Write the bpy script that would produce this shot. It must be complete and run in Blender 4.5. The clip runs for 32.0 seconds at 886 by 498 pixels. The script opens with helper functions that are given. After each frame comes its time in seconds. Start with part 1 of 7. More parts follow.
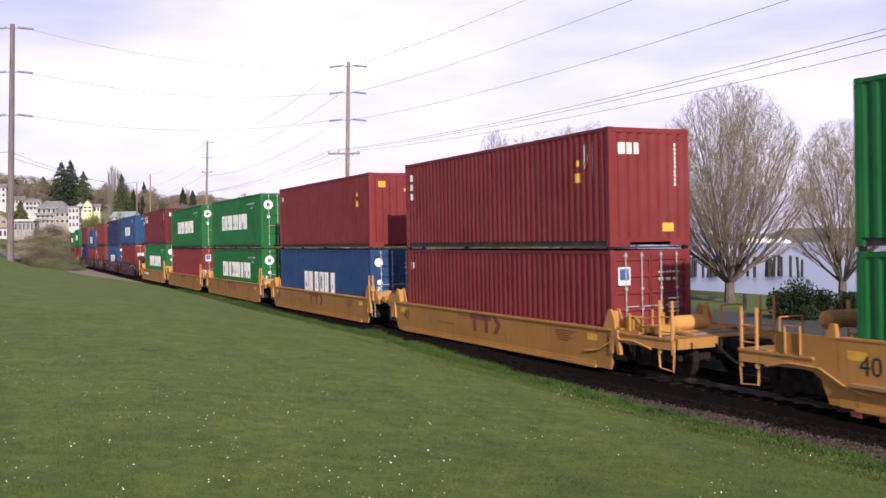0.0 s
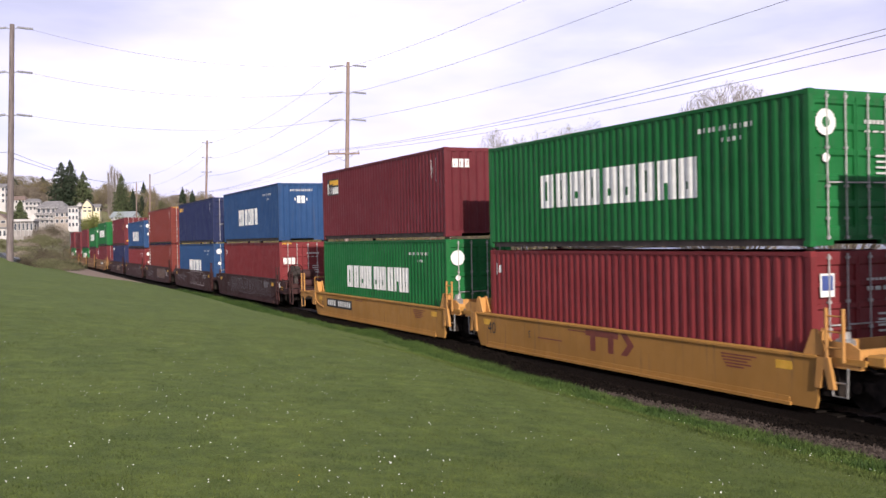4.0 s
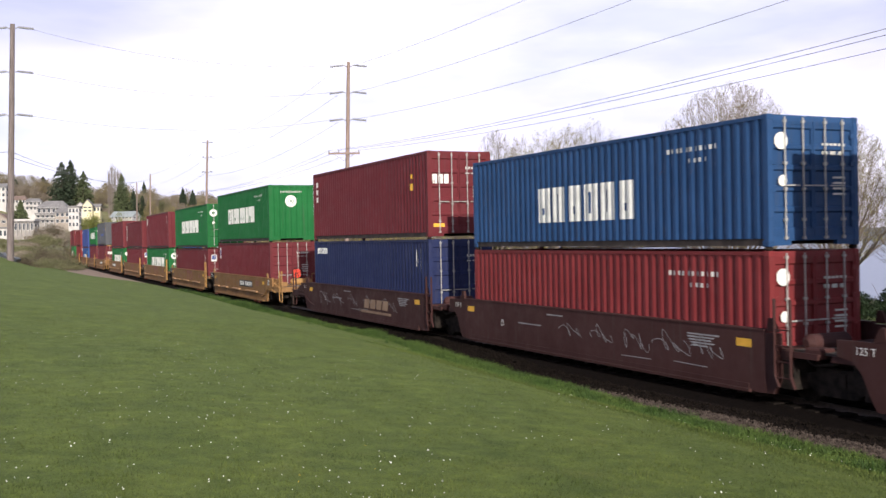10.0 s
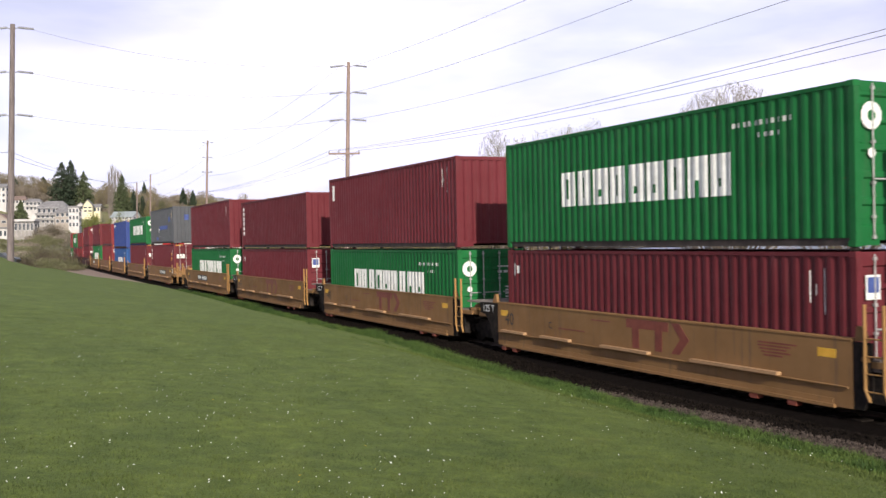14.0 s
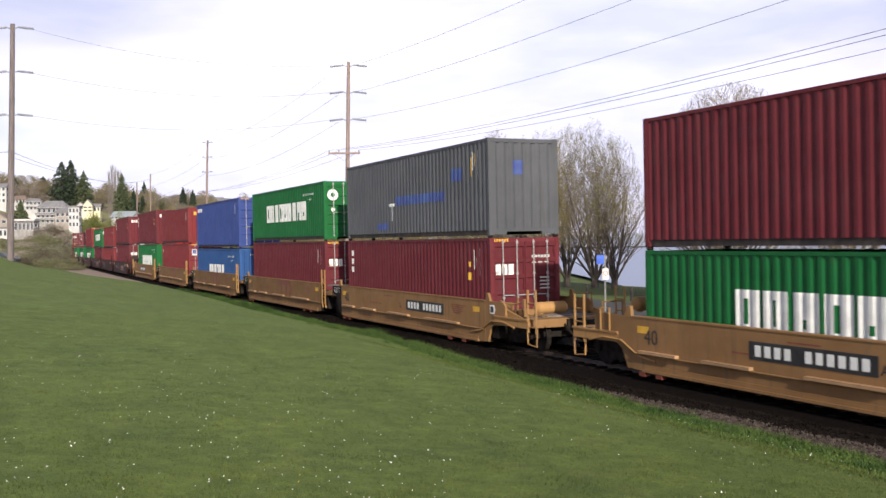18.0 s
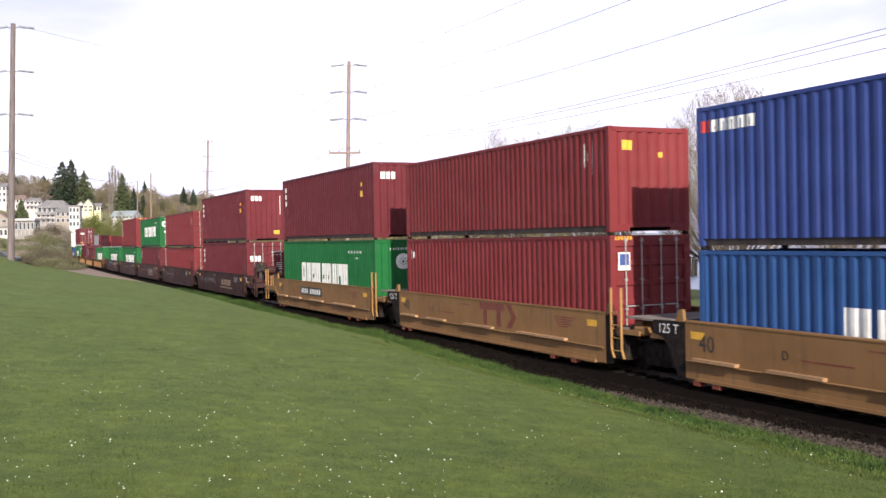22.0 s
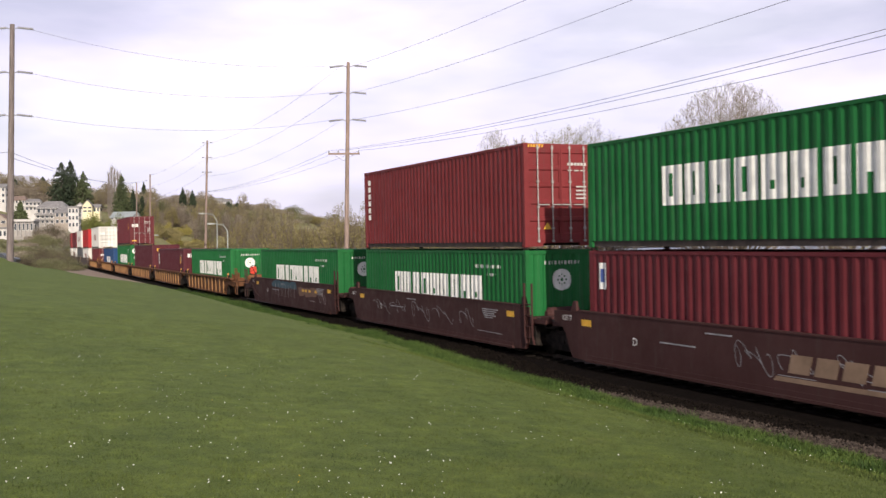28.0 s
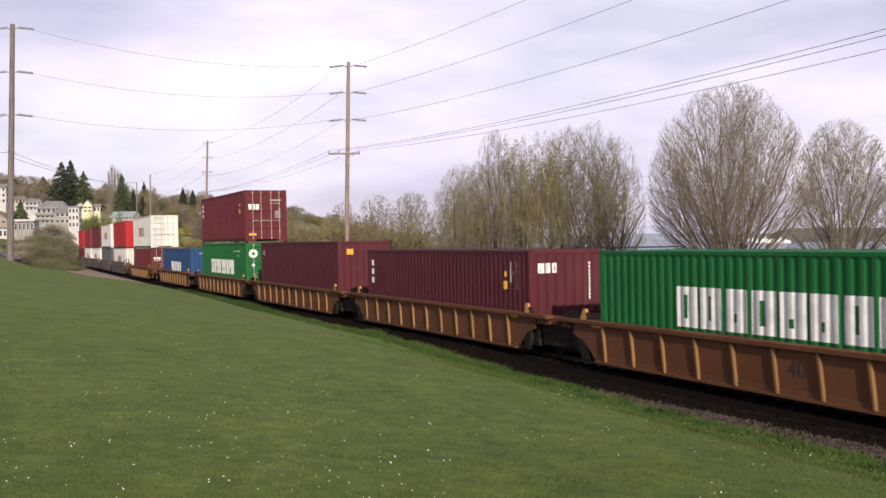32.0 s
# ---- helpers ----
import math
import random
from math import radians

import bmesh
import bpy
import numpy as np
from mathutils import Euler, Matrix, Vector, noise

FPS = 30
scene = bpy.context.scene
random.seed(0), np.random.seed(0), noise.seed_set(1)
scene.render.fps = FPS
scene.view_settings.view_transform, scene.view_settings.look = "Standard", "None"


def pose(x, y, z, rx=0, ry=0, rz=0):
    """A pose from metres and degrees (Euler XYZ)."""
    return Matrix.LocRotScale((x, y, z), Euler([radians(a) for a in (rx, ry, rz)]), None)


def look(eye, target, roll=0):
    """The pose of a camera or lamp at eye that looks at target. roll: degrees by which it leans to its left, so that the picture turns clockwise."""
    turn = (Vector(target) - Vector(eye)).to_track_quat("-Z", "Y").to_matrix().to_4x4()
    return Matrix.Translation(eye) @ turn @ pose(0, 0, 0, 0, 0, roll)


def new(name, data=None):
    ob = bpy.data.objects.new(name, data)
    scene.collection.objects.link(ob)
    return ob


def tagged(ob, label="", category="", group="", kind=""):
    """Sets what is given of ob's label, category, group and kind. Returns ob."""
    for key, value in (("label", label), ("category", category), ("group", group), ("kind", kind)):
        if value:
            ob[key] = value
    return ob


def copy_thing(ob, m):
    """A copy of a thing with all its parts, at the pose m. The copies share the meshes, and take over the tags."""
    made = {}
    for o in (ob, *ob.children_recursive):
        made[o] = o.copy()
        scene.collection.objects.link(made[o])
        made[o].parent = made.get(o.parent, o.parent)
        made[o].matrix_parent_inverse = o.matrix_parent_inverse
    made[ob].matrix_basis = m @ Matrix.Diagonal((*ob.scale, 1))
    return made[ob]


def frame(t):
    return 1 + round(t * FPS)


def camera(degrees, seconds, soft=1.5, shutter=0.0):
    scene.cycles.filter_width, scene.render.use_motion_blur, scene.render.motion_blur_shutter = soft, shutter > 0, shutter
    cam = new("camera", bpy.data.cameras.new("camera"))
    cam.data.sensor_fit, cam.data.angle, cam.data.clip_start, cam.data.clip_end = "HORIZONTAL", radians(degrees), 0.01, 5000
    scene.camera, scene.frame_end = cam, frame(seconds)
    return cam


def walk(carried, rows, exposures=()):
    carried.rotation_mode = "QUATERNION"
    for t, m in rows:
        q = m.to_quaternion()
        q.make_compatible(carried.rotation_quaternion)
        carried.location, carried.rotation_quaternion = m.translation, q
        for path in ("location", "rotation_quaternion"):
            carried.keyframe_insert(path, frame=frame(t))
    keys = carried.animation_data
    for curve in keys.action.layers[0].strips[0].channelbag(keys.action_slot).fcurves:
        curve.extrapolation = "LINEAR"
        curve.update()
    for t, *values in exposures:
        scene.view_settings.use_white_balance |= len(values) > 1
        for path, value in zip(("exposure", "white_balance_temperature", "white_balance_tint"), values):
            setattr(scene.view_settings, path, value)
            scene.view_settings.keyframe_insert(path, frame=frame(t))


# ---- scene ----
# ---- camera ----
EYE_Z = 3.07
cam = camera(48.51, 32.0, soft=1.5, shutter=0.12)
SWAY = [(0, 1, -1.3), (1.0, 0, 0), (2.0, 0, 0), (3.0, 1, -1.3), (3.6, 1.8, -1.5), (5.5, 0, 0), (8.0, 0, 0), (9.0, 1.2, -1.4), (10.0, 1, -1),
        (11.5, 0.2, -0.2), (13.0, 0.8, -1.4), (15.0, 0.8, -1.2), (17.5, 0.8, -1), (19.0, 0.5, -0.3), (20.5, 0, 0), (23.0, 0, 0),
        (25.0, 0.8, -1.1), (27.5, 1.4, -1.6), (29.0, 0.8, -1.1), (30.0, 0, 0), (31.0, 0, 0), (32.0, 1, -1.3)]
PX = math.degrees(1 / 1740.0)
EXPOSURE = [(0.0, -0.10, 6480, 17), (4.0, -0.08, 6480, 15), (7.0, 0.0, 6460, 14), (9.0, 0.0, 6500, 11), (13.0, -0.02, 6550, 9), (19.0, -0.02, 6520, 9), (20.5, 0.2, 6520, 10), (24.0, 0.25, 6520, 11),
            (25.0, -0.10, 6600, 11), (28.0, -0.16, 6850, 11), (32.0, -0.26, 6850, 12)]


def cam_pose(dx, dy):
    # yaw, pitch and roll of a tripod head with a little sway
    m = pose(0, 0, EYE_Z, 90 - 0.37 - dy * PX, 0, -dx * PX)
    return m @ pose(0, 0, 0, 0, 0, ROLL)


ROLL = -0.59
walk(cam, [(t, cam_pose(dx - 0.4, dy + 0.5)) for t, dx, dy in SWAY], EXPOSURE)

# ---- light ----
SUN_DIR = Vector((0.228, -0.973, 0)).normalized() * math.cos(radians(24)) + Vector((0, 0, math.sin(radians(24))))
sun = new("sun", bpy.data.lights.new("sun", "SUN"))
sun.data.energy, sun.data.angle, sun.data.color = 5.6, radians(0.6), (1.0, 0.93, 0.82)
sun.matrix_world = look(SUN_DIR * 50, (0, 0, 0))

world = bpy.data.worlds.new("world")
scene.world = world
world.use_nodes = True
wn, wl = world.node_tree.nodes, world.node_tree.links
wn.clear()
w_out = wn.new("ShaderNodeOutputWorld")
w_bg = wn.new("ShaderNodeBackground")
w_sky = wn.new("ShaderNodeTexSky")
w_sky.sky_type, w_sky.sun_disc = "NISHITA", False
w_sky.sun_elevation = radians(24)
w_sky.sun_rotation = math.atan2(SUN_DIR.x, SUN_DIR.y)
w_sky.dust_density, w_sky.air_density = 2.0, 1.0
w_geo = wn.new("ShaderNodeTexCoord")
w_map = wn.new("ShaderNodeMapping")
w_map.inputs["Scale"].default_value = (1.6, 1.6, 6.0)
w_noise = wn.new("ShaderNodeTexNoise")
w_noise.inputs["Scale"].default_value, w_noise.inputs["Detail"].default_value = 2.2, 7
w_ramp = wn.new("ShaderNodeValToRGB")
w_ramp.color_ramp.elements[0].position, w_ramp.color_ramp.elements[1].position = 0.36, 0.62
w_shade = wn.new("ShaderNodeTexNoise")
w_shade.inputs["Scale"].default_value, w_shade.inputs["Detail"].default_value = 1.3, 5
w_cloud = wn.new("ShaderNodeValToRGB")
w_cloud.color_ramp.elements[0].position, w_cloud.color_ramp.elements[1].position = 0.35, 0.62
w_cloud.color_ramp.elements[0].color, w_cloud.color_ramp.elements[1].color = (8.9, 8.7, 11.9, 1), (13.4, 13.0, 15.7, 1)
w_mix = wn.new("ShaderNodeMixRGB")
wl.new(w_geo.outputs["Generated"], w_map.inputs["Vector"])
wl.new(w_map.outputs["Vector"], w_noise.inputs["Vector"])
wl.new(w_map.outputs["Vector"], w_shade.inputs["Vector"])
wl.new(w_noise.outputs["Fac"], w_ramp.inputs["Fac"])
wl.new(w_shade.outputs["Fac"], w_cloud.inputs["Fac"])
w_amt = wn.new("ShaderNodeMath")
w_amt.operation, w_amt.use_clamp = "MULTIPLY_ADD", True
w_amt.inputs[1].default_value, w_amt.inputs[2].default_value = 0.35, 0.62
wl.new(w_ramp.outputs["Color"], w_amt.inputs[0])
# the cloud sheet thins towards the zenith, above the camera's view, to cut fill light
w_sep = wn.new("ShaderNodeSeparateXYZ")
wl.new(w_geo.outputs["Generated"], w_sep.inputs["Vector"])
w_high = wn.new("ShaderNodeMapRange")
w_high.interpolation_type = "SMOOTHSTEP"
for key_, v_ in (("From Min", 0.25), ("From Max", 0.50), ("To Min", 1.0), ("To Max", 0.06)):
    w_high.inputs[key_].default_value = v_
wl.new(w_sep.outputs["Z"], w_high.inputs["Value"])
w_thin = wn.new("ShaderNodeMath")
w_thin.operation = "MULTIPLY"
wl.new(w_amt.outputs["Value"], w_thin.inputs[0])
wl.new(w_high.outputs["Result"], w_thin.inputs[1])
wl.new(w_thin.outputs["Value"], w_mix.inputs["Fac"])
wl.new(w_sky.outputs["Color"], w_mix.inputs["Color1"])
wl.new(w_cloud.outputs["Color"], w_mix.inputs["Color2"])
wl.new(w_mix.outputs["Color"], w_bg.inputs["Color"])
w_bg.inputs["Strength"].default_value = 0.10
wl.new(w_bg.outputs["Background"], w_out.inputs["Surface"])


# ---- materials ----
def material(name, rough=0.7, metal=0.0):
    m = bpy.data.materials.new(name)
    m.use_nodes = True
    b = m.node_tree.nodes["Principled BSDF"]
    b.inputs["Roughness"].default_value, b.inputs["Metallic"].default_value = rough, metal
    return m, m.node_tree.nodes, m.node_tree.links, b


def noise_node(n, l, scale, detail=5, coords="Object", stretch=(1, 1, 1), rough=0.6):
    tc = n.new("ShaderNodeTexCoord")
    mp = n.new("ShaderNodeMapping")
    mp.inputs["Scale"].default_value = stretch
    tx = n.new("ShaderNodeTexNoise")
    tx.inputs["Scale"].default_value, tx.inputs["Detail"].default_value, tx.inputs["Roughness"].default_value = scale, detail, rough
    l.new(tc.outputs[coords], mp.inputs["Vector"])
    l.new(mp.outputs["Vector"], tx.inputs["Vector"])
    return tx.outputs["Fac"]


def ramp_node(n, l, src, stops):
    r = n.new("ShaderNodeValToRGB")
    e = r.color_ramp.elements
    while len(e) < len(stops):
        e.new(0.5)
    for el, (pos, col) in zip(e, stops):
        el.position, el.color = pos, (*col, 1) if len(col) == 3 else col
    l.new(src, r.inputs["Fac"])
    return r.outputs["Color"]


def mix_node(n, l, fac, a, b, mode="MIX"):
    m = n.new("ShaderNodeMixRGB")
    m.blend_type = mode
    for key, v in (("Fac", fac), ("Color1", a), ("Color2", b)):
        if isinstance(v, (int, float)):
            m.inputs[key].default_value = v
        elif isinstance(v, tuple):
            m.inputs[key].default_value = (*v, 1)
        else:
            l.new(v, m.inputs[key])
    return m.outputs["Color"]


def bump_node(n, l, b, src, strength, dist):
    bp = n.new("ShaderNodeBump")
    bp.inputs["Strength"].default_value, bp.inputs["Distance"].default_value = strength, dist
    l.new(src, bp.inputs["Height"])
    l.new(bp.outputs["Normal"], b.inputs["Normal"])


def dark(c, k):
    return tuple(v * k for v in c)


def two_tone(name, c1, c2, scale=6.0, rough=0.75, metal=0.0, bump=0.2, dist=0.01, stretch=(1, 1, 1), lo=0.35, hi=0.65, fine=0.0, rnd=0.0):
    m, n, l, b = material(name, rough, metal)
    col = ramp_node(n, l, noise_node(n, l, scale, 6, "Object", stretch), [(lo, c1), (hi, c2)])
    if fine:
        g = ramp_node(n, l, noise_node(n, l, scale * 9, 3), [(0.3, (1 - fine,) * 3), (0.7, (1 + fine,) * 3)])
        col = mix_node(n, l, 1.0, col, g, "MULTIPLY")
    if rnd:
        oi = n.new("ShaderNodeObjectInfo")
        rr = ramp_node(n, l, oi.outputs["Random"], [(0, (1 - rnd,) * 3), (1, (1 + rnd,) * 3)])
        col = mix_node(n, l, 1.0, col, rr, "MULTIPLY")
    l.new(col, b.inputs["Base Color"])
    if bump:
        bump_node(n, l, b, noise_node(n, l, scale * 6, 5), bump, dist)
    return m


def steel_paint(name, c, rust=0.45, dirt=0.3, rough=0.55):
    """Weathered enamel on steel: faded patches, streaks running down, small rust spots."""
    m, n, l, b = material(name, rough)
    oi = n.new("ShaderNodeObjectInfo")
    tone = ramp_node(n, l, oi.outputs["Random"], [(0, (0.68, 0.68, 0.68)), (1, (0.86, 0.86, 0.86))])
    fade = ramp_node(n, l, noise_node(n, l, 0.8, 5), [(0.3, dark(c, 0.86)), (0.72, tuple(min(1, v * 1.1 + 0.008) for v in c))])
    col = mix_node(n, l, 1.0, fade, tone, "MULTIPLY")
    streak = ramp_node(n, l, noise_node(n, l, 2.2, 6, "Object", (3.0, 3.0, 0.22)), [(0.56, (0, 0, 0)), (0.74, (dirt,) * 3)])
    col = mix_node(n, l, streak, col, (0.07, 0.06, 0.055))
    spot = ramp_node(n, l, noise_node(n, l, 7.0, 6), [(0.68, (0, 0, 0)), (0.74, (rust,) * 3)])
    col = mix_node(n, l, spot, col, (0.13, 0.055, 0.03))
    l.new(col, b.inputs["Base Color"])
    rg = ramp_node(n, l, noise_node(n, l, 3.0, 4), [(0.3, (rough - 0.08,) * 3), (0.7, (rough + 0.2,) * 3)])
    l.new(rg, b.inputs["Roughness"])
    b.inputs["Specular IOR Level"].default_value = 0.22
    bump_node(n, l, b, noise_node(n, l, 2.5, 3), 0.12, 0.02)
    return m


PAINTS = {
    "red": steel_paint("red_paint", (0.221, 0.029, 0.033)),
    "maroon": steel_paint("maroon_paint", (0.150, 0.020, 0.028)),
    "rust": steel_paint("brick_red_paint", (0.225, 0.040, 0.030)),
    "orange": steel_paint("orange_red_paint", (0.344, 0.070, 0.045)),
    "bright": steel_paint("bright_red_paint", (0.476, 0.025, 0.029)),
    "green": steel_paint("green_paint", (0.007, 0.150, 0.036)),
    "blue": steel_paint("blue_paint", (0.020, 0.072, 0.198)),
    "navy": steel_paint("navy_paint", (0.016, 0.026, 0.098)),
    "royal": steel_paint("royal_blue_paint", (0.041, 0.074, 0.279)),
    "azure": steel_paint("azure_paint", (0.03, 0.10, 0.30)),
    "wine": steel_paint("wine_paint", (0.105, 0.017, 0.027)),
    "grey": steel_paint("grey_paint", (0.107, 0.111, 0.123), 0.6, 0.4),
    "white": steel_paint("white_paint", (0.80, 0.78, 0.74), 0.3, 0.2),
}
PAINT_WORDS = {"azure": "bright blue", "wine": "dark wine-red", "red": "dark red", "maroon": "maroon", "rust": "brick-red", "orange": "faded orange-red", "bright": "bright red", "green": "green",
               "blue": "blue", "navy": "navy blue", "royal": "royal blue", "grey": "weathered grey", "white": "white"}
M_YELLOW = steel_paint("car_yellow", (0.50, 0.25, 0.06), 0.7, 0.45, 0.6)
M_RAIL_YELLOW = steel_paint("handrail_yellow", (0.66, 0.33, 0.10), 0.7, 0.5, 0.6)
M_TANCAR = steel_paint("car_tan", (0.31, 0.168, 0.068), 0.7, 0.55, 0.65)
M_RIBBED = steel_paint("car_rusty_yellow", (0.165, 0.066, 0.028), 0.8, 0.5, 0.7)
M_LADDER = steel_paint("ladder_tan_yellow", (0.46, 0.25, 0.09), 0.7, 0.5, 0.6)
M_STEP = steel_paint("step_worn_tan", (0.50, 0.30, 0.16), 0.6, 0.4, 0.7)
M_RIB = steel_paint("rib_worn_tan", (0.30, 0.155, 0.065), 0.7, 0.4, 0.7)
M_BROWN = steel_paint("car_brown", (0.062, 0.023, 0.022), 0.6, 0.4, 0.7)
M_GREY_CAR = steel_paint("car_grey_brown", (0.14, 0.11, 0.10), 0.6, 0.4, 0.7)
M_MARK = two_tone("marking_white", (0.62, 0.62, 0.60), (0.78, 0.78, 0.75), 3.0, 0.6, bump=0)
M_MARK_Y = two_tone("marking_yellow", (0.62, 0.34, 0.03), (0.75, 0.42, 0.05), 5.0, 0.6, bump=0)
M_MARK_K = two_tone("marking_black", (0.012, 0.012, 0.013), (0.03, 0.03, 0.03), 5.0, 0.6, bump=0)
M_MARK_R = two_tone("marking_rust_red", (0.14, 0.03, 0.02), (0.2, 0.05, 0.03), 5.0, 0.6, bump=0)
M_MARK_B = two_tone("marking_blue", (0.035, 0.05, 0.20), (0.055, 0.10, 0.29), 2.0, 0.6, bump=0)
M_SCRAWL = two_tone("spray_paint", (0.22, 0.22, 0.24), (0.36, 0.36, 0.38), 5.0, 0.7, bump=0)
M_SPRAY = two_tone("pale_spray_paint", (0.34, 0.29, 0.29), (0.48, 0.43, 0.42), 3.0, 0.7, bump=0)
M_TEAL = two_tone("teal_spray_paint", (0.020, 0.060, 0.085), (0.035, 0.085, 0.115), 2.5, 0.7, bump=0)
M_PALELOGO = two_tone("faded_logo_cream", (0.20, 0.13, 0.085), (0.30, 0.20, 0.135), 3.0, 0.7, bump=0)
M_OLDLOGO = two_tone("faded_logo_tan", (0.12, 0.065, 0.045), (0.17, 0.09, 0.06), 3.0, 0.7, bump=0)
M_FAINT = two_tone("faded_marking", (0.40, 0.40, 0.39), (0.55, 0.55, 0.53), 3.0, 0.6, bump=0)
M_STEEL = two_tone("bare_steel", (0.25, 0.24, 0.23), (0.4, 0.39, 0.38), 8, 0.45, 0.6)
M_BARLIGHT = two_tone("galvanised_bar", (0.26, 0.25, 0.25), (0.42, 0.41, 0.40), 6, 0.55, 0.1, bump=0)
M_MARK_L = two_tone("stencil_white", (0.74, 0.74, 0.72), (0.85, 0.85, 0.83), 3.0, 0.6, bump=0)
M_DUST = two_tone("dusty_deck", (0.13, 0.105, 0.09), (0.25, 0.21, 0.185), 2.5, 0.9, bump=0.1, fine=0.2)
# grime on decks; on container bottom rails this dark tone stands for shade
M_GRIME_SHADE = two_tone("grimy_shaded_steel", (0.022, 0.016, 0.015), (0.06, 0.045, 0.04), 3, 0.85, bump=0.1)
M_IRON = two_tone("black_iron", (0.009, 0.008, 0.0075), (0.030, 0.023, 0.020), 6, 0.85)
M_IRON.node_tree.nodes["Principled BSDF"].inputs["Specular IOR Level"].default_value = 0.12
M_RAIL = two_tone("rail_steel", (0.030, 0.020, 0.016), (0.07, 0.048, 0.040), 10, 0.6, 0.2)
M_ROOFSTEEL = two_tone("galvanised_roof", (0.3, 0.3, 0.3), (0.42, 0.42, 0.42), 4, 0.5, 0.4)
M_TANK = two_tone("brake_red", (0.55, 0.035, 0.02), (0.7, 0.06, 0.03), 5, 0.5)
# ties near black, so shade under the train is in their colour
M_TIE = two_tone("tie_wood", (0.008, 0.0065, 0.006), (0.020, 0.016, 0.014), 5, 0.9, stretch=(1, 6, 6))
M_WOOD = two_tone("pole_wood", (0.17, 0.125, 0.108), (0.32, 0.235, 0.205), 2.5, 0.85, bump=0.4, stretch=(8, 8, 0.5))
M_GREYWOOD = two_tone("weathered_pole_wood", (0.10, 0.082, 0.080), (0.20, 0.165, 0.16), 2.5, 0.85, bump=0.4, stretch=(8, 8, 0.5))
M_WIRE = two_tone("wire", (0.10, 0.10, 0.11), (0.2, 0.2, 0.22), 3, 0.6, bump=0)
M_INSUL = two_tone("insulator_grey", (0.2, 0.2, 0.22), (0.35, 0.35, 0.38), 6, 0.4, bump=0)


# ---- mesh helpers ----
def box(bm, x0, x1, y0, y1, z0, z1):
    v = [bm.verts.new((x, y, z)) for x in (x0, x1) for y in (y0, y1) for z in (z0, z1)]
    for f in ((0, 1, 3, 2), (4, 6, 7, 5), (0, 4, 5, 1), (2, 3, 7, 6), (0, 2, 6, 4), (1, 5, 7, 3)):
        bm.faces.new([v[i] for i in f])
    return v


def tube(bm, pts, radii, sides=8, caps=True):
    """A tapered tube through pts."""
    rings = []
    pts = [Vector(p) for p in pts]
    for i, p in enumerate(pts):
        a, c = pts[max(0, i - 1)], pts[min(len(pts) - 1, i + 1)]
        w = (c - a).normalized()
        u = w.orthogonal().normalized()
        if i and rings:
            u = (pu - w * pu.dot(w)).normalized()
        pu = u
        v = w.cross(u)
        r = radii[i] if hasattr(radii, "__len__") else radii
        rings.append([bm.verts.new(p + (u * math.cos(k * math.tau / sides) + v * math.sin(k * math.tau / sides)) * r) for k in range(sides)])
    for a, c in zip(rings, rings[1:]):
        for k in range(sides):
            bm.faces.new((a[k], a[(k + 1) % sides], c[(k + 1) % sides], c[k]))
    if caps:
        bm.faces.new(rings[0][::-1])
        bm.faces.new(rings[-1])
    return rings


def prism(bm, outline, y0, y1):
    """An outline in x and z, drawn out from y0 to y1."""
    a = [bm.verts.new((x, y0, z)) for x, z in outline]
    b = [bm.verts.new((x, y1, z)) for x, z in outline]
    bm.faces.new(a)
    bm.faces.new(b[::-1])
    k = len(outline)
    for i in range(k):
        bm.faces.new((a[i], b[i], b[(i + 1) % k], a[(i + 1) % k]))


def mesh_of(name, bm, mat, smooth=False, fix=True):
    if fix:
        bmesh.ops.recalc_face_normals(bm, faces=bm.faces[:])
    me = bpy.data.meshes.new(name)
    bm.to_mesh(me)
    bm.free()
    me.materials.append(mat)
    if smooth:
        me.polygons.foreach_set("use_smooth", [True] * len(me.polygons))
    return me


def part(name, bm, mat, parent, label="", smooth=False, fix=True):
    ob = new(name, mesh_of(name, bm, mat, smooth, fix))
    ob.parent = parent
    if label:
        tagged(ob, label)
    return ob


def shared(name, me, mat, parent, m=None, label=""):
    """Another object on a mesh that is already there, with its own paint."""
    ob = new(name, me)
    ob.parent = parent
    if m is not None:
        ob.matrix_basis = m
    ob.material_slots[0].link = "OBJECT"
    ob.material_slots[0].material = mat
    if label:
        tagged(ob, label)
    return ob


def thing(name, label, category, group="", kind="", m=None):
    ob = tagged(new(name), label, category, group, kind)
    if m is not None:
        ob.matrix_basis = m
    return ob


# ---- the line of the track ----
HEAD = radians(-64.602)
P0 = Vector((4.422, 23.198, 0))
FWD = Vector((math.cos(HEAD), math.sin(HEAD), 0))
NEAR = Vector((math.sin(HEAD), -math.cos(HEAD), 0))
HALF = 1.219            # half a container's width
CANT = 0.63
BENDS = ((-25.0, 2150.0), (-55.0, 6500.0), (-190.0, 270.0))     # where a bend begins, its radius
# the lawn keeps a slightly different heading, fitted to its edge in the camera's view
LAWN_HEAD = radians(-65.294)
LAWN_FWD = Vector((math.cos(LAWN_HEAD), math.sin(LAWN_HEAD), 0))
LAWN_NEAR = Vector((math.sin(LAWN_HEAD), -math.cos(LAWN_HEAD), 0))
LAWN_ORIGIN = Vector((3.874, 22.954, 0)) - LAWN_NEAR * 1.219


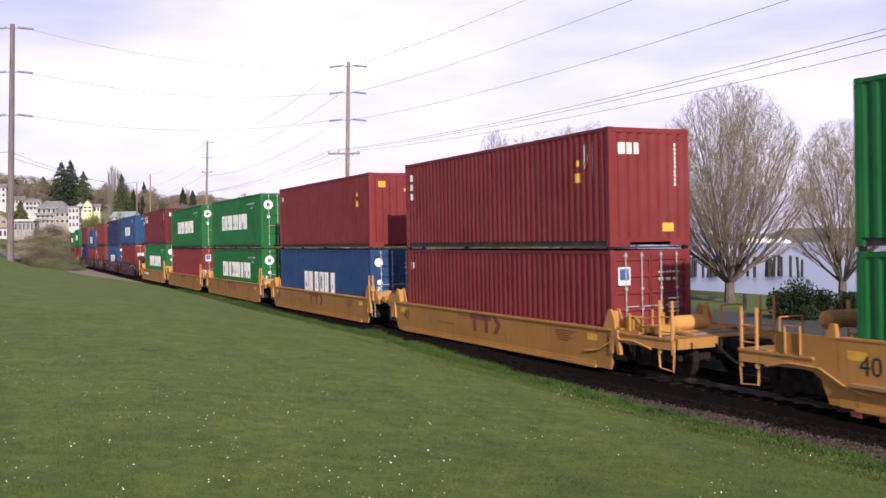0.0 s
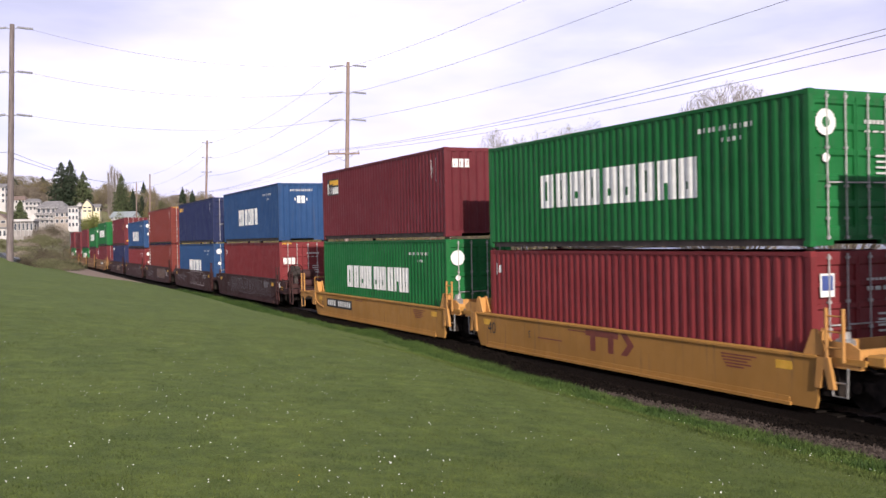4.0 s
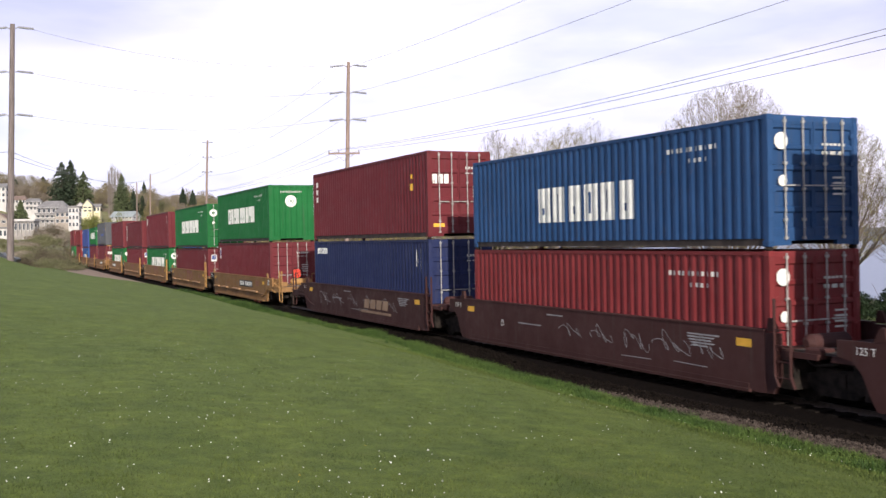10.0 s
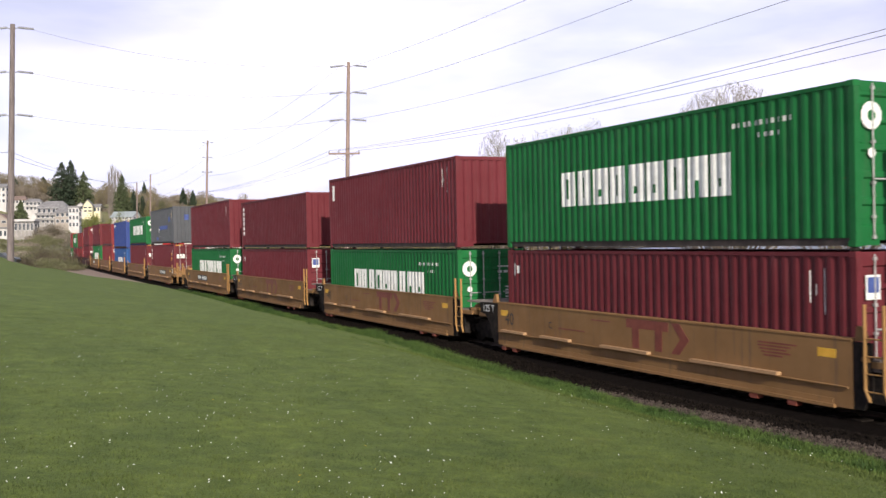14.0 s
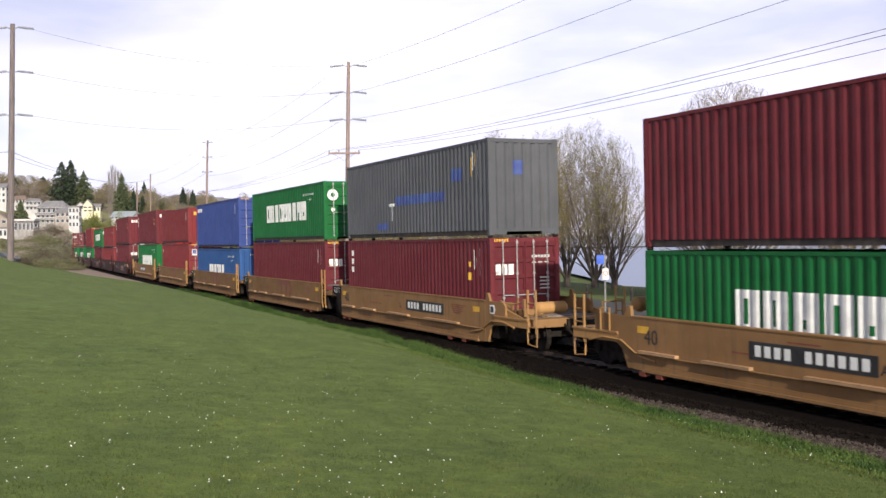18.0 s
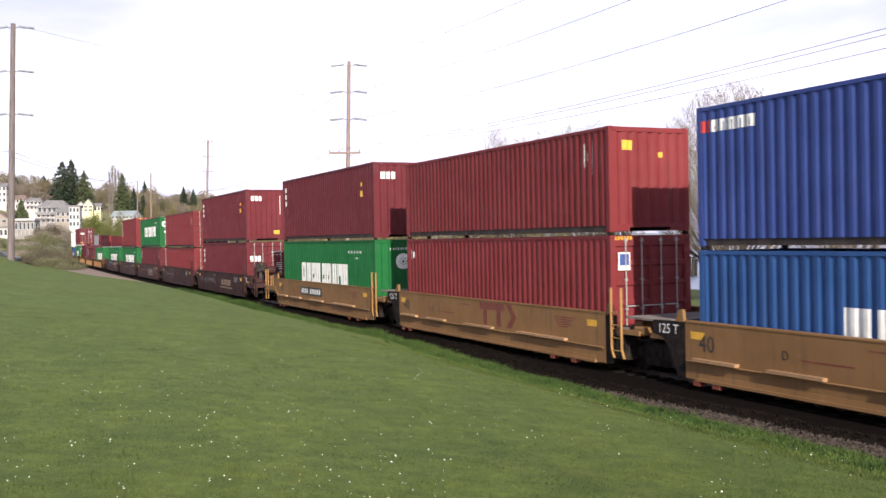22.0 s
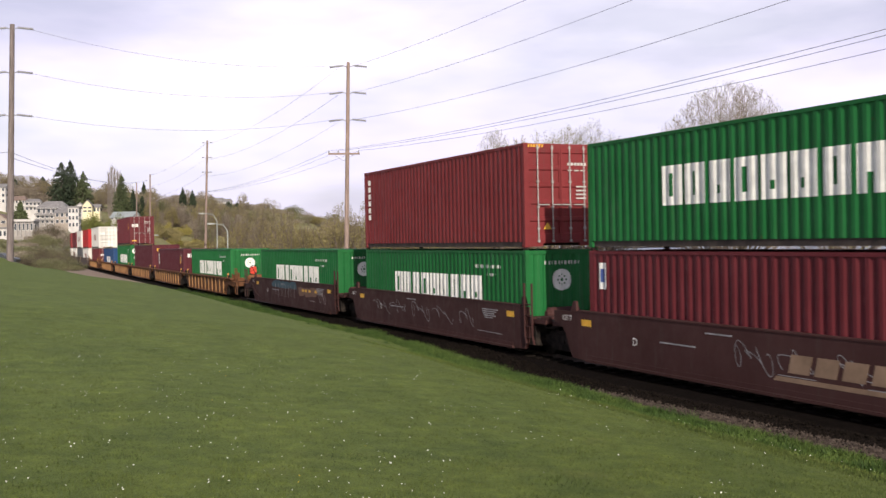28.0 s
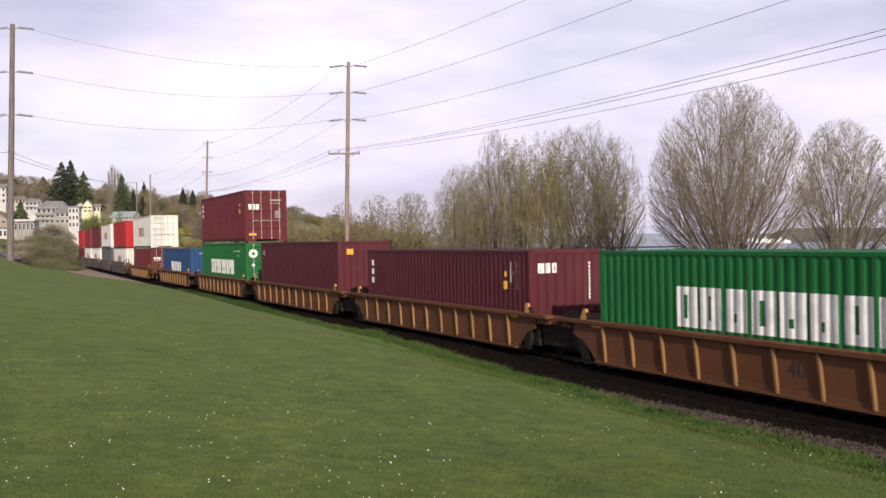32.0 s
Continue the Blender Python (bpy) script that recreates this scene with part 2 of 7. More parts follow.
def track(s, o=0.0, z=0.0):
    """s metres along the track in the train's direction, o metres from the centre line towards the lawn."""
    p, f, n = P0 - NEAR * HALF, FWD, NEAR
    at = 0.0
    for start, radius in BENDS:
        if s >= start:
            break
        p, at = p + f * (start - at), start
        end = max([b for b, _ in BENDS if b < start] + [s]) if start != BENDS[-1][0] else s
        a = (start - end) / radius
        side, ahead = n * math.cos(a) - f * math.sin(a), f * math.cos(a) + n * math.sin(a)
        p, f, n, at = p - n * radius + side * radius, ahead, side, end
    return p + f * (s - at) + n * o + Vector((0, 0, z))


def heading(s):
    turn = 0.0
    for k, (start, radius) in enumerate(BENDS):
        if s < start:
            end = max(s, BENDS[k + 1][0]) if k + 1 < len(BENDS) else s
            turn += math.degrees((start - end) / radius)
    return math.degrees(HEAD) - turn


def lawn_so(x, y):
    v = Vector((x, y, 0)) - LAWN_ORIGIN
    return v.dot(LAWN_FWD), v.dot(LAWN_NEAR)


def smooth01(t):
    t = max(0.0, min(1.0, t))
    return t * t * (3 - 2 * t)


EDGE = 3.45             # where the grass begins, from the track's centre


def edge(s):
    """The grass grows closer to the rails farther up the line."""
    return EDGE + 0.25 - 0.55 * smooth01((2.0 - s) / 12.0) + 0.42 * smooth01((s + 7) / 6) * (1 - 0.35 * smooth01((s - 6) / 6)) + 1.9 * smooth01((-62 - s) / 28) + 0.12 * noise.noise((s * 0.6, 0, 6)) + 0.06 * noise.noise((s * 2.1, 0, 16))



def lawn_z(s, o):
    """Height of the lawn: low along the track, rising to a shelf where the camera stands."""
    far = smooth01((-22 - s) / 23)
    rise = (1.36 + 0.0155 * (19.2 - max(-45.0, s)) - 0.022 * max(0, -45.0 - s)) * (1 + 0.14 * far)
    rise = max(0.2, rise)
    u = (o - EDGE) / 10.9
    k = 0.42 * smooth01(u / 0.45) + 0.58 * max(0, min(1.0, u)) if u < 1 else 1.0 - 0.02 * min(u - 1, 6)
    if 0 < u < 1:
        k -= 1.15 * far * u * (1 - u)
    fade = smooth01((s + 190) / 60) if s < -130 else 1.0
    return 0.08 + rise * k * fade + 0.03 * noise.noise((s * 0.25, o * 0.25, 0))


# ---- ground, water, track bed ----
def grid_mesh(name, us, vs, fn, mat):
    verts = [fn(u, v) for u in us for v in vs]
    k = len(vs)
    faces = [(i * k + j, i * k + j + 1, (i + 1) * k + j + 1, (i + 1) * k + j) for i in range(len(us) - 1) for j in range(k - 1)]
    me = bpy.data.meshes.new(name)
    me.from_pydata([tuple(v) for v in verts], [], faces)
    me.materials.append(mat)
    me.polygons.foreach_set("use_smooth", [True] * len(me.polygons))
    me.update()
    bm = bmesh.new()
    bm.from_mesh(me)
    bmesh.ops.recalc_face_normals(bm, faces=bm.faces[:])
    if sum(f.normal.z for f in bm.faces) < 0:
        bmesh.ops.reverse_faces(bm, faces=bm.faces[:])
    bm.to_mesh(me)
    bm.free()
    return new(name, me)


def grass_material(name, c1, c2, c3, bands=False):
    m, n, l, b = material(name, 0.85)
    big = ramp_node(n, l, noise_node(n, l, 0.9, 7, "Object", (1, 1, 1), 0.72), [(0.34, c1), (0.66, c2)])
    mid = ramp_node(n, l, noise_node(n, l, 1.9, 6), [(0.32, (0.86, 0.88, 0.86)), (0.7, (1.12, 1.11, 1.06))])
    col = mix_node(n, l, 1.0, big, mid, "MULTIPLY")
    patch = ramp_node(n, l, noise_node(n, l, 1.1, 5), [(0.6, (0, 0, 0)), (0.8, (0.5, 0.5, 0.5))])
    col = mix_node(n, l, patch, col, c3)
    fine = ramp_node(n, l, noise_node(n, l, 38, 6, "Object", (1, 1, 1), 0.75), [(0.3, (0.62, 0.66, 0.60)), (0.7, (1.30, 1.27, 1.24))])
    col = mix_node(n, l, 1.0, col, fine, "MULTIPLY")
    tuft = ramp_node(n, l, noise_node(n, l, 4.2, 7, "Object", (1, 1, 1), 0.75), [(0.32, (0.58, 0.66, 0.58)), (0.50, (1.0, 1.0, 1.0)), (0.68, (1.52, 1.45, 1.28))])
    col = mix_node(n, l, 1.0, col, tuft, "MULTIPLY")
    blade = ramp_node(n, l, noise_node(n, l, 150, 3, "Object", (1, 1, 1), 0.7), [(0.32, (0.62, 0.66, 0.6)), (0.68, (1.36, 1.33, 1.3))])
    col = mix_node(n, l, 1.0, col, blade, "MULTIPLY")
    if bands:
        tc, mp, wv = n.new("ShaderNodeTexCoord"), n.new("ShaderNodeMapping"), n.new("ShaderNodeTexWave")
        mp.inputs["Rotation"].default_value = (0, 0, -HEAD + radians(78))
        wv.inputs["Scale"].default_value, wv.inputs["Distortion"].default_value, wv.inputs["Detail"].default_value = 0.28, 5.0, 3
        l.new(tc.outputs["Object"], mp.inputs["Vector"])
        l.new(mp.outputs["Vector"], wv.inputs["Vector"])
        col = mix_node(n, l, 1.0, col, ramp_node(n, l, wv.outputs["Color"], [(0.2, (0.97, 0.975, 0.97)), (0.8, (1.03, 1.025, 1.02))]), "MULTIPLY")
    l.new(col, b.inputs["Base Color"])
    b.inputs["Specular IOR Level"].default_value = 0.15
    b.inputs["Sheen Weight"].default_value, b.inputs["Sheen Roughness"].default_value = 0.08, 0.40
    b.inputs["Sheen Tint"].default_value = (0.55, 0.72, 0.32, 1)
    bump_node(n, l, b, noise_node(n, l, 26, 6, "Object", (1, 1, 1), 0.75), 0.5, 0.04)
    return m


M_LAWN = grass_material("lawn_grass", (0.064, 0.090, 0.0215), (0.094, 0.121, 0.0265), (0.118, 0.116, 0.042), True)
M_FIELD = grass_material("rough_grass", (0.06, 0.08, 0.025), (0.09, 0.105, 0.035), (0.12, 0.10, 0.05))
# the shade under the train is put into this near-black gravel colour
M_GRAVEL = two_tone("shaded_ballast_gravel", (0.005, 0.004, 0.0035), (0.014, 0.010, 0.009), 14, 0.95, bump=0.9, dist=0.04, fine=0.3)
mw, nw_, lw, bw = material("sea_water", 0.32)
bw.inputs["Base Color"].default_value = (0.19, 0.23, 0.34, 1)
bump_node(nw_, lw, bw, noise_node(nw_, lw, 0.9, 5), 0.35, 0.3)
M_WATER = mw

lawn = grid_mesh("ground_lawn", [24 - i * 1.0 for i in range(70)] + [-46 - i * 4 for i in range(1, 40)], [EDGE + 0.35 * i for i in range(46)] + [20 + 4 * i for i in range(30)],
                 lambda s, o: LAWN_ORIGIN + LAWN_FWD * s + LAWN_NEAR * (o + (edge(s) - EDGE) * smooth01((EDGE + 4 - o) / 4)) + Vector((0, 0, lawn_z(s, o))), M_LAWN)
tagged(lawn, "mown green lawn dotted with daisies, sloping to the track", "lawn", kind="structure")

base = grid_mesh("ground", [-2600 + 100 * i for i in range(60)], [-400 + 100 * i for i in range(50)], lambda x, y: (x, y, -2.3), M_FIELD)
tagged(base, "rough low ground reaching to the horizon", "ground", kind="structure")
S_LIST = [60 - 5 * i for i in range(37)] + [-125 - 6 * i for i in range(95)]
# near black for the train's shade; widened beyond the rails to darken the gaps
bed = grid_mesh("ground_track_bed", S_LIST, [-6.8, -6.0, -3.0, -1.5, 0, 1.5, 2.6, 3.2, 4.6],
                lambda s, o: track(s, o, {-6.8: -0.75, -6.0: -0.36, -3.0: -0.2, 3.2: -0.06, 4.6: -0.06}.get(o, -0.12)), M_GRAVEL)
tagged(bed, "reddish crushed-stone track bed, darkened for shade under the train", "track bed", kind="structure")


M_SHOULDER = two_tone("shoulder_gravel", (0.22, 0.155, 0.128), (0.33, 0.245, 0.205), 3.0, 0.95, bump=0.5, dist=0.03, fine=0.25)
shoulder = grid_mesh("ground_shoulder", [-56 - 4 * i for i in range(36)], [2.3, 2.8, 4.5, 6.0, 8.6],
                     lambda s, o: track(s, o, {2.3: -0.14, 2.8: -0.02, 4.5: 0.05 * smooth01((-60 - s) / 14), 8.6: 0.16 * smooth01((-60 - s) / 14) - 0.04}.get(o, 0.10 * smooth01((-60 - s) / 14))), M_SHOULDER)
tagged(shoulder, "brown gravel shoulder along the railway curve", "gravel", kind="structure")


# margin colour is darkened too, for the shade beside the train
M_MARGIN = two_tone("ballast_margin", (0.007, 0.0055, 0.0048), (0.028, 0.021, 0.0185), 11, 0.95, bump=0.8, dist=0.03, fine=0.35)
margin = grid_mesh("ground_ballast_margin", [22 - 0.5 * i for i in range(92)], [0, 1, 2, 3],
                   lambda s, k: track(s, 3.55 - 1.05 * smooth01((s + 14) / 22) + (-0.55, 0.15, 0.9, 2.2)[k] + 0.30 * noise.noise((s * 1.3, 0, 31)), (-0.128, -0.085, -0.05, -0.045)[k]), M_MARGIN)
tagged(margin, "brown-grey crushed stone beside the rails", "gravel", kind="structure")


def far_land(s, o):
    return track(s, -3.4 - o, -0.42 - 0.25 * smooth01(o / 8) - 1.5 * smooth01((o - 30) / 14) + 0.08 * noise.noise((s * 0.2, o * 0.2, 3)))


strip = grid_mesh("ground_park", [60 - 4 * i for i in range(46)], [0, 1, 2, 4, 6, 9, 12, 16, 20, 25, 30, 34, 38, 42, 46], far_land, M_FIELD)
tagged(strip, "flat grassy park strip between railway and shore", "grass", kind="structure")
inland = grid_mesh("ground_inland", [-116 - 4 * i for i in range(46)], [0, 1, 2, 4, 6, 9, 14, 20, 30, 40, 50, 60], lambda s, o: track(s, -3.4 - o, -0.42 - 0.22 * smooth01(o / 8)), M_FIELD)
tagged(inland, "rough grass flat inside the railway curve", "grass", kind="structure")
sea = grid_mesh("water", [20 + i * 60 for i in range(45)], [10 + 60 * i for i in range(60)], lambda x, y: (x, y, -1.9), M_WATER)
tagged(sea, "pale blue-grey calm sea water", "water", kind="structure")

# rails and ties
for off in (-0.75, 0.75):
    ob = grid_mesh("rail", S_LIST, [0, 1, 2, 3], lambda s, k, off=off: track(s, off + (-0.06, -0.037, 0.037, 0.06)[k], (-0.15, -0.01, -0.01, -0.15)[k]), M_RAIL)
    tagged(ob, "worn steel running rail", "rail", "rails", "structure")

M_ROAD = two_tone("asphalt", (0.04, 0.04, 0.042), (0.065, 0.063, 0.063), 5, 0.9, bump=0.3, fine=0.2)
road = grid_mesh("road", [60 - 5 * i for i in range(42)] + [-152 - 6 * i for i in range(60)], [12.2, 15.5, 19.0], lambda s, o: track(s, -o, -0.50), M_ROAD)
tagged(road, "grey asphalt road running beside the railway", "road", kind="structure")


# ---- shipping containers ----
# length stretched past forty feet to fit the camera's view
CL, CW = 12.48, 2.438
WAVE = 0.2785


def side_profile(length, x0=0.11, depth=0.032, wave=WAVE, duty=(0.30, 0.24, 0.24, 0.22)):
    """Breakpoints of the corrugation: distance along the wall and depth in from its outer face."""
    pts, x, end = [(0.0, 0.012)], x0, length - x0
    count = int((end - x) / wave)
    wave = (end - x) / count
    for i in range(count):
        a = x + i * wave
        b, c, d = a + wave * duty[0], a + wave * (duty[0] + duty[1]), a + wave * (duty[0] + duty[1] + duty[2])
        pts += [(a, 0.012), (b, 0.012), (c, 0.012 + depth), (d, 0.012 + depth)]
    pts += [(end, 0.012), (length, 0.012)]
    return pts


SIDE_PROFILE = side_profile(CL)
FRONT_PROFILE = side_profile(CW, 0.16, 0.045, 0.30)


def depth_at(profile, x):
    for (a, da), (b, db) in zip(profile, profile[1:]):
        if a <= x <= b:
            return da + (db - da) * ((x - a) / (b - a) if b > a else 0)
    return 0.012


def wall_sheet(bm, profile, z0, z1, place):
    """A corrugated sheet, closed at the back by a plain one."""
    rows = [[bm.verts.new(place(x, d, z)) for x, d in profile] for z in (z0, z1)]
    for i in range(len(profile) - 1):
        bm.faces.new((rows[0][i], rows[0][i + 1], rows[1][i + 1], rows[1][i]))


def side_place(sign):
    return (lambda x, d, z: (x - CL / 2, sign * (CW / 2 - d), z))


def front_place(x, d, z):
    return (CL / 2 - d, x - CW / 2, z)


def conform(bm, profile, place, x0, x1, z0, z1, lift=0.006):
    """A painted patch that follows the corrugation."""
    xs = [x0] + [x for x, _ in profile if x0 < x < x1] + [x1]
    lo = [bm.verts.new(place(x, depth_at(profile, x) - lift, z0)) for x in xs]
    hi = [bm.verts.new(place(x, depth_at(profile, x) - lift, z1)) for x in xs]
    for i in range(len(xs) - 1):
        bm.faces.new((lo[i], lo[i + 1], hi[i + 1], hi[i]))


def conform_disc(bm, profile, place, cx, cz, r, lift=0.006, steps=14):
    for i in range(steps):
        a, b = -1 + 2 * i / steps, -1 + 2 * (i + 1) / steps
        h = math.sqrt(max(0, 1 - ((a + b) / 2) ** 2)) * r
        conform(bm, profile, place, cx + a * r, cx + b * r, cz - h, cz + h, lift)


FLAT = [(0.0, 0.03), (CW, 0.03)]


def container_meshes(h):
    d = {}
    for key, sign in (("side_panel", -1), ("side_panel_far", 1)):
        bm = bmesh.new()
        wall_sheet(bm, SIDE_PROFILE, 0.16, h - 0.085, side_place(sign))
        d[key] = mesh_of(key, bm, None, fix=False)
    bm = bmesh.new()
    wall_sheet(bm, FRONT_PROFILE, 0.2, h - 0.10, front_place)
    d["front_panel"] = mesh_of("front_panel", bm, None, fix=False)
    # roof with shallow cross corrugation
    bm = bmesh.new()
    n = 56
    rows = [[bm.verts.new((-CL / 2 + 0.12 + (CL - 0.24) * i / n, y, h - 0.03 + (0.022 if i % 4 in (1, 2) else 0))) for i in range(n + 1)] for y in (-CW / 2 + 0.06, CW / 2 - 0.06)]
    for i in range(n):
        bm.faces.new((rows[0][i], rows[0][i + 1], rows[1][i + 1], rows[1][i]))
    d["roof"] = mesh_of("roof", bm, None)
    # frame: four posts, side rails, end sills and headers, floor
    bm = bmesh.new()
    for sx in (-1, 1):
        for sy in (-1, 1):
            box(bm, *sorted((sx * (CL / 2 - 0.003), sx * (CL / 2 - 0.13))), *sorted((sy * (CW / 2 - 0.003), sy * (CW / 2 - 0.12))), 0.1, h - 0.1)
        box(bm, *sorted((sx * (CL / 2 - 0.012), sx * (CL / 2 - 0.10))), -CW / 2 + 0.12, CW / 2 - 0.12, h - 0.13, h - 0.012)
        box(bm, *sorted((sx * (CL / 2 - 0.012), sx * (CL / 2 - 0.11))), -CW / 2 + 0.12, -0.62, 0.02, 0.2)
        box(bm, *sorted((sx * (CL / 2 - 0.012), sx * (CL / 2 - 0.11))), 0.62, CW / 2 - 0.12, 0.02, 0.2)
        box(bm, *sorted((sx * (CL / 2 - 0.012), sx * (CL / 2 - 0.11))), -0.62, 0.62, 0.11, 0.2)
    for sy in (-1, 1):
        box(bm, -CL / 2 + 0.13, CL / 2 - 0.13, *sorted((sy * (CW / 2 - 0.004), sy * (CW / 2 - 0.07))), h - 0.09, h - 0.012)
    box(bm, -CL / 2 + 0.12, CL / 2 - 0.12, -CW / 2 + 0.08, CW / 2 - 0.08, 0.12, 0.17)
    d["frame"] = mesh_of("frame", bm, None)
    bm = bmesh.new()
    box(bm, -CL / 2 + 0.13, CL / 2 - 0.13, -CW / 2 + 0.05, -CW / 2 + 0.11, 0.02, 0.165)
    d["bottom_rail"] = mesh_of("bottom_rail", bm, None)
    bm = bmesh.new()
    box(bm, -0.089, 0.089, -0.081, 0.081, 0, 0.118)
    bmesh.ops.bevel(bm, geom=bm.edges[:], offset=0.012, segments=1, affect="EDGES")
    d["corner_casting"] = mesh_of("corner_casting", bm, None)
    # one door leaf with pressed horizontal ribs, hinge side at y = 0
    bm = bmesh.new()
    w, z0, z1 = CW / 2 - 0.13, 0.2, h - 0.13
    prof = [(z0, 0.0), (z0 + 0.10, 0.0)]
    span = (z1 - z0 - 0.2) / 5
    for i in range(5):
        a = z0 + 0.10 + i * span
        prof += [(a + span * 0.12, 0.0), (a + span * 0.2, -0.036), (a + span * 0.86, -0.036), (a + span * 0.94, 0.0)]
    prof += [(z1, 0.0)]
    rows = [[bm.verts.new((x, y, z)) for z, x in prof] for y in (0.05, w - 0.05)]
    for i in range(len(prof) - 1):
        bm.faces.new((rows[0][i], rows[1][i], rows[1][i + 1], rows[0][i + 1]))
    box(bm, -0.05, 0.006, 0.0, 0.05, z0, z1)
    box(bm, -0.05, 0.006, w - 0.05, w - 0.004, z0, z1)
    box(bm, -0.05, 0.008, 0.05, w - 0.05, z0 - 0.02, z0 + 0.06)
    box(bm, -0.05, 0.008, 0.05, w - 0.05, z1 - 0.06, z1 + 0.01)
    for k in range(4):
        zz = z0 + 0.3 + k * (z1 - z0 - 0.6) / 3
        box(bm, -0.01, 0.02, -0.07, 0.09, zz, zz + 0.08)
    d["door"] = mesh_of("door", bm, None)
    bm = bmesh.new()
    tube(bm, [(0, 0, 0.13), (0, 0, h - 0.05)], 0.0175, 8)
    for zz in (0.14, 0.5, 1.1, h * 0.62, h - 0.16):
        box(bm, -0.03, 0.024, -0.036, 0.036, zz, zz + 0.055)
    box(bm, 0.0, 0.03, -0.02, 0.36, 1.185, 1.212)
    d["lock_bar"] = mesh_of("lock_bar", bm, None)
    return d


bm = bmesh.new()
tube(bm, [(0, 0, -0.081), (0, 0, -0.05), (0, 0, -0.03), (0, 0, 0.004)], [0.06, 0.085, 0.085, 0.06], 8)
LOCK = mesh_of("twist_lock", bm, None)
# high-cube height is raised a little to fit the camera's view
HC, STD = 2.94, 2.591
BOXES = {HC: container_meshes(HC), STD: container_meshes(STD)}
MARKS = {}


def letter_blocks(bm, profile, place, x0, x1, z0, z1, count, rng, gap=0.18, slot=0.4):
    """A word mark as a row of plain blocks, each with a slot cut into it."""
    w = (x1 - x0) / count
    for i in range(count):
        a, b = x0 + i * w, x0 + (i + 1) * w - w * gap
        if slot:
            m1, m2 = a + (b - a) * 0.36, a + (b - a) * (0.36 + slot * 0.42)
            zl = z0 + (z1 - z0) * rng.choice((0.0, 0.2, 0.22))
            zh = z0 + (z1 - z0) * rng.choice((0.42, 0.78, 0.8))
            rows = [z0, zl, zh, z1] if zl > z0 + 0.01 else [z0, zh, z1]
            for za, zb in zip(rows, rows[1:]):
                conform(bm, profile, place, a, m1, za, zb)
                conform(bm, profile, place, m2, b, za, zb)
                if (za, zb) != (zl, zh):
                    conform(bm, profile, place, m1, m2, za, zb)
        else:
            conform(bm, profile, place, a, b, z0, z1)


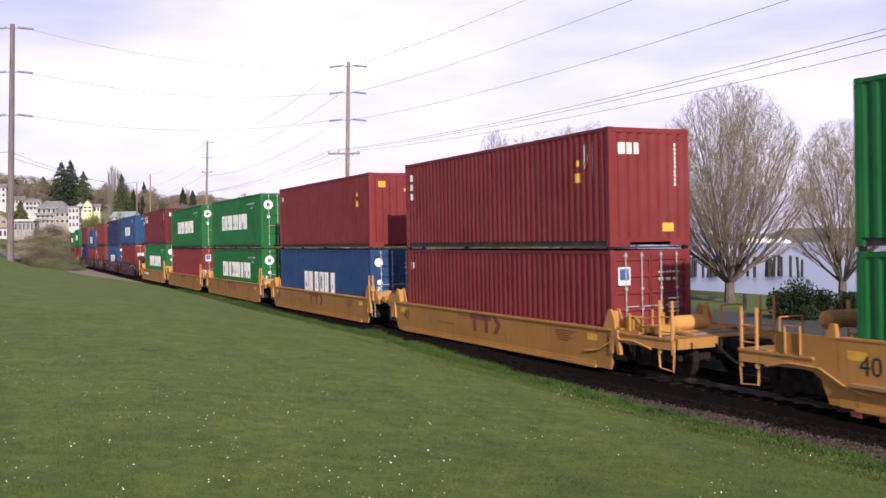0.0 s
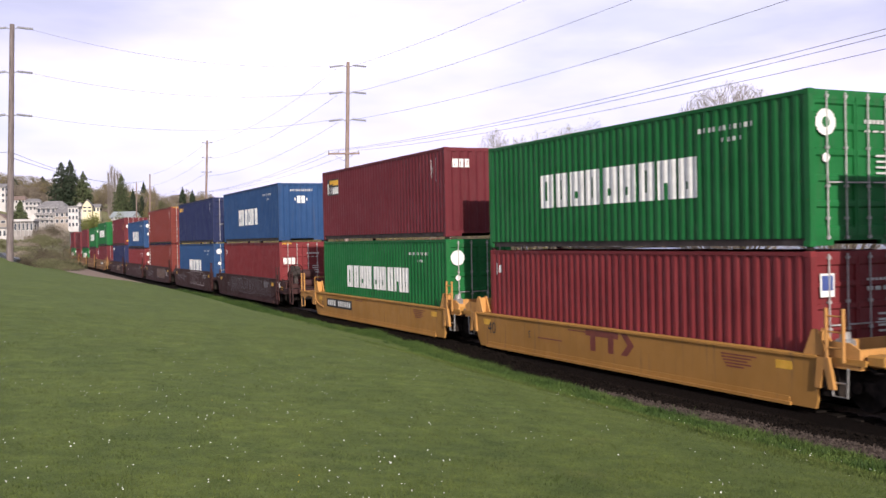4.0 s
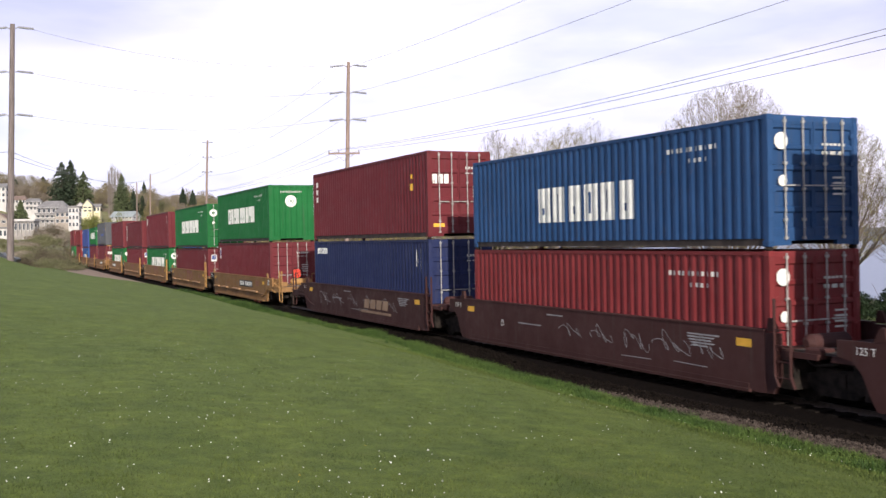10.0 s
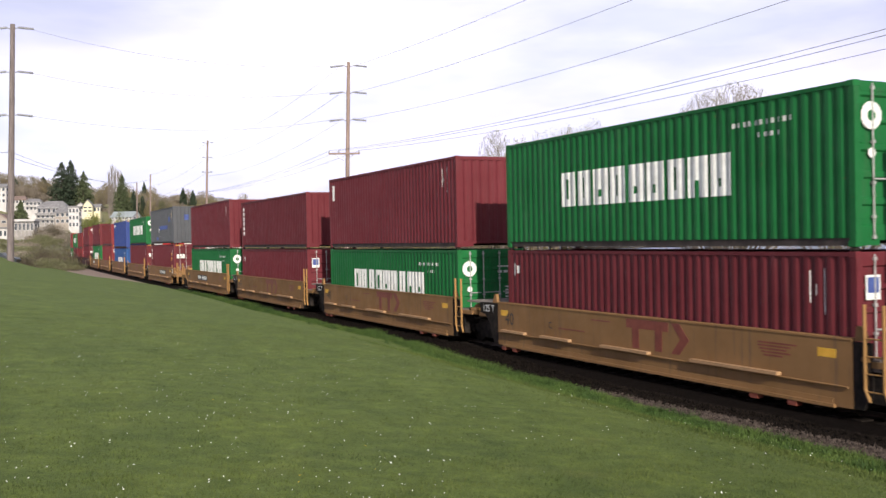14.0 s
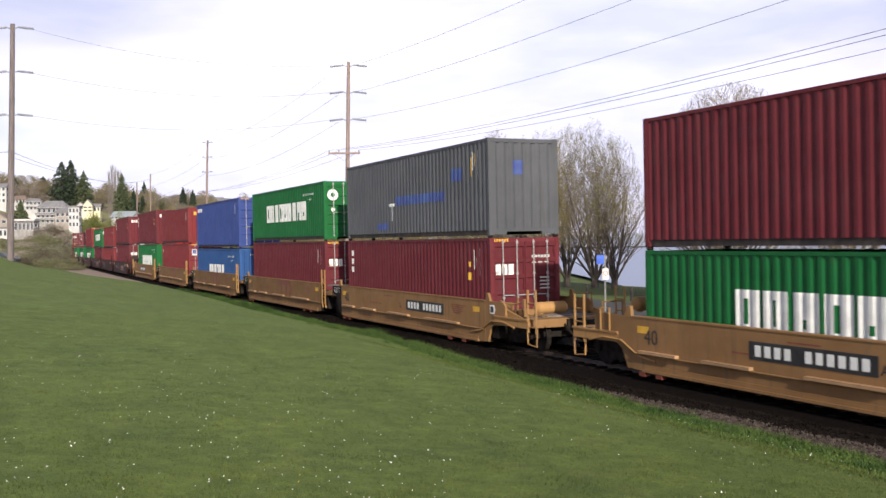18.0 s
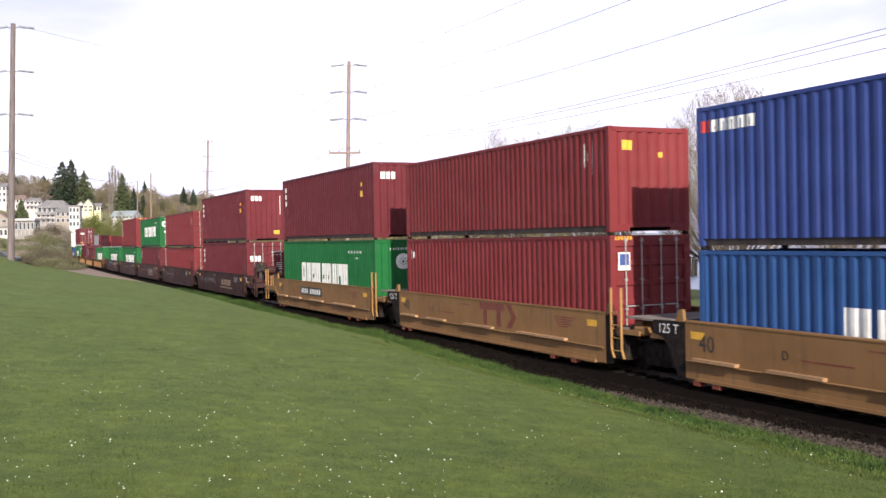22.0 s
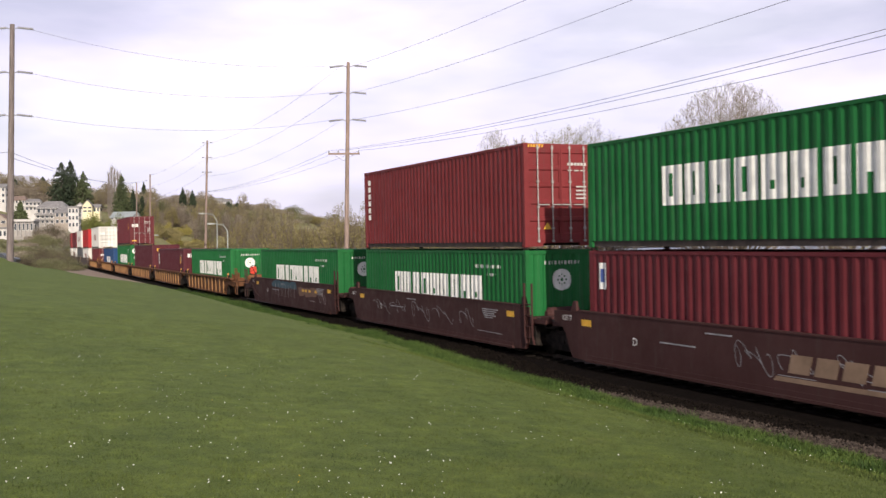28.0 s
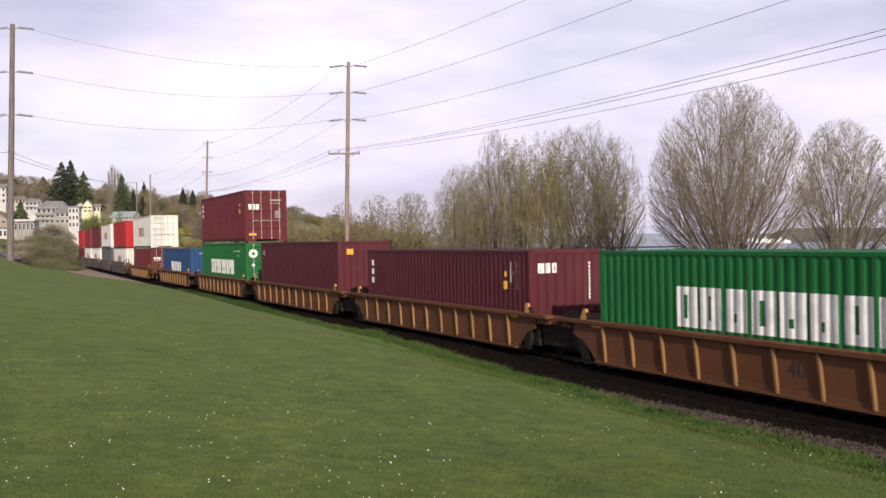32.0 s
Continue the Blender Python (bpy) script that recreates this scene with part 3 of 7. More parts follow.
def mark_mesh(kind, h):
    """Painted marks on a wall, as plain shapes; made once for each kind and height."""
    if (kind, h) in MARKS:
        return MARKS[kind, h]
    rng = random.Random(kind)
    bm = bmesh.new()
    S = (SIDE_PROFILE, side_place(-1))
    F = (FRONT_PROFILE, front_place)
    D = (FLAT, front_place)
    if kind == "side_nine":
        letter_blocks(bm, *S, 2.95, 9.45 if h > 2.7 else 9.85, h * 0.36, h * 0.36 + 0.88, 9, rng, 0.14)
    elif kind == "side_six":
        letter_blocks(bm, *S, 3.85, 8.3, h * 0.34 - (0.08 if h > 2.7 else 0.22), h * 0.34 + (0.82 if h > 2.7 else 0.70), 6, rng, 0.22, 0.35)
    elif kind == "side_four":
        letter_blocks(bm, *S, 4.2, 8.2, h * 0.36, h * 0.36 + 0.85, 4, rng, 0.3, 0.35)
    elif kind == "side_code":
        letter_blocks(bm, *S, 9.4, 11.1, h - 0.54, h - 0.44, 11, rng, 0.55, 0)
        letter_blocks(bm, *S, 10.1, 10.8, h - 0.78, h - 0.69, 4, rng, 0.55, 0)
    elif kind == "side_vertical":
        for i in range(3):
            conform(bm, *S, 0.42, 0.60, h - 0.62 - i * 0.33, h - 0.40 - i * 0.33)
    elif kind == "side_vertical_six":
        for i in range(6):
            conform(bm, *S, 0.36, 0.58, h - 0.52 - i * 0.27, h - 0.33 - i * 0.27)
    elif kind == "side_small":
        conform(bm, *S, 0.3, 0.42, h - 0.72, h - 0.38)
        conform(bm, *S, 0.5, 0.62, h - 0.66, h - 0.44)
    elif kind == "side_word_small":
        letter_blocks(bm, *S, 0.45, 1.75, h - 0.55, h - 0.3, 5, rng, 0.2, 0.3)
    elif kind == "side_word_red":
        letter_blocks(bm, *S, 0.12, 0.44, h - 0.55, h - 0.3, 2, rng, 0.2, 0.3)
    elif kind == "side_word_yellow":
        letter_blocks(bm, *S, 0.45, 1.95, h - 0.62, h - 0.34, 5, rng, 0.25, 0.4)
    elif kind == "side_yellow":
        conform(bm, *S, 10.92, 11.22, h * 0.56, h * 0.56 + 0.24)
        conform(bm, *S, 11.05, 11.14, h * 0.7, h * 0.7 + 0.16)
    elif kind == "side_streaks":
        for x, a, b in ((11.38, 0.35, 0.95), (11.55, 0.6, 0.8), (11.72, 0.3, 1.15)):
            conform(bm, *S, x, x + 0.018, h - b, h - a)
    elif kind == "side_square":
        conform(bm, *S, 0.42, 0.72, h - 0.95, h - 0.30)
    elif kind == "side_square_core":
        conform(bm, *S, 0.48, 0.66, h - 0.78, h - 0.45, 0.009)
    elif kind == "side_blue_band":
        conform(bm, *S, 5.2, 9.4, h * 0.40, h * 0.40 + 0.32)
        conform(bm, *S, 9.9, 10.7, h * 0.6, h * 0.6 + 0.4)
        conform(bm, *S, 3.3, 4.4, 0.30, 0.55)
    elif kind == "side_yellow_strips":
        for x, a, b in ((11.3, 0.5, 1.1), (11.55, 0.4, 0.8), (11.75, 0.45, 1.5)):
            conform(bm, *S, x, x + 0.05, h - b, h - a)
    elif kind == "end_blue":
        conform(bm, *F, 0.85, 1.2, h - 1.1, h - 0.66)
    elif kind == "side_white_t":
        conform(bm, *S, 4.55, 5.1, 1.15, 1.26)
        conform(bm, *S, 4.75, 4.9, 0.62, 1.15)
    elif kind == "side_logo_panel":
        conform(bm, *S, 0.55, 2.05, h - 1.06, h - 0.36)
    elif kind == "side_logo_yellow":
        conform(bm, *S, 0.95, 2.0, h - 0.58, h - 0.42, 0.009)
        conform(bm, *S, 1.35, 2.0, h - 0.64, h - 0.58, 0.009)
    elif kind == "side_logo_white":
        for i in range(6):
            conform(bm, *S, 0.62 + i * 0.235, 0.78 + i * 0.235, h - 1.0, h - 0.72 + (0.18 if i == 0 else 0), 0.009)
    elif kind == "end_split":
        for a, b in ((1.0, 1.17), (1.23, 1.40)):
            conform(bm, *F, a, b, h - 1.02, h - 0.66)
        for a in (0.86, 1.48):
            conform(bm, *F, a, a + 0.07, h - 0.90, h - 0.76)
    elif kind == "end_three":
        letter_blocks(bm, *F, 0.32, 0.98, h - 0.66, h - 0.38, 3, rng, 0.2, 0.3)
        for i in range(10):
            conform(bm, *F, 1.98, 2.03, h - 0.45 - i * 0.11, h - 0.37 - i * 0.11)
    elif kind == "end_code":
        letter_blocks(bm, *F, 0.65, 1.85, h - 0.42, h - 0.32, 11, rng, 0.5, 0)
    elif kind == "end_disc":
        conform_disc(bm, *F, 1.2, h - 0.86, 0.31)
    elif kind == "end_disc_core":
        conform_disc(bm, *F, 1.2, h - 0.86, 0.055, 0.010, 8)
        for a, z in ((1.04, 0), (1.32, 0), (1.18, 0.14), (1.18, -0.14), (1.08, 0.10), (1.28, 0.10), (1.08, -0.10), (1.28, -0.10)):
            conform(bm, *F, a, a + 0.04, h - 0.885 + z, h - 0.835 + z, 0.010)
    elif kind == "end_yellow":
        conform(bm, *F, 0.42, 0.72, h - 0.58, h - 0.34)
        conform(bm, *F, 1.50, 1.64, h - 0.75, h - 0.62)
    elif kind == "end_label":
        conform(bm, *F, 1.62, 1.95, 0.36, 0.58)
    elif kind == "door_disc":
        conform_disc(bm, *D, 0.42, h - 0.62, 0.25, 0.035)
        conform_disc(bm, *D, 0.42, h - 1.28, 0.09, 0.035)
    elif kind == "door_disc_core":
        conform_disc(bm, *D, 0.42, h - 0.62, 0.10, 0.040)
    elif kind == "door_text":
        for r in range(2):
            letter_blocks(bm, *D, 1.46, 2.12, h - 0.62 - r * 0.16, h - 0.54 - r * 0.16, 6 - 3 * r, rng, 0.3, 0)
        for r in range(4):
            conform(bm, *D, 1.72, 2.06, h - 1.25 - r * 0.11, h - 1.21 - r * 0.11, 0.035)
    elif kind == "door_three":
        letter_blocks(bm, *D, 0.2, 0.86, h - 1.12, h - 0.80, 3, rng, 0.2, 0.3)
    elif kind == "door_square":
        conform(bm, *D, 0.22, 0.58, h - 0.86, h - 0.42, 0.036)
    elif kind == "door_square_core":
        conform(bm, *D, 0.26, 0.54, h - 0.74, h - 0.46, 0.040)
    elif kind == "door_yellow":
        conform(bm, *D, 0.2, 0.62, 0.34, 0.46, 0.036)
    elif kind == "door_triangle":
        for i in range(6):
            conform(bm, *D, 0.62 + i * 0.018, 0.86 - i * 0.018, 0.5 + i * 0.03, 0.53 + i * 0.03, 0.037)
    elif kind == "door_oval":
        conform_disc(bm, *D, 0.35, h - 0.52, 0.17, 0.036)
        conform_disc(bm, *D, 0.38, h - 1.3, 0.11, 0.036)
    elif kind == "hazard":
        for i in range(6):
            conform(bm, *D, 0.14 + i * 0.09, 0.19 + i * 0.09, h - 0.115, h - 0.03, 0.028)
    bmesh.ops.remove_doubles(bm, verts=bm.verts[:], dist=0.0015)
    MARKS[kind, h] = pieces(bm, kind)
    return MARKS[kind, h]


def pieces(bm, kind):
    """One mesh for each painted piece."""
    out, left = [], set(bm.faces)
    while left:
        todo, group = [left.pop()], []
        while todo:
            f = todo.pop()
            group.append(f)
            for e in f.edges:
                for g in e.link_faces:
                    if g in left:
                        left.remove(g)
                        todo.append(g)
        ids = {}
        for f in group:
            for v in f.verts:
                ids.setdefault(v, len(ids))
        me = bpy.data.meshes.new("marking")
        me.from_pydata([tuple(v.co) for v in ids], [], [[ids[v] for v in f.verts] for f in group])
        me.materials.append(None)
        out.append(me)
    bm.free()
    out.sort(key=lambda m: (round(m.vertices[0].co.x, 3), round(m.vertices[0].co.y, 3), round(m.vertices[0].co.z, 3)))
    return out


MARK_PAINT = {"side_word_yellow": M_MARK_Y, "side_word_red": M_TANK, "side_yellow_strips": M_MARK_Y, "end_blue": M_MARK_B, "side_code": M_FAINT, "end_code": M_FAINT, "door_text": M_FAINT, "side_four": M_MARK_R, "side_yellow": M_MARK_Y, "end_yellow": M_MARK_Y, "end_label": M_MARK_Y, "door_yellow": M_MARK_Y, "hazard": M_MARK_Y, "side_logo_panel": M_MARK_K, "side_logo_yellow": M_MARK_Y,
              "side_blue_band": M_MARK_B, "side_square_core": M_MARK_B, "door_square_core": M_MARK_B, "end_disc_core": PAINTS["green"],
              "door_disc_core": PAINTS["green"], "door_triangle": M_MARK_Y}


def container(paint, h, doors_lead, marks, words, posts=None, stacked=False):
    """One forty-foot box, stretched to fit the camera's view: walls, doors with locking bars, frame, castings, painted
    marks.
    """
    mat = PAINTS[paint]
    d = BOXES[h]
    c = thing("shipping_container", words, "container", "containers on the train")
    for key in ("side_panel", "side_panel_far", "roof"):
        shared(key.replace("_far", ""), d[key], mat, c)
    turn = pose(0, 0, 0, 0, 0, 0 if not doors_lead else 180)
    shared("front_panel", d["front_panel"], mat, c, turn)
    shared("frame", d["frame"], posts or mat, c)
    # bottom rails: the shade below the side wall is put into their colour
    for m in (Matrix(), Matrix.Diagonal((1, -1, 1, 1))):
        shared("bottom_rail", d["bottom_rail"], M_GRIME_SHADE, c, m)
    for sx in (-1, 1):
        for sy in (-1, 1):
            for z in (0, h - 0.118):
                shared("corner_casting", d["corner_casting"], posts or mat, c, pose(sx * (CL / 2 - 0.089), sy * (CW / 2 - 0.081), z))
    for k in (0, 1):
        m = pose(CL / 2 - 0.02, (-1, 1)[k] * (CW / 2 - 0.125), 0, 0, 0, 0)
        if k:
            m = m @ Matrix.Diagonal((1, -1, 1, 1))
        if not doors_lead:
            m = pose(0, 0, 0, 0, 0, 180) @ m
        leaf = shared("door", d["door"], mat, c, m)
        for y in (0.32, 0.80):
            shared("lock_bar", d["lock_bar"], M_BARLIGHT, leaf, pose(0.03, y, 0))
    if stacked:
        for sx in (-1, 1):
            for sy in (-1, 1):
                shared("twist_lock", LOCK, M_IRON, c, pose(sx * (CL / 2 - 0.089), sy * (CW / 2 - 0.081), 0))
    for kind in marks:
        for me in mark_mesh(kind, h):
            shared("marking", me, MARK_PAINT.get(kind, M_MARK), c)
    return c


# ---- well cars ----
def well_meshes():
    d = {}
    half = 6.45
    top = 1.13
    deep, fish = 1.38, 0.98
    # smooth side: fish-belly plate with a heavy top chord
    bm = bmesh.new()
    prism(bm, [(-6.38, deep - 0.02), (-6.38, 0.17), (6.38, 0.17), (6.38, deep - 0.02)], -1.50, -1.44)
    d["side_sill_deep"] = mesh_of("side_sill_deep", bm, None)
    # end panels: an arch over the wheels behind, a short post in front
    bm = bmesh.new()
    prism(bm, [(-6.384, 1.36), (-6.384, 0.18), (-6.64, 0.18), (-6.80, 0.44), (-6.95, 0.78), (-7.15, 0.98), (-7.50, 1.05), (-7.50, 1.34)], -1.495, -1.40)
    d["end_panel"] = mesh_of("end_panel", bm, None)
    bm = bmesh.new()
    prism(bm, [(6.384, 1.34), (6.384, 0.18), (6.60, 0.18), (6.74, 0.48), (6.74, 1.34)], -1.495, -1.40)
    d["end_post"] = mesh_of("end_post", bm, None)
    bm = bmesh.new()
    tube(bm, [(-6.3, -1.53, 0.54), (6.3, -1.53, 0.54)], 0.024, 6)
    d["pipe"] = mesh_of("pipe", bm, None)
    bm = bmesh.new()
    box(bm, 6.39, 7.0, -1.38, 1.38, 0.30, 0.84)
    d["well_end"] = mesh_of("well_end", bm, None)
    for key, ribs in (("side_sill", False), ("side_sill_ribbed", True)):
        bm = bmesh.new()
        lo, hi, e1, e2 = (0.18, top, 0.78, 0.64) if ribs else (0.06, fish, 0.62, 0.50)
        outline = [(-half - 0.55, hi - 0.02), (-half - 0.55, e1), (-half - 0.1, e2), (-half + 0.45, lo), (half - 0.45, lo), (half + 0.1, e2), (half + 0.55, e1), (half + 0.55, hi - 0.02)]
        if not ribs:
            outline = [(-6.66, hi - 0.02), (-6.66, 0.46), (-6.58, 0.28), (-6.42, lo), (6.56, lo), (6.62, 0.22), (6.62, hi - 0.02)]
        prism(bm, outline, -1.50, -1.44)
        d[key] = mesh_of(key, bm, None)
    bm = bmesh.new()
    box(bm, -half - 1.25, half + 1.25, -1.60, -1.34, top - 0.06, top + 0.05)
    bmesh.ops.bevel(bm, geom=bm.edges[:], offset=0.015, segments=1, affect="EDGES")
    d["top_chord_wide"] = mesh_of("top_chord_wide", bm, None)
    bm = bmesh.new()
    box(bm, -6.38, 6.38, -1.515, -1.34, deep - 0.02, deep + 0.015)
    d["top_chord_thin"] = mesh_of("top_chord_thin", bm, None)
    bm = bmesh.new()
    box(bm, -6.66, 6.62, -1.53, -1.34, fish - 0.02, fish + 0.05)
    bmesh.ops.bevel(bm, geom=bm.edges[:], offset=0.012, segments=1, affect="EDGES")
    d["top_chord"] = mesh_of("top_chord", bm, None)
    bm = bmesh.new()
    box(bm, -half + 0.45, half - 0.45, -1.56, -1.30, 0.20, 0.26)
    box(bm, -half + 0.5, half - 0.5, -1.515, -1.50, 0.26, 0.36)
    d["bottom_chord"] = mesh_of("bottom_chord", bm, None)
    bm = bmesh.new()
    prism(bm, [(0.0, 0.22), (0.05, 0.22), (-0.06, top - 0.03), (-0.12, top - 0.03)], -1.57, -1.50)
    d["rib"] = mesh_of("rib", bm, None)
    # floor of cross bearers
    bm = bmesh.new()
    for x in (-6.2, -3.1, 0, 3.1, 6.2):
        box(bm, x - 0.25, x + 0.25, -1.44, 1.44, 0.16, 0.27)
    d["cross_bearer"] = mesh_of("cross_bearer", bm, None)
    # bulkhead and end platform beyond the well, over the truck
    bm = bmesh.new()
    prism(bm, [(half - 0.1, 0.28), (half + 0.0, 0.28), (half + 0.45, 0.86), (half + 1.55, 0.92), (half + 1.55, 1.02), (half + 0.2, 1.02), (half - 0.1, 0.98)], -0.95, 0.95)
    box(bm, half + 0.1, half + 0.45, -1.44, 1.44, 0.86, 1.06)
    d["end_platform"] = mesh_of("end_platform", bm, None)
    bm = bmesh.new()
    box(bm, half + 0.2, half + 1.2, -1.42, -0.98, 0.98, 1.01)
    box(bm, half + 0.2, half + 1.2, -1.46, -1.42, 0.92, 1.03)
    d["running_board"] = mesh_of("running_board", bm, None)
    # the older yellow cars: flared gusset, tall triangular guide, end box and short ladder
    bm = bmesh.new()
    prism(bm, [(6.66, 1.02), (6.92, 1.02), (7.04, 0.46), (6.92, 0.46), (6.80, 0.86), (6.72, 0.46), (6.60, 0.46)], -1.55, -1.47)
    d["corner_gusset"] = mesh_of("corner_gusset", bm, None)
    bm = bmesh.new()
    prism(bm, [(6.28, 1.03), (6.76, 1.03), (6.74, 1.22), (6.60, 1.50), (6.50, 1.50)], -1.49, -1.45)
    prism(bm, [(6.28, 1.03), (6.76, 1.03), (6.74, 1.22), (6.60, 1.50), (6.50, 1.50)], -1.26, -1.22)
    box(bm, 6.52, 6.60, -1.45, -1.26, 1.03, 1.46)
    d["guide_tall"] = mesh_of("guide_tall", bm, None)
    bm = bmesh.new()
    prism(bm, [(6.64, 0.84), (7.52, 0.84), (7.52, 1.20), (7.30, 1.30), (6.64, 1.30)], -1.44, -1.40)
    prism(bm, [(6.64, 0.84), (7.52, 0.84), (7.52, 1.20), (7.30, 1.30), (6.64, 1.30)], 1.40, 1.44)
    box(bm, 7.44, 7.52, -1.40, 1.40, 0.84, 1.20)
    box(bm, 6.64, 6.72, -1.40, 1.40, 0.84, 1.28)
    box(bm, 6.72, 7.44, -1.40, 1.40, 0.90, 0.94)
    d["end_box"] = mesh_of("end_box", bm, None)
    bm = bmesh.new()
    box(bm, 6.82, 7.12, -1.30, -1.05, 0.94, 1.34)
    bmesh.ops.bevel(bm, geom=bm.edges[:], offset=0.04, segments=1, affect="EDGES")
    tube(bm, [(6.97, -1.18, 1.32), (6.97, -1.18, 1.46)], [0.11, 0.09], 10)
    d["brake_valve"] = mesh_of("brake_valve", bm, None)
    bm = bmesh.new()
    for x in (6.86, 7.24):
        tube(bm, [(x, -1.52, 0.96), (x, -1.52, 1.90)], 0.034, 6)
    for z in (1.20, 1.48, 1.76):
        tube(bm, [(6.86, -1.52, z), (7.24, -1.52, z)], 0.016, 6)
    d["ladder_short"] = mesh_of("ladder_short", bm, None)
    bm = bmesh.new()
    tube(bm, [(6.92, -1.46, 0.86), (6.94, -1.46, 0.34), (7.26, -1.46, 0.34), (7.28, -1.46, 0.86)], 0.022, 6)
    tube(bm, [(6.94, -1.46, 0.58), (7.26, -1.46, 0.58)], 0.016, 6)
    d["step_loop"] = mesh_of("step_loop", bm, None)
    # deep plate beyond the well of the tan cars, with an arch over the wheels
    bm = bmesh.new()
    prism(bm, [(6.384, 1.38), (6.384, 0.18), (6.54, 0.18), (6.68, 0.56), (6.84, 0.68), (7.55, 0.72), (7.62, 0.80), (7.62, 1.26), (7.50, 1.38)], -1.495, -1.43)
    d["end_plate"] = mesh_of("end_plate", bm, None)
    bm = bmesh.new()
    prism(bm, [(6.384, 1.38), (6.384, 0.12), (6.66, 0.12), (6.92, 0.62), (7.05, 0.70), (8.20, 0.74), (8.26, 0.82), (8.26, 1.20), (8.12, 1.30), (7.0, 1.36)], -1.495, -1.43)
    box(bm, 6.5, 8.2, -1.43, -1.25, 1.26, 1.30)
    d["end_plate_long"] = mesh_of("end_plate_long", bm, None)
    bm = bmesh.new()
    for x in (6.93, 7.085, 7.24):
        box(bm, x - 0.012, x + 0.012, -1.503, -1.496, 0.94, 1.24)
    for z in (0.952, 1.0, 1.228):
        box(bm, 6.942, 7.228, -1.5035, -1.4965, z - 0.012, z + 0.012)
    d["card_frame"] = mesh_of("card_frame", bm, None)
    bm = bmesh.new()
    prism(bm, [(7.60, 0.86), (8.75, 0.80), (8.75, 0.94), (7.60, 1.18)], -1.44, -1.38)
    d["platform_brace"] = mesh_of("platform_brace", bm, None)
    bm = bmesh.new()
    prism(bm, [(6.70, 1.02), (6.98, 1.02), (6.98, 1.28), (6.70, 1.28)], -1.503, -1.496)
    d["placard"] = mesh_of("placard", bm, None)
    bm = bmesh.new()
    prism(bm, [(6.74, 1.06), (6.94, 1.06), (6.94, 1.18), (6.90, 1.24), (6.74, 1.24)], -1.507, -1.504)
    d["placard_core"] = mesh_of("placard_core", bm, None)
    bm = bmesh.new()
    prism(bm, [(-6.384, 1.38), (-6.384, 0.18), (-6.60, 0.18), (-6.80, 0.60), (-7.0, 0.72), (-7.86, 0.78), (-7.92, 0.86), (-7.92, 1.30), (-7.84, 1.38)], -1.495, -1.43)
    d["rear_plate"] = mesh_of("rear_plate", bm, None)
    bm = bmesh.new()
    tube(bm, [(-7.25, -1.53, 1.00), (-7.25, -1.53, 1.52), (-7.62, -1.53, 1.52), (-7.62, -1.53, 1.00)], 0.022, 6)
    d["rear_handrail"] = mesh_of("rear_handrail", bm, None)
    bm = bmesh.new()
    tube(bm, [(7.15, -1.05, 1.62), (7.15, -0.95, 1.62), (7.15, 0.25, 1.62), (7.15, 0.35, 1.62)], [0.12, 0.235, 0.235, 0.12], 16)
    for y in (-0.8, 0.1):
        box(bm, 7.02, 7.28, y - 0.05, y + 0.05, 1.02, 1.46)
    d["high_tank"] = mesh_of("high_tank", bm, None)
    # truck
    bm = bmesh.new()
    for y in (-1.0, 1.0):
        prism(bm, [(-1.15, 0.42), (-1.1, 0.56), (-0.55, 0.62), (-0.4, 0.74), (0.4, 0.74), (0.55, 0.62), (1.1, 0.56), (1.15, 0.42), (0.7, 0.40), (0.4, 0.22), (-0.4, 0.22), (-0.7, 0.40)], y - 0.08, y + 0.08)
    d["side_frame"] = mesh_of("side_frame", bm, M_IRON)
    bm = bmesh.new()
    for sx in (-1, 1):
        box(bm, *sorted((sx * 0.30, sx * 0.42)), -0.95, 0.95, 0.30, 0.52)
        for y in (-0.78, 0.78):
            prism(bm, [(sx * 0.40, 0.26), (sx * 0.48, 0.26), (sx * 0.46, 0.66), (sx * 0.38, 0.66)], y - 0.05, y + 0.05)
    for y in (-1.0, 1.0):
        for dx in (-0.16, 0.0, 0.16):
            tube(bm, [(dx, y, 0.28), (dx, y, 0.56)], 0.07, 8)
    for dx in (-0.9, 0.9):
        for y in (-1.10, 1.10):
            tube(bm, [(dx, y - 0.05, 0.48), (dx, y + 0.05, 0.48)], 0.12, 10)
    tube(bm, [(-1.1, -0.45, 0.62), (1.1, -0.45, 0.62)], 0.03, 6)
    d["brake_rigging"] = mesh_of("brake_rigging", bm, M_IRON)
    # the joint between two units: yoke, hoses and dusty ledges
    bm = bmesh.new()
    box(bm, -8.6, -6.5, -0.55, 0.55, 0.62, 1.0)
    box(bm, -7.25, -6.5, -1.36, 1.36, 0.55, 0.98)
    prism(bm, [(-8.4, 0.92), (-7.1, 0.92), (-7.1, 1.10), (-7.5, 1.16), (-8.4, 1.05)], -0.95, -0.75)
    prism(bm, [(-8.4, 0.92), (-7.1, 0.92), (-7.1, 1.10), (-7.5, 1.16), (-8.4, 1.05)], 0.75, 0.95)
    d["joint_yoke"] = mesh_of("joint_yoke", bm, M_IRON)
    # dark plate added so the gap between ribbed units reads dark
    bm = bmesh.new()
    prism(bm, [(-8.75, 0.36), (-6.9, 0.36), (-6.8, 1.06), (-8.85, 1.06)], -1.33, -1.28)
    d["end_fill"] = mesh_of("end_fill", bm, M_IRON)
    bm = bmesh.new()
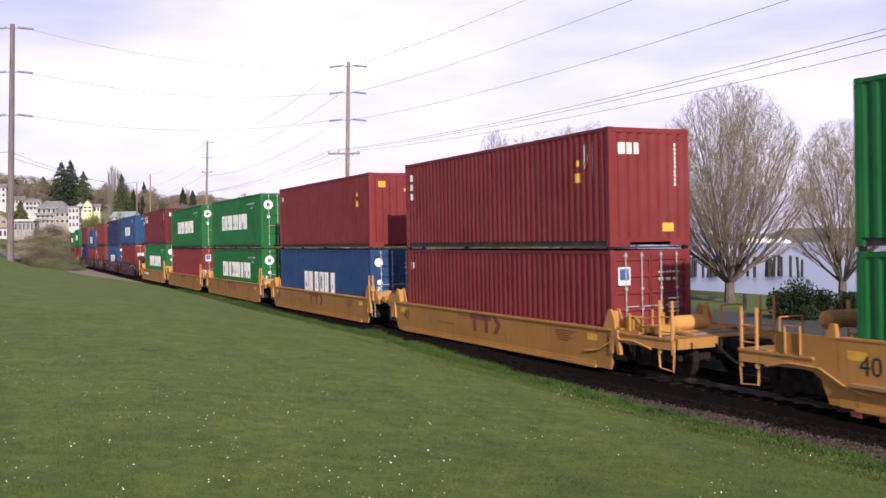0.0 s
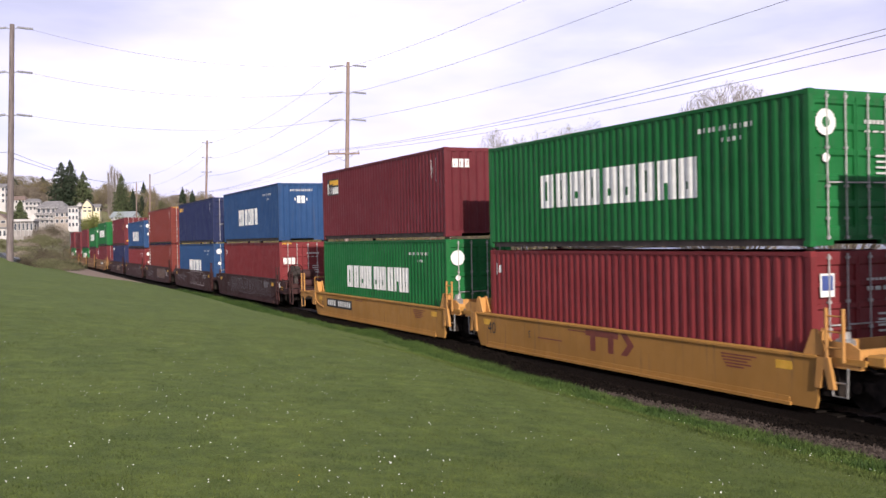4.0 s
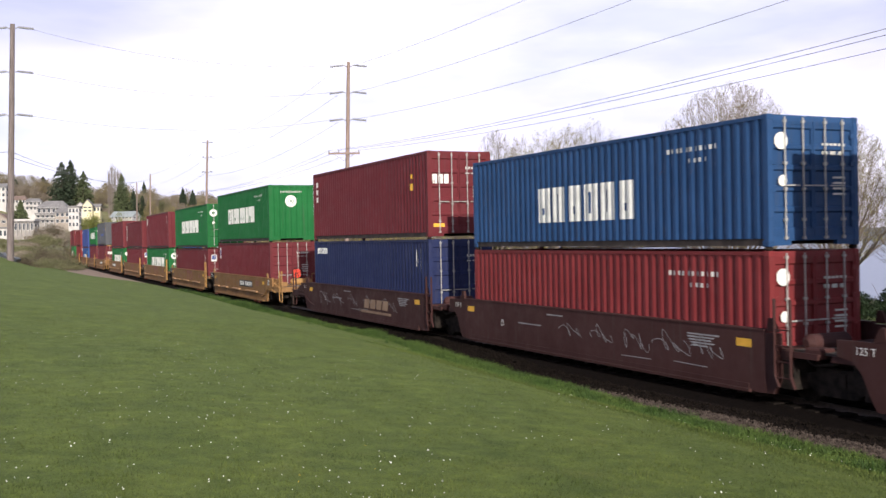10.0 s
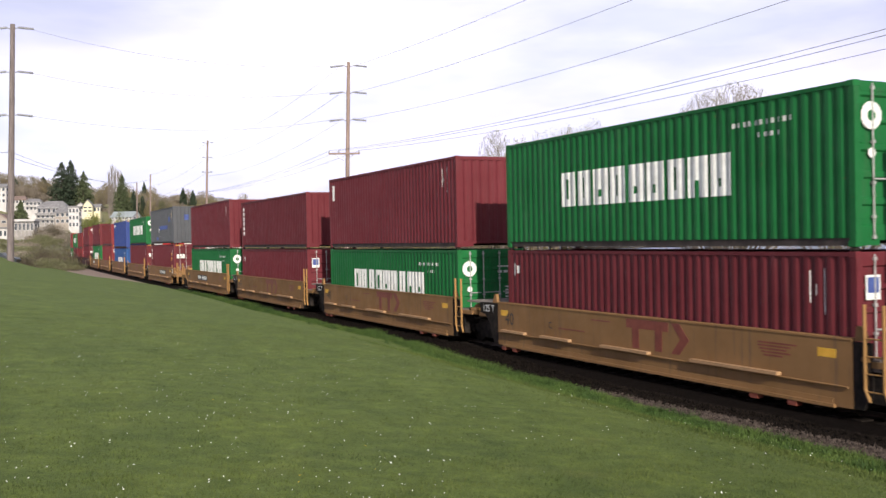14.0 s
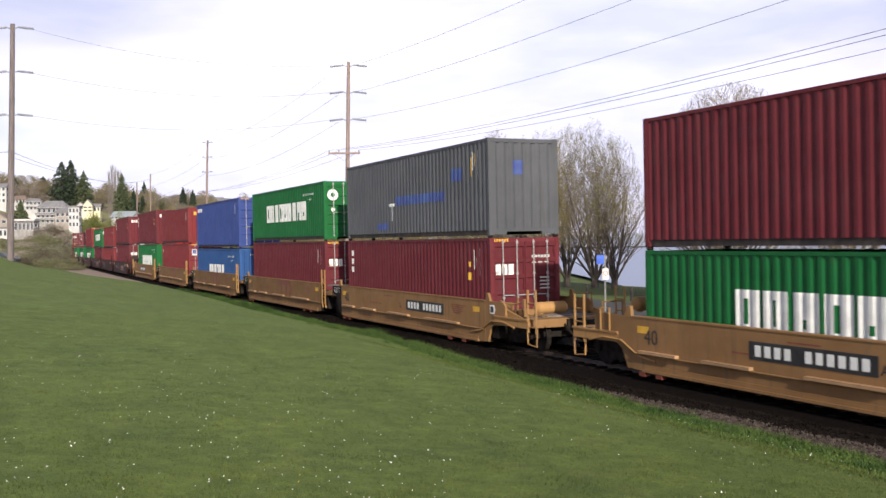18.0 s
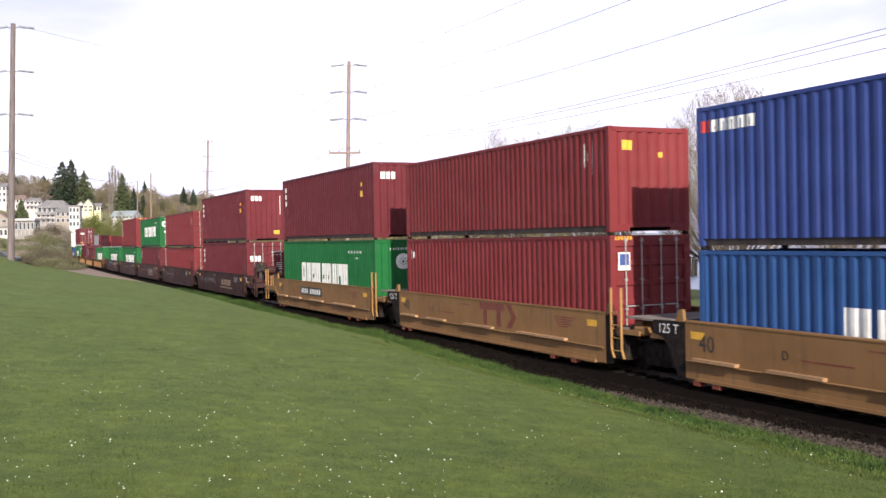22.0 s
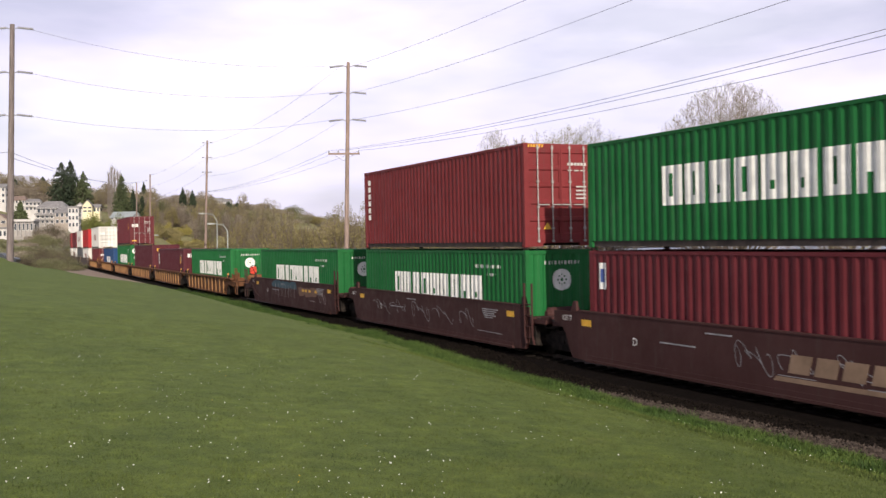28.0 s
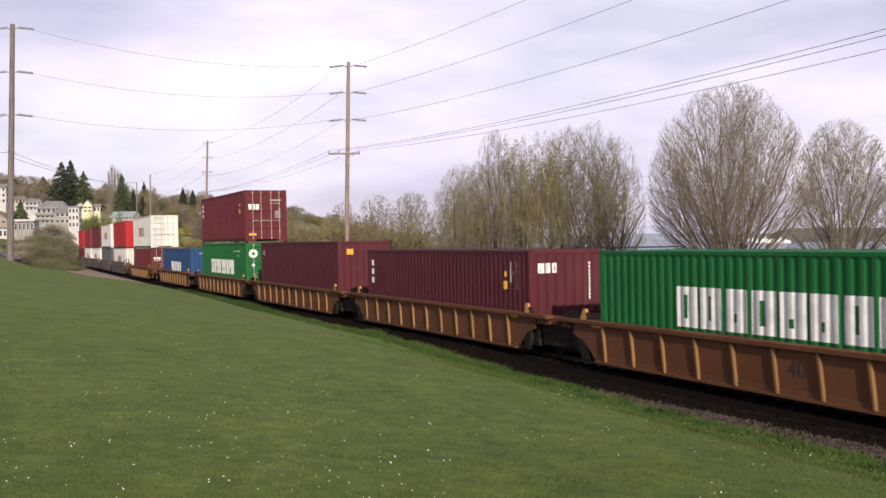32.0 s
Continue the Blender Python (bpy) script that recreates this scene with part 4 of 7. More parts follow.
    tube(bm, [(-8.7, -1.22, 1.02), (-8.2, -1.30, 0.80), (-7.7, -1.32, 0.86), (-7.2, -1.20, 1.08)], 0.03, 6)
    d["joint_hose"] = mesh_of("joint_hose", bm, M_IRON)
    bm = bmesh.new()
    box(bm, -8.35, -7.95, -1.40, -1.02, 0.92, 1.12)
    bmesh.ops.bevel(bm, geom=bm.edges[:], offset=0.03, segments=1, affect="EDGES")
    d["joint_valve"] = mesh_of("joint_valve", bm, None)
    bm = bmesh.new()
    box(bm, -8.75, -7.2, -1.30, 1.30, 1.00, 1.05)
    d["joint_deck"] = mesh_of("joint_deck", bm, None)
    bm = bmesh.new()
    box(bm, -0.22, 0.22, -1.1, 1.1, 0.42, 0.68)
    tube(bm, [(0, 0, 0.66), (0, 0, 0.95)], 0.25, 12)
    d["bolster"] = mesh_of("bolster", bm, M_IRON)
    bm = bmesh.new()
    for y in (-0.78, 0.78):
        s = -1 if y < 0 else 1
        tube(bm, [(0, y - 0.065 * s, 0), (0, y - 0.06 * s, 0)], [0.50, 0.50], 20)
        tube(bm, [(0, y - 0.06 * s, 0), (0, y + 0.07 * s, 0)], [0.485, 0.46], 20)
    tube(bm, [(0, -1.05, 0), (0, 1.05, 0)], 0.08, 8)
    d["wheelset"] = mesh_of("wheelset", bm, M_IRON)
    # coupler end: ladders, handrails
    bm = bmesh.new()
    for x in (half + 0.22, half + 0.62):
        tube(bm, [(x + 0.10, -1.53, 0.34), (x, -1.53, 0.56), (x, -1.53, 2.0)], 0.032, 6)
    for k in range(4):
        tube(bm, [(half + 0.22, -1.53, 0.52 + k * 0.30), (half + 0.62, -1.53, 0.52 + k * 0.30)], 0.016, 6)
    box(bm, half + 0.15, half + 0.3, -1.53, -1.49, 1.02, 1.10)
    d["ladder"] = mesh_of("ladder", bm, None)
    bm = bmesh.new()
    prism(bm, [(half - 0.02, 1.20), (half + 0.26, 1.20), (half + 0.12, 1.46), (half + 0.02, 1.46)], -1.50, -1.42)
    d["guide"] = mesh_of("guide", bm, None)
    bm = bmesh.new()
    for k in range(20):
        a, b = k * math.tau / 20, (k + 1) * math.tau / 20
        tube(bm, [(half + 0.95, -0.1 + 0.28 * math.cos(a), 1.62 + 0.28 * math.sin(a)), (half + 0.95, -0.1 + 0.28 * math.cos(b), 1.62 + 0.28 * math.sin(b))], 0.018, 5, False)
    for k in range(4):
        a = k * math.tau / 4 + 0.4
        tube(bm, [(half + 0.95, -0.1, 1.62), (half + 0.95, -0.1 + 0.28 * math.cos(a), 1.62 + 0.28 * math.sin(a))], 0.014, 5)
    d["brake_wheel"] = mesh_of("brake_wheel", bm, M_IRON)
    bm = bmesh.new()
    box(bm, half + 0.62, half + 0.9, -0.27, 0.1, 1.38, 1.82)
    bmesh.ops.bevel(bm, geom=bm.edges[:], offset=0.05, segments=2, affect="EDGES")
    box(bm, half + 0.68, half + 0.80, -0.14, 0.0, 0.98, 1.40)
    d["brake_housing"] = mesh_of("brake_housing", bm, M_TANK)
    # coupler: draft sill, shank and knuckle
    bm = bmesh.new()
    box(bm, half + 0.45, half + 2.6, -0.30, 0.30, 0.60, 0.95)
    box(bm, half + 2.6, half + 3.35, -0.11, 0.11, 0.70, 0.92)
    prism(bm, [(half + 3.3, 0.64), (half + 3.52, 0.64), (half + 3.64, 0.72), (half + 3.64, 0.92), (half + 3.52, 0.98), (half + 3.3, 0.98)], -0.2, 0.2)
    d["coupler"] = mesh_of("coupler", bm, None)
    bm = bmesh.new()
    box(bm, half + 1.95, half + 2.5, -1.38, 1.38, 0.90, 0.97)
    box(bm, half + 2.44, half + 2.52, -1.40, 1.40, 0.74, 0.97)
    d["end_sill"] = mesh_of("end_sill", bm, None)
    bm = bmesh.new()
    box(bm, half + 0.45, half + 1.95, -0.72, 0.72, 0.96, 1.0)
    for k in range(6):
        box(bm, half + 0.55 + k * 0.24, half + 0.63 + k * 0.24, -1.2, 1.2, 0.93, 0.97)
    d["deck_grating"] = mesh_of("deck_grating", bm, None)
    y = -1.46
    bm = bmesh.new()
    for x in (half + 1.98, half + 2.40):
        tube(bm, [(x, y, 0.62), (x, y, 1.80)], 0.034, 6)
    for k in range(3):
        tube(bm, [(half + 1.98, y, 0.78 + k * 0.33), (half + 2.40, y, 0.78 + k * 0.33)], 0.018, 6)
    d["end_ladder"] = mesh_of("end_ladder", bm, None)
    bm = bmesh.new()
    tube(bm, [(half + 1.92, y, 0.74), (half + 1.96, y, 0.30), (half + 2.42, y, 0.26), (half + 2.46, y, 0.74)], 0.024, 6)
    d["stirrup"] = mesh_of("stirrup", bm, None)
    bm = bmesh.new()
    prism(bm, [(half + 0.5, 0.74), (half + 2.44, 0.72), (half + 2.44, 0.93), (half + 0.5, 0.99)], y - 0.04, y + 0.04)
    box(bm, half + 0.5, half + 2.44, y - 0.07, y - 0.03, 0.94, 0.985)
    d["side_bar"] = mesh_of("side_bar", bm, None)
    bm = bmesh.new()
    prism(bm, [(half + 0.30, 0.55), (half + 0.95, 0.66), (half + 1.5, 0.66), (half + 1.9, 0.72), (half + 1.9, 1.05), (half + 1.2, 1.30), (half + 0.30, 1.36)], y + 0.05, y + 0.10)
    d["end_wing"] = mesh_of("end_wing", bm, None)
    bm = bmesh.new()
    for a, b, q in ((0.75, 1.05, 1.12), (1.45, 1.75, 1.20)):
        box(bm, half + a, half + b, -1.25, -0.85, 0.98, q)
    box(bm, half + 0.6, half + 0.72, -1.36, -1.30, 0.98, 1.42)
    box(bm, half + 1.62, half + 1.74, -1.20, -1.12, 0.98, 1.50)
    bmesh.ops.bevel(bm, geom=bm.edges[:], offset=0.02, segments=1, affect="EDGES")
    tube(bm, [(half + 0.66, -1.33, 1.38), (half + 1.0, -1.20, 1.30), (half + 1.68, -1.16, 1.42)], 0.022, 6)
    tube(bm, [(half + 0.4, -0.95, 1.06), (half + 1.3, -0.95, 1.10), (half + 2.3, -0.75, 1.02)], 0.03, 6)
    tube(bm, [(half + 1.35, -1.18, 1.02), (half + 1.35, -1.18, 1.55)], 0.025, 6)
    tube(bm, [(half + 1.85, 0.4, 1.0), (half + 1.85, 0.4, 1.6), (half + 1.85, 1.0, 1.6), (half + 1.85, 1.0, 1.0)], 0.028, 6)
    d["brake_gear"] = mesh_of("brake_gear", bm, None)
    bm = bmesh.new()
    box(bm, half + 0.6, half + 2.3, -0.9, 0.9, 0.45, 0.6)
    d["under_frame"] = mesh_of("under_frame", bm, None)
    bm = bmesh.new()
    tube(bm, [(half - 0.9, y - 0.07, 0.42), (half - 0.3, y - 0.07, 0.50), (half + 0.35, y - 0.07, 0.80), (half + 1.1, y - 0.07, 0.82), (half + 1.7, y - 0.05, 0.70)], 0.026, 6)
    d["brake_pipe"] = mesh_of("brake_pipe", bm, None)
    bm = bmesh.new()
    tube(bm, [(half + 2.5, -0.35, 0.80), (half + 2.9, -0.42, 0.62), (half + 3.3, -0.40, 0.42), (half + 3.6, -0.25, 0.40)], 0.035, 7)
    d["air_hose"] = mesh_of("air_hose", bm, M_IRON)
    bm = bmesh.new()
    box(bm, half + 0.35, half + 0.75, -1.28, -0.95, 1.0, 1.34)
    bmesh.ops.bevel(bm, geom=bm.edges[:], offset=0.03, segments=1, affect="EDGES")
    d["valve_box"] = mesh_of("valve_box", bm, None)
    bm = bmesh.new()
    tube(bm, [(half + 1.2, -0.55, 1.18), (half + 1.2, -0.46, 1.18), (half + 1.2, 0.46, 1.18), (half + 1.2, 0.55, 1.18)], [0.08, 0.175, 0.175, 0.08], 16)
    box(bm, half + 1.1, half + 1.3, -0.4, -0.3, 0.98, 1.1)
    box(bm, half + 1.1, half + 1.3, 0.3, 0.4, 0.98, 1.1)
    d["air_tank"] = mesh_of("air_tank", bm, None)
    return d


WELL = well_meshes()
bm_ = bmesh.new()
box(bm_, 0, 0.22, -1.55, -1.40, 0.05, 0.145)
PAD = mesh_of("sill_pad", bm_, None)
bm_ = bmesh.new()
box(bm_, 0, 1, -1.62, -1.50, -0.03, 0.03)
LEDGE = mesh_of("step_ledge", bm_, None)
HALF_WELL = 6.45


def lettering(text, size, m, mat, parent):
    cu = bpy.data.curves.new("lettering", "FONT")
    cu.body, cu.size, cu.extrude = text, size, 0.0
    cu.materials.append(mat)
    cu.resolution_u = 2
    ob = new("lettering", cu)
    ob.parent, ob.matrix_basis = parent, m
    return ob


def side_text(x, z, y=-1.506):
    """A pose on the side that faces the lawn, to read from there."""
    return pose(x, y, z, 90, 0, 0)


def plate_mesh(w, h):
    bm = bmesh.new()
    box(bm, 0, w, -1.508, -1.499, 0, h)
    return mesh_of("number_plate", bm, M_MARK_K)


PLATE = plate_mesh(3.05, 0.36)
bm_ = bmesh.new()
box(bm_, 0, 0.155, -1.513, -1.507, 0.06, 0.28)
BAR = mesh_of("number_bar", bm_, M_MARK)
bm_ = bmesh.new()
prism(bm_, [(0, 0.52), (0, 0.36), (0.2, 0.36), (0.2, 0.0), (0.42, 0.0), (0.42, 0.36), (0.95, 0.36), (0.95, 0.0), (1.17, 0.0), (1.17, 0.36), (1.36, 0.36), (1.36, 0.52)], -1.506, -1.500)
prism(bm_, [(1.45, 0.0), (1.7, 0.0), (1.98, 0.26), (1.7, 0.52), (1.45, 0.52), (1.73, 0.26)], -1.506, -1.500)
LOGO_BARS = mesh_of("logo_shape", bm_, M_MARK_R)
bm_ = bmesh.new()
for k_ in range(4):
    prism(bm_, [(k_ * 0.42, 0.14), (k_ * 0.42 + 0.34, 0.14), (k_ * 0.42 + 0.40, 0.42), (k_ * 0.42 + 0.06, 0.42)], -1.506, -1.500)
prism(bm_, [(-0.25, 0.0), (1.8, 0.0), (1.85, 0.07), (-0.2, 0.07)], -1.506, -1.500)
SLANT_BARS = mesh_of("logo_bars", bm_, M_PALELOGO)


bm_ = bmesh.new()
box(bm_, 0, 0.42, -1.504, -1.499, 0.86, 1.02)
REFLECTOR = mesh_of("reflector", bm_, None)
bm_ = bmesh.new()
box(bm_, 0, 1, -1.5035, -1.499, 0, 0.03)
STENCIL = mesh_of("stencil_line", bm_, None)


def stroke(parent, pts, mat, width, lift, name="spray_mark"):
    """A painted line through points of the side that faces the lawn."""
    bm = bmesh.new()
    left, right = [], []
    for i, (x, z) in enumerate(pts):
        (xa, za), (xb, zb) = pts[max(0, i - 1)], pts[min(len(pts) - 1, i + 1)]
        q = math.hypot(xb - xa, zb - za) or 1
        nx, nz = -(zb - za) / q * width, (xb - xa) / q * width
        left.append(bm.verts.new((x - nx, -1.5035 - lift, z - nz)))
        right.append(bm.verts.new((x + nx, -1.5035 - lift, z + nz)))
    for i in range(len(pts) - 1):
        bm.faces.new((left[i], left[i + 1], right[i + 1], right[i]))
    part(name, bm, mat, parent, fix=False)


def scrawl(parent, x0, x1, seed, mat, runs=5):
    """Loose looping spray-can lines on the side, unreadable."""
    rng = random.Random(seed)
    for k in range(runs):
        a0 = x0 + (x1 - x0) * (k + rng.uniform(0.05, 0.2)) / runs
        a1 = x0 + (x1 - x0) * (k + rng.uniform(0.75, 1.0)) / runs
        turns, ph = rng.uniform(2.2, 4.2), rng.uniform(0, 6)
        amp, back = rng.uniform(0.20, 0.32), rng.uniform(0.10, 0.22)
        pts = []
        for i in range(64):
            u = i / 63
            w = u * turns * math.tau + ph
            pts.append((a0 + (a1 - a0) * u + back * math.sin(w * 0.9), 0.84 + amp * (0.6 + 0.4 * math.sin(u * 9 + ph)) * math.cos(w) + 0.08 * math.sin(u * 5)))
        stroke(parent, pts, mat, 0.0075, 0.0003 * k)
    for k in range(rng.randint(1, 3)):
        xx, zz = rng.uniform(-5, 4.5), rng.uniform(0.45, 0.6)
        stroke(parent, [(xx, zz), (xx + rng.uniform(0.8, 1.6), zz + rng.uniform(-0.02, 0.02))], mat, 0.008, 0.0016)


def spray_patch(parent, cx, cz, rx, rz, mat, lift=0.0002):
    """A soft-cornered sprayed patch on the side that faces the lawn."""
    bm = bmesh.new()
    ring = []
    for i in range(22):
        a = i * math.tau / 22
        k = 1 + 0.10 * math.sin(3 * a + cx * 7) + 0.05 * math.sin(7 * a + cx)
        c, s = math.cos(a), math.sin(a)
        ring.append(bm.verts.new((cx + rx * k * math.copysign(abs(c) ** 0.6, c), -1.5032 - lift, cz + rz * k * math.copysign(abs(s) ** 0.6, s))))
    bm.faces.new(ring)
    part("spray_patch", bm, mat, parent, fix=False)


BLOCKS = (
    (((0, 0), (0.02, 1), (0.28, 1), (0.44, 0.62), (0.6, 1), (0.98, 1), (0.98, 0), (0.64, 0.05), (0.56, 0.42), (0.38, 0.30), (0.30, 0.02), (0, 0)),),
    (((0, 0), (0, 1), (0.98, 1), (0.98, 0), (0.62, 0), (0.57, 0.2), (0.44, 0.2), (0.40, 0), (0, 0)), ((0.45, 0.5), (0.45, 0.75), (0.55, 0.75), (0.55, 0.5), (0.45, 0.5))),
    (((0, 0), (0, 1), (0.35, 1), (0.38, 0.72), (0.5, 1), (0.92, 1), (1, 0.82), (0.78, 0.60), (1, 0), (0.42, 0), (0.38, 0.3), (0.33, 0), (0, 0)),))


def bubbles(parent, x0, x1, seed, count=15):
    """Rounded sprayed outlines side by side, unreadable."""
    rng = random.Random(seed)
    w = (x1 - x0) / count
    for k in range(count):
        cx = x0 + w * (k + 0.5)
        for scale, width in ((1.0, 0.009), (0.5, 0.006)):
            ph, lean = rng.uniform(0, 6), rng.uniform(-0.2, 0.2)
            pts = []
            for i in range(29):
                a = i / 28 * math.tau
                r = 1 + 0.16 * math.sin(3 * a + ph) + 0.08 * math.sin(5 * a + 2 * ph)
                zz = 0.40 * scale * r * math.sin(a)
                pts.append((cx + 0.48 * w * scale * r * math.cos(a) + lean * 1.6 * zz, max(0.43, 0.88 + zz * 1.05)))
            stroke(parent, pts, M_SCRAWL, width, 0.0004 * (k % 2))


def block_letters(parent, x0, widths, shapes, z0, z1, mat, width):
    """Outlined sprayed block shapes; every corner is joined by short strokes."""
    x = x0
    for w, loops in zip(widths, shapes):
        for lp in loops:
            for (ua, va), (ub, vb) in zip(lp, lp[1:]):
                stroke(parent, [(x + ua * w, z0 + va * (z1 - z0)), (x + ub * w, z0 + vb * (z1 - z0))], mat, width, 0.0005)
        x += w


def truck_under(parent, x):
    """A two-axle truck at x along its car."""
    tk = new("truck")
    tk.parent, tk.matrix_basis = parent, pose(x, 0, 0)
    for key in ("side_frame", "bolster", "brake_rigging"):
        o = new(key, WELL[key])
        o.parent = tk
    for dx in (-0.9, 0.9):
        o = new("wheelset", WELL["wheelset"])
        o.parent, o.matrix_basis = tk, pose(dx, 0, 0.48)
    return tk


def well_car(style, first, last, words, seed, letter="", brake=False):
    """One unit: two sides, floor, end platforms, truck at its rear, and coupler gear at a free end."""
    deep = style == "deep"      # a tan car in the older yellow paint
    style = "yellow" if deep else style
    mat = M_YELLOW if deep else {"fish": M_YELLOW, "yellow": M_TANCAR, "brown": M_BROWN, "ribbed": M_RIBBED, "grey": M_GREY_CAR}[style]
    rail = M_RAIL_YELLOW if deep else {"fish": M_RAIL_YELLOW, "yellow": M_LADDER}.get(style, mat)
    c = thing("well_car", words, "rail car", "well cars of the train")
    mirror = Matrix.Diagonal((1, -1, 1, 1))
    back = pose(0, 0, 0, 0, 0, 180)
    sill, chord = {"fish": ("side_sill", "top_chord"), "ribbed": ("side_sill_ribbed", "top_chord_wide")}.get(style, ("side_sill_deep", "top_chord_thin"))
    low = 0.32 if style == "fish" else 0.0     # the older cars hang lower
    end_paint = M_IRON if style in ("yellow", "ribbed") and not last else mat
    for m in (Matrix(), mirror):
        shared("side_sill", WELL[sill], mat, c, m)
        shared("top_chord", WELL[chord], mat, c, m)
        shared("bottom_chord", WELL["bottom_chord"], mat, c, m @ pose(0, 0, {"fish": -0.15, "ribbed": -0.04}.get(style, -0.05)))
        if style != "fish":
            if style == "yellow" and last:
                shared("rear_plate", WELL["rear_plate"], mat, c, m)
            else:
                shared("end_panel", WELL["end_panel"], end_paint, c, m)
            if style == "yellow" and first:
                shared("end_plate", WELL["end_plate"], mat, c, m)
            elif style == "brown" and first:
                shared("end_plate", WELL["end_plate_long"], mat, c, m)
            else:
                shared("end_post", WELL["end_post"], end_paint, c, m)
        if style == "yellow" and last:
            shared("rear_handrail", WELL["rear_handrail"], rail, c, m)
    shared("well_end", WELL["well_end"], M_IRON, c)
    shared("well_end", WELL["well_end"], M_IRON, c, back)
    if style == "ribbed":
        for k in range(11):
            shared("rib", WELL["rib"], M_RIB, c, pose(-5.6 + k * 1.12, 0, 0))
    elif style in ("yellow", "fish"):
        for a_, b_ in ((-6.05, -4.75), (-3.9, -2.5), (-1.1, 0.75), (2.2, 4.7)):
            if style == "yellow":
                shared("step_ledge", LEDGE, M_STEP, c, pose(a_, 0, 0.60) @ Matrix.Diagonal((b_ - a_, 1, 1, 1)))
        if style == "yellow":
            shared("pipe", WELL["pipe"], mat, c)
    shared("cross_bearer", WELL["cross_bearer"], M_IRON, c)
    if not last:
        for key, mt in (("joint_yoke", M_IRON), ("joint_hose", M_IRON), ("joint_valve", mat), ("joint_deck", M_GRIME_SHADE if style in ("brown", "ribbed") else M_DUST)):
            shared(key, WELL[key], mt, c, pose(0, 0, 0.28 if key == "joint_deck" and style == "yellow" else 0))
        if style == "ribbed":
            shared("end_fill", WELL["end_fill"], M_IRON, c)
    for m, free in ((Matrix(), first), (back, last)):
        shared("end_platform", WELL["end_platform"], M_GREY_CAR if style == "yellow" else mat, c, m)
        for mm in (m, m @ mirror):
            shared("running_board", WELL["running_board"], mat, c, mm)
            if style == "fish":
                shared("guide", WELL["guide_tall"], rail, c, mm)
                shared("corner_gusset", WELL["corner_gusset"], rail, c, mm)
            else:
                shared("guide", WELL["guide"], M_RAIL_YELLOW if style == "ribbed" else mat, c, mm @ pose(0, 0, {"ribbed": -0.02}.get(style, 0.16)))
        if style == "fish" and not free:
            shared("end_box", WELL["end_box"], rail, c, m)
            shared("brake_valve", WELL["brake_valve"], M_STEEL, c, m)
            for mm in (m, m @ mirror):
                shared("step_loop", WELL["step_loop"], M_STEEL, c, mm)
        if free:
            shared("coupler", WELL["coupler"], M_IRON, c, m)
            shared("end_sill", WELL["end_sill"], mat, c, m)
            # brown cars get a black deck; the shade at their ends is painted in
            shared("deck_grating", WELL["deck_grating"], M_DUST if style in ("yellow", "fish") else M_IRON if style == "brown" else M_GRIME_SHADE, c, m)
            shared("air_tank", WELL["air_tank"], rail, c, m @ pose(0, 0, 0.38 if style == "yellow" and last else 0))
            shared("air_hose", WELL["air_hose"], M_IRON, c, m)
            for mm in (m, m @ mirror):
                out = pose(0.42 if style in ("yellow", "brown") and first else 0, 0, 0)
                for key in ("end_ladder", "stirrup"):
                    shared(key, WELL[key], rail, c, mm @ out)
                for key in ("side_bar", "brake_pipe"):
                    shared(key, WELL[key], rail, c, mm)
                if style == "yellow" and first:
                    shared("platform_brace", WELL["platform_brace"], rail, c, mm)
            shared("valve_box", WELL["valve_box"], mat, c, m)
            shared("brake_gear", WELL["brake_gear"], mat, c, m)
            shared("under_frame", WELL["under_frame"], M_IRON, c, m)
            if style == "brown" and not first:
                for mm in (m, m @ mirror):
                    shared("end_wing", WELL["end_wing"], mat, c, mm)
    if style == "fish" and not first:
        shared("ladder", WELL["ladder_short"], rail, c)
    if style == "brown" or style == "yellow" and not first:
        shared("ladder", WELL["ladder"], rail, c)
    if style == "yellow" and first:
        pl = shared("placard", WELL["placard"], M_MARK_L, c)
        shared("placard_core", WELL["placard_core"], M_MARK_K, pl)
    if style == "brown" and first:
        shared("card_frame", WELL["card_frame"], M_MARK_L, c)
        shared("reflector", REFLECTOR, M_MARK_Y, c, pose(7.35, 0, 0.02))
        for zz, ln in ((1.27, 0.42), (1.22, 0.5), (1.02, 0.4), (0.86, 0.3)):
            shared("stencil_line", STENCIL, M_SCRAWL, c, pose(6.45, 0.008, zz) @ Matrix.Diagonal((ln * 0.85, 1, 1, 1)))
    if style == "brown" and (first or last):
        side = Matrix() if first else back
        shared("reservoir", WELL["high_tank"], mat, c, side)
        wheel_at = side @ pose(-0.25 if last else 0.55, -0.75, 0.15) @ Matrix.Diagonal((1, 1.25, 1.05, 1))
        shared("brake_wheel", WELL["brake_wheel"], M_IRON, c, wheel_at)
        shared("brake_housing", WELL["brake_housing"], M_GRIME_SHADE, c, wheel_at, "dark hand brake housing")
    if style in ("yellow", "brown") and not first:
        shared("air_tank", WELL["air_tank"], M_TANCAR if style == "yellow" else mat, c, pose(-0.72, -0.45, -0.16 if style == "yellow" else -0.04))
    if style == "yellow":
        for xx in (-6.1, -5.5, 3.9, 4.9):
            shared("sill_pad", PAD, M_MARK_R, c, pose(xx, 0, 0))
    if brake:
        o = new("brake_wheel", WELL["brake_wheel"])
        o.parent = c
        o = new("brake_housing", WELL["brake_housing"])
        o.parent = c
        tagged(o, "red hand brake housing")
    truck_under(c, -(HALF_WELL + 1.43) if not last else -(HALF_WELL + 1.0))
    if first:
        truck_under(c, HALF_WELL + 1.0)
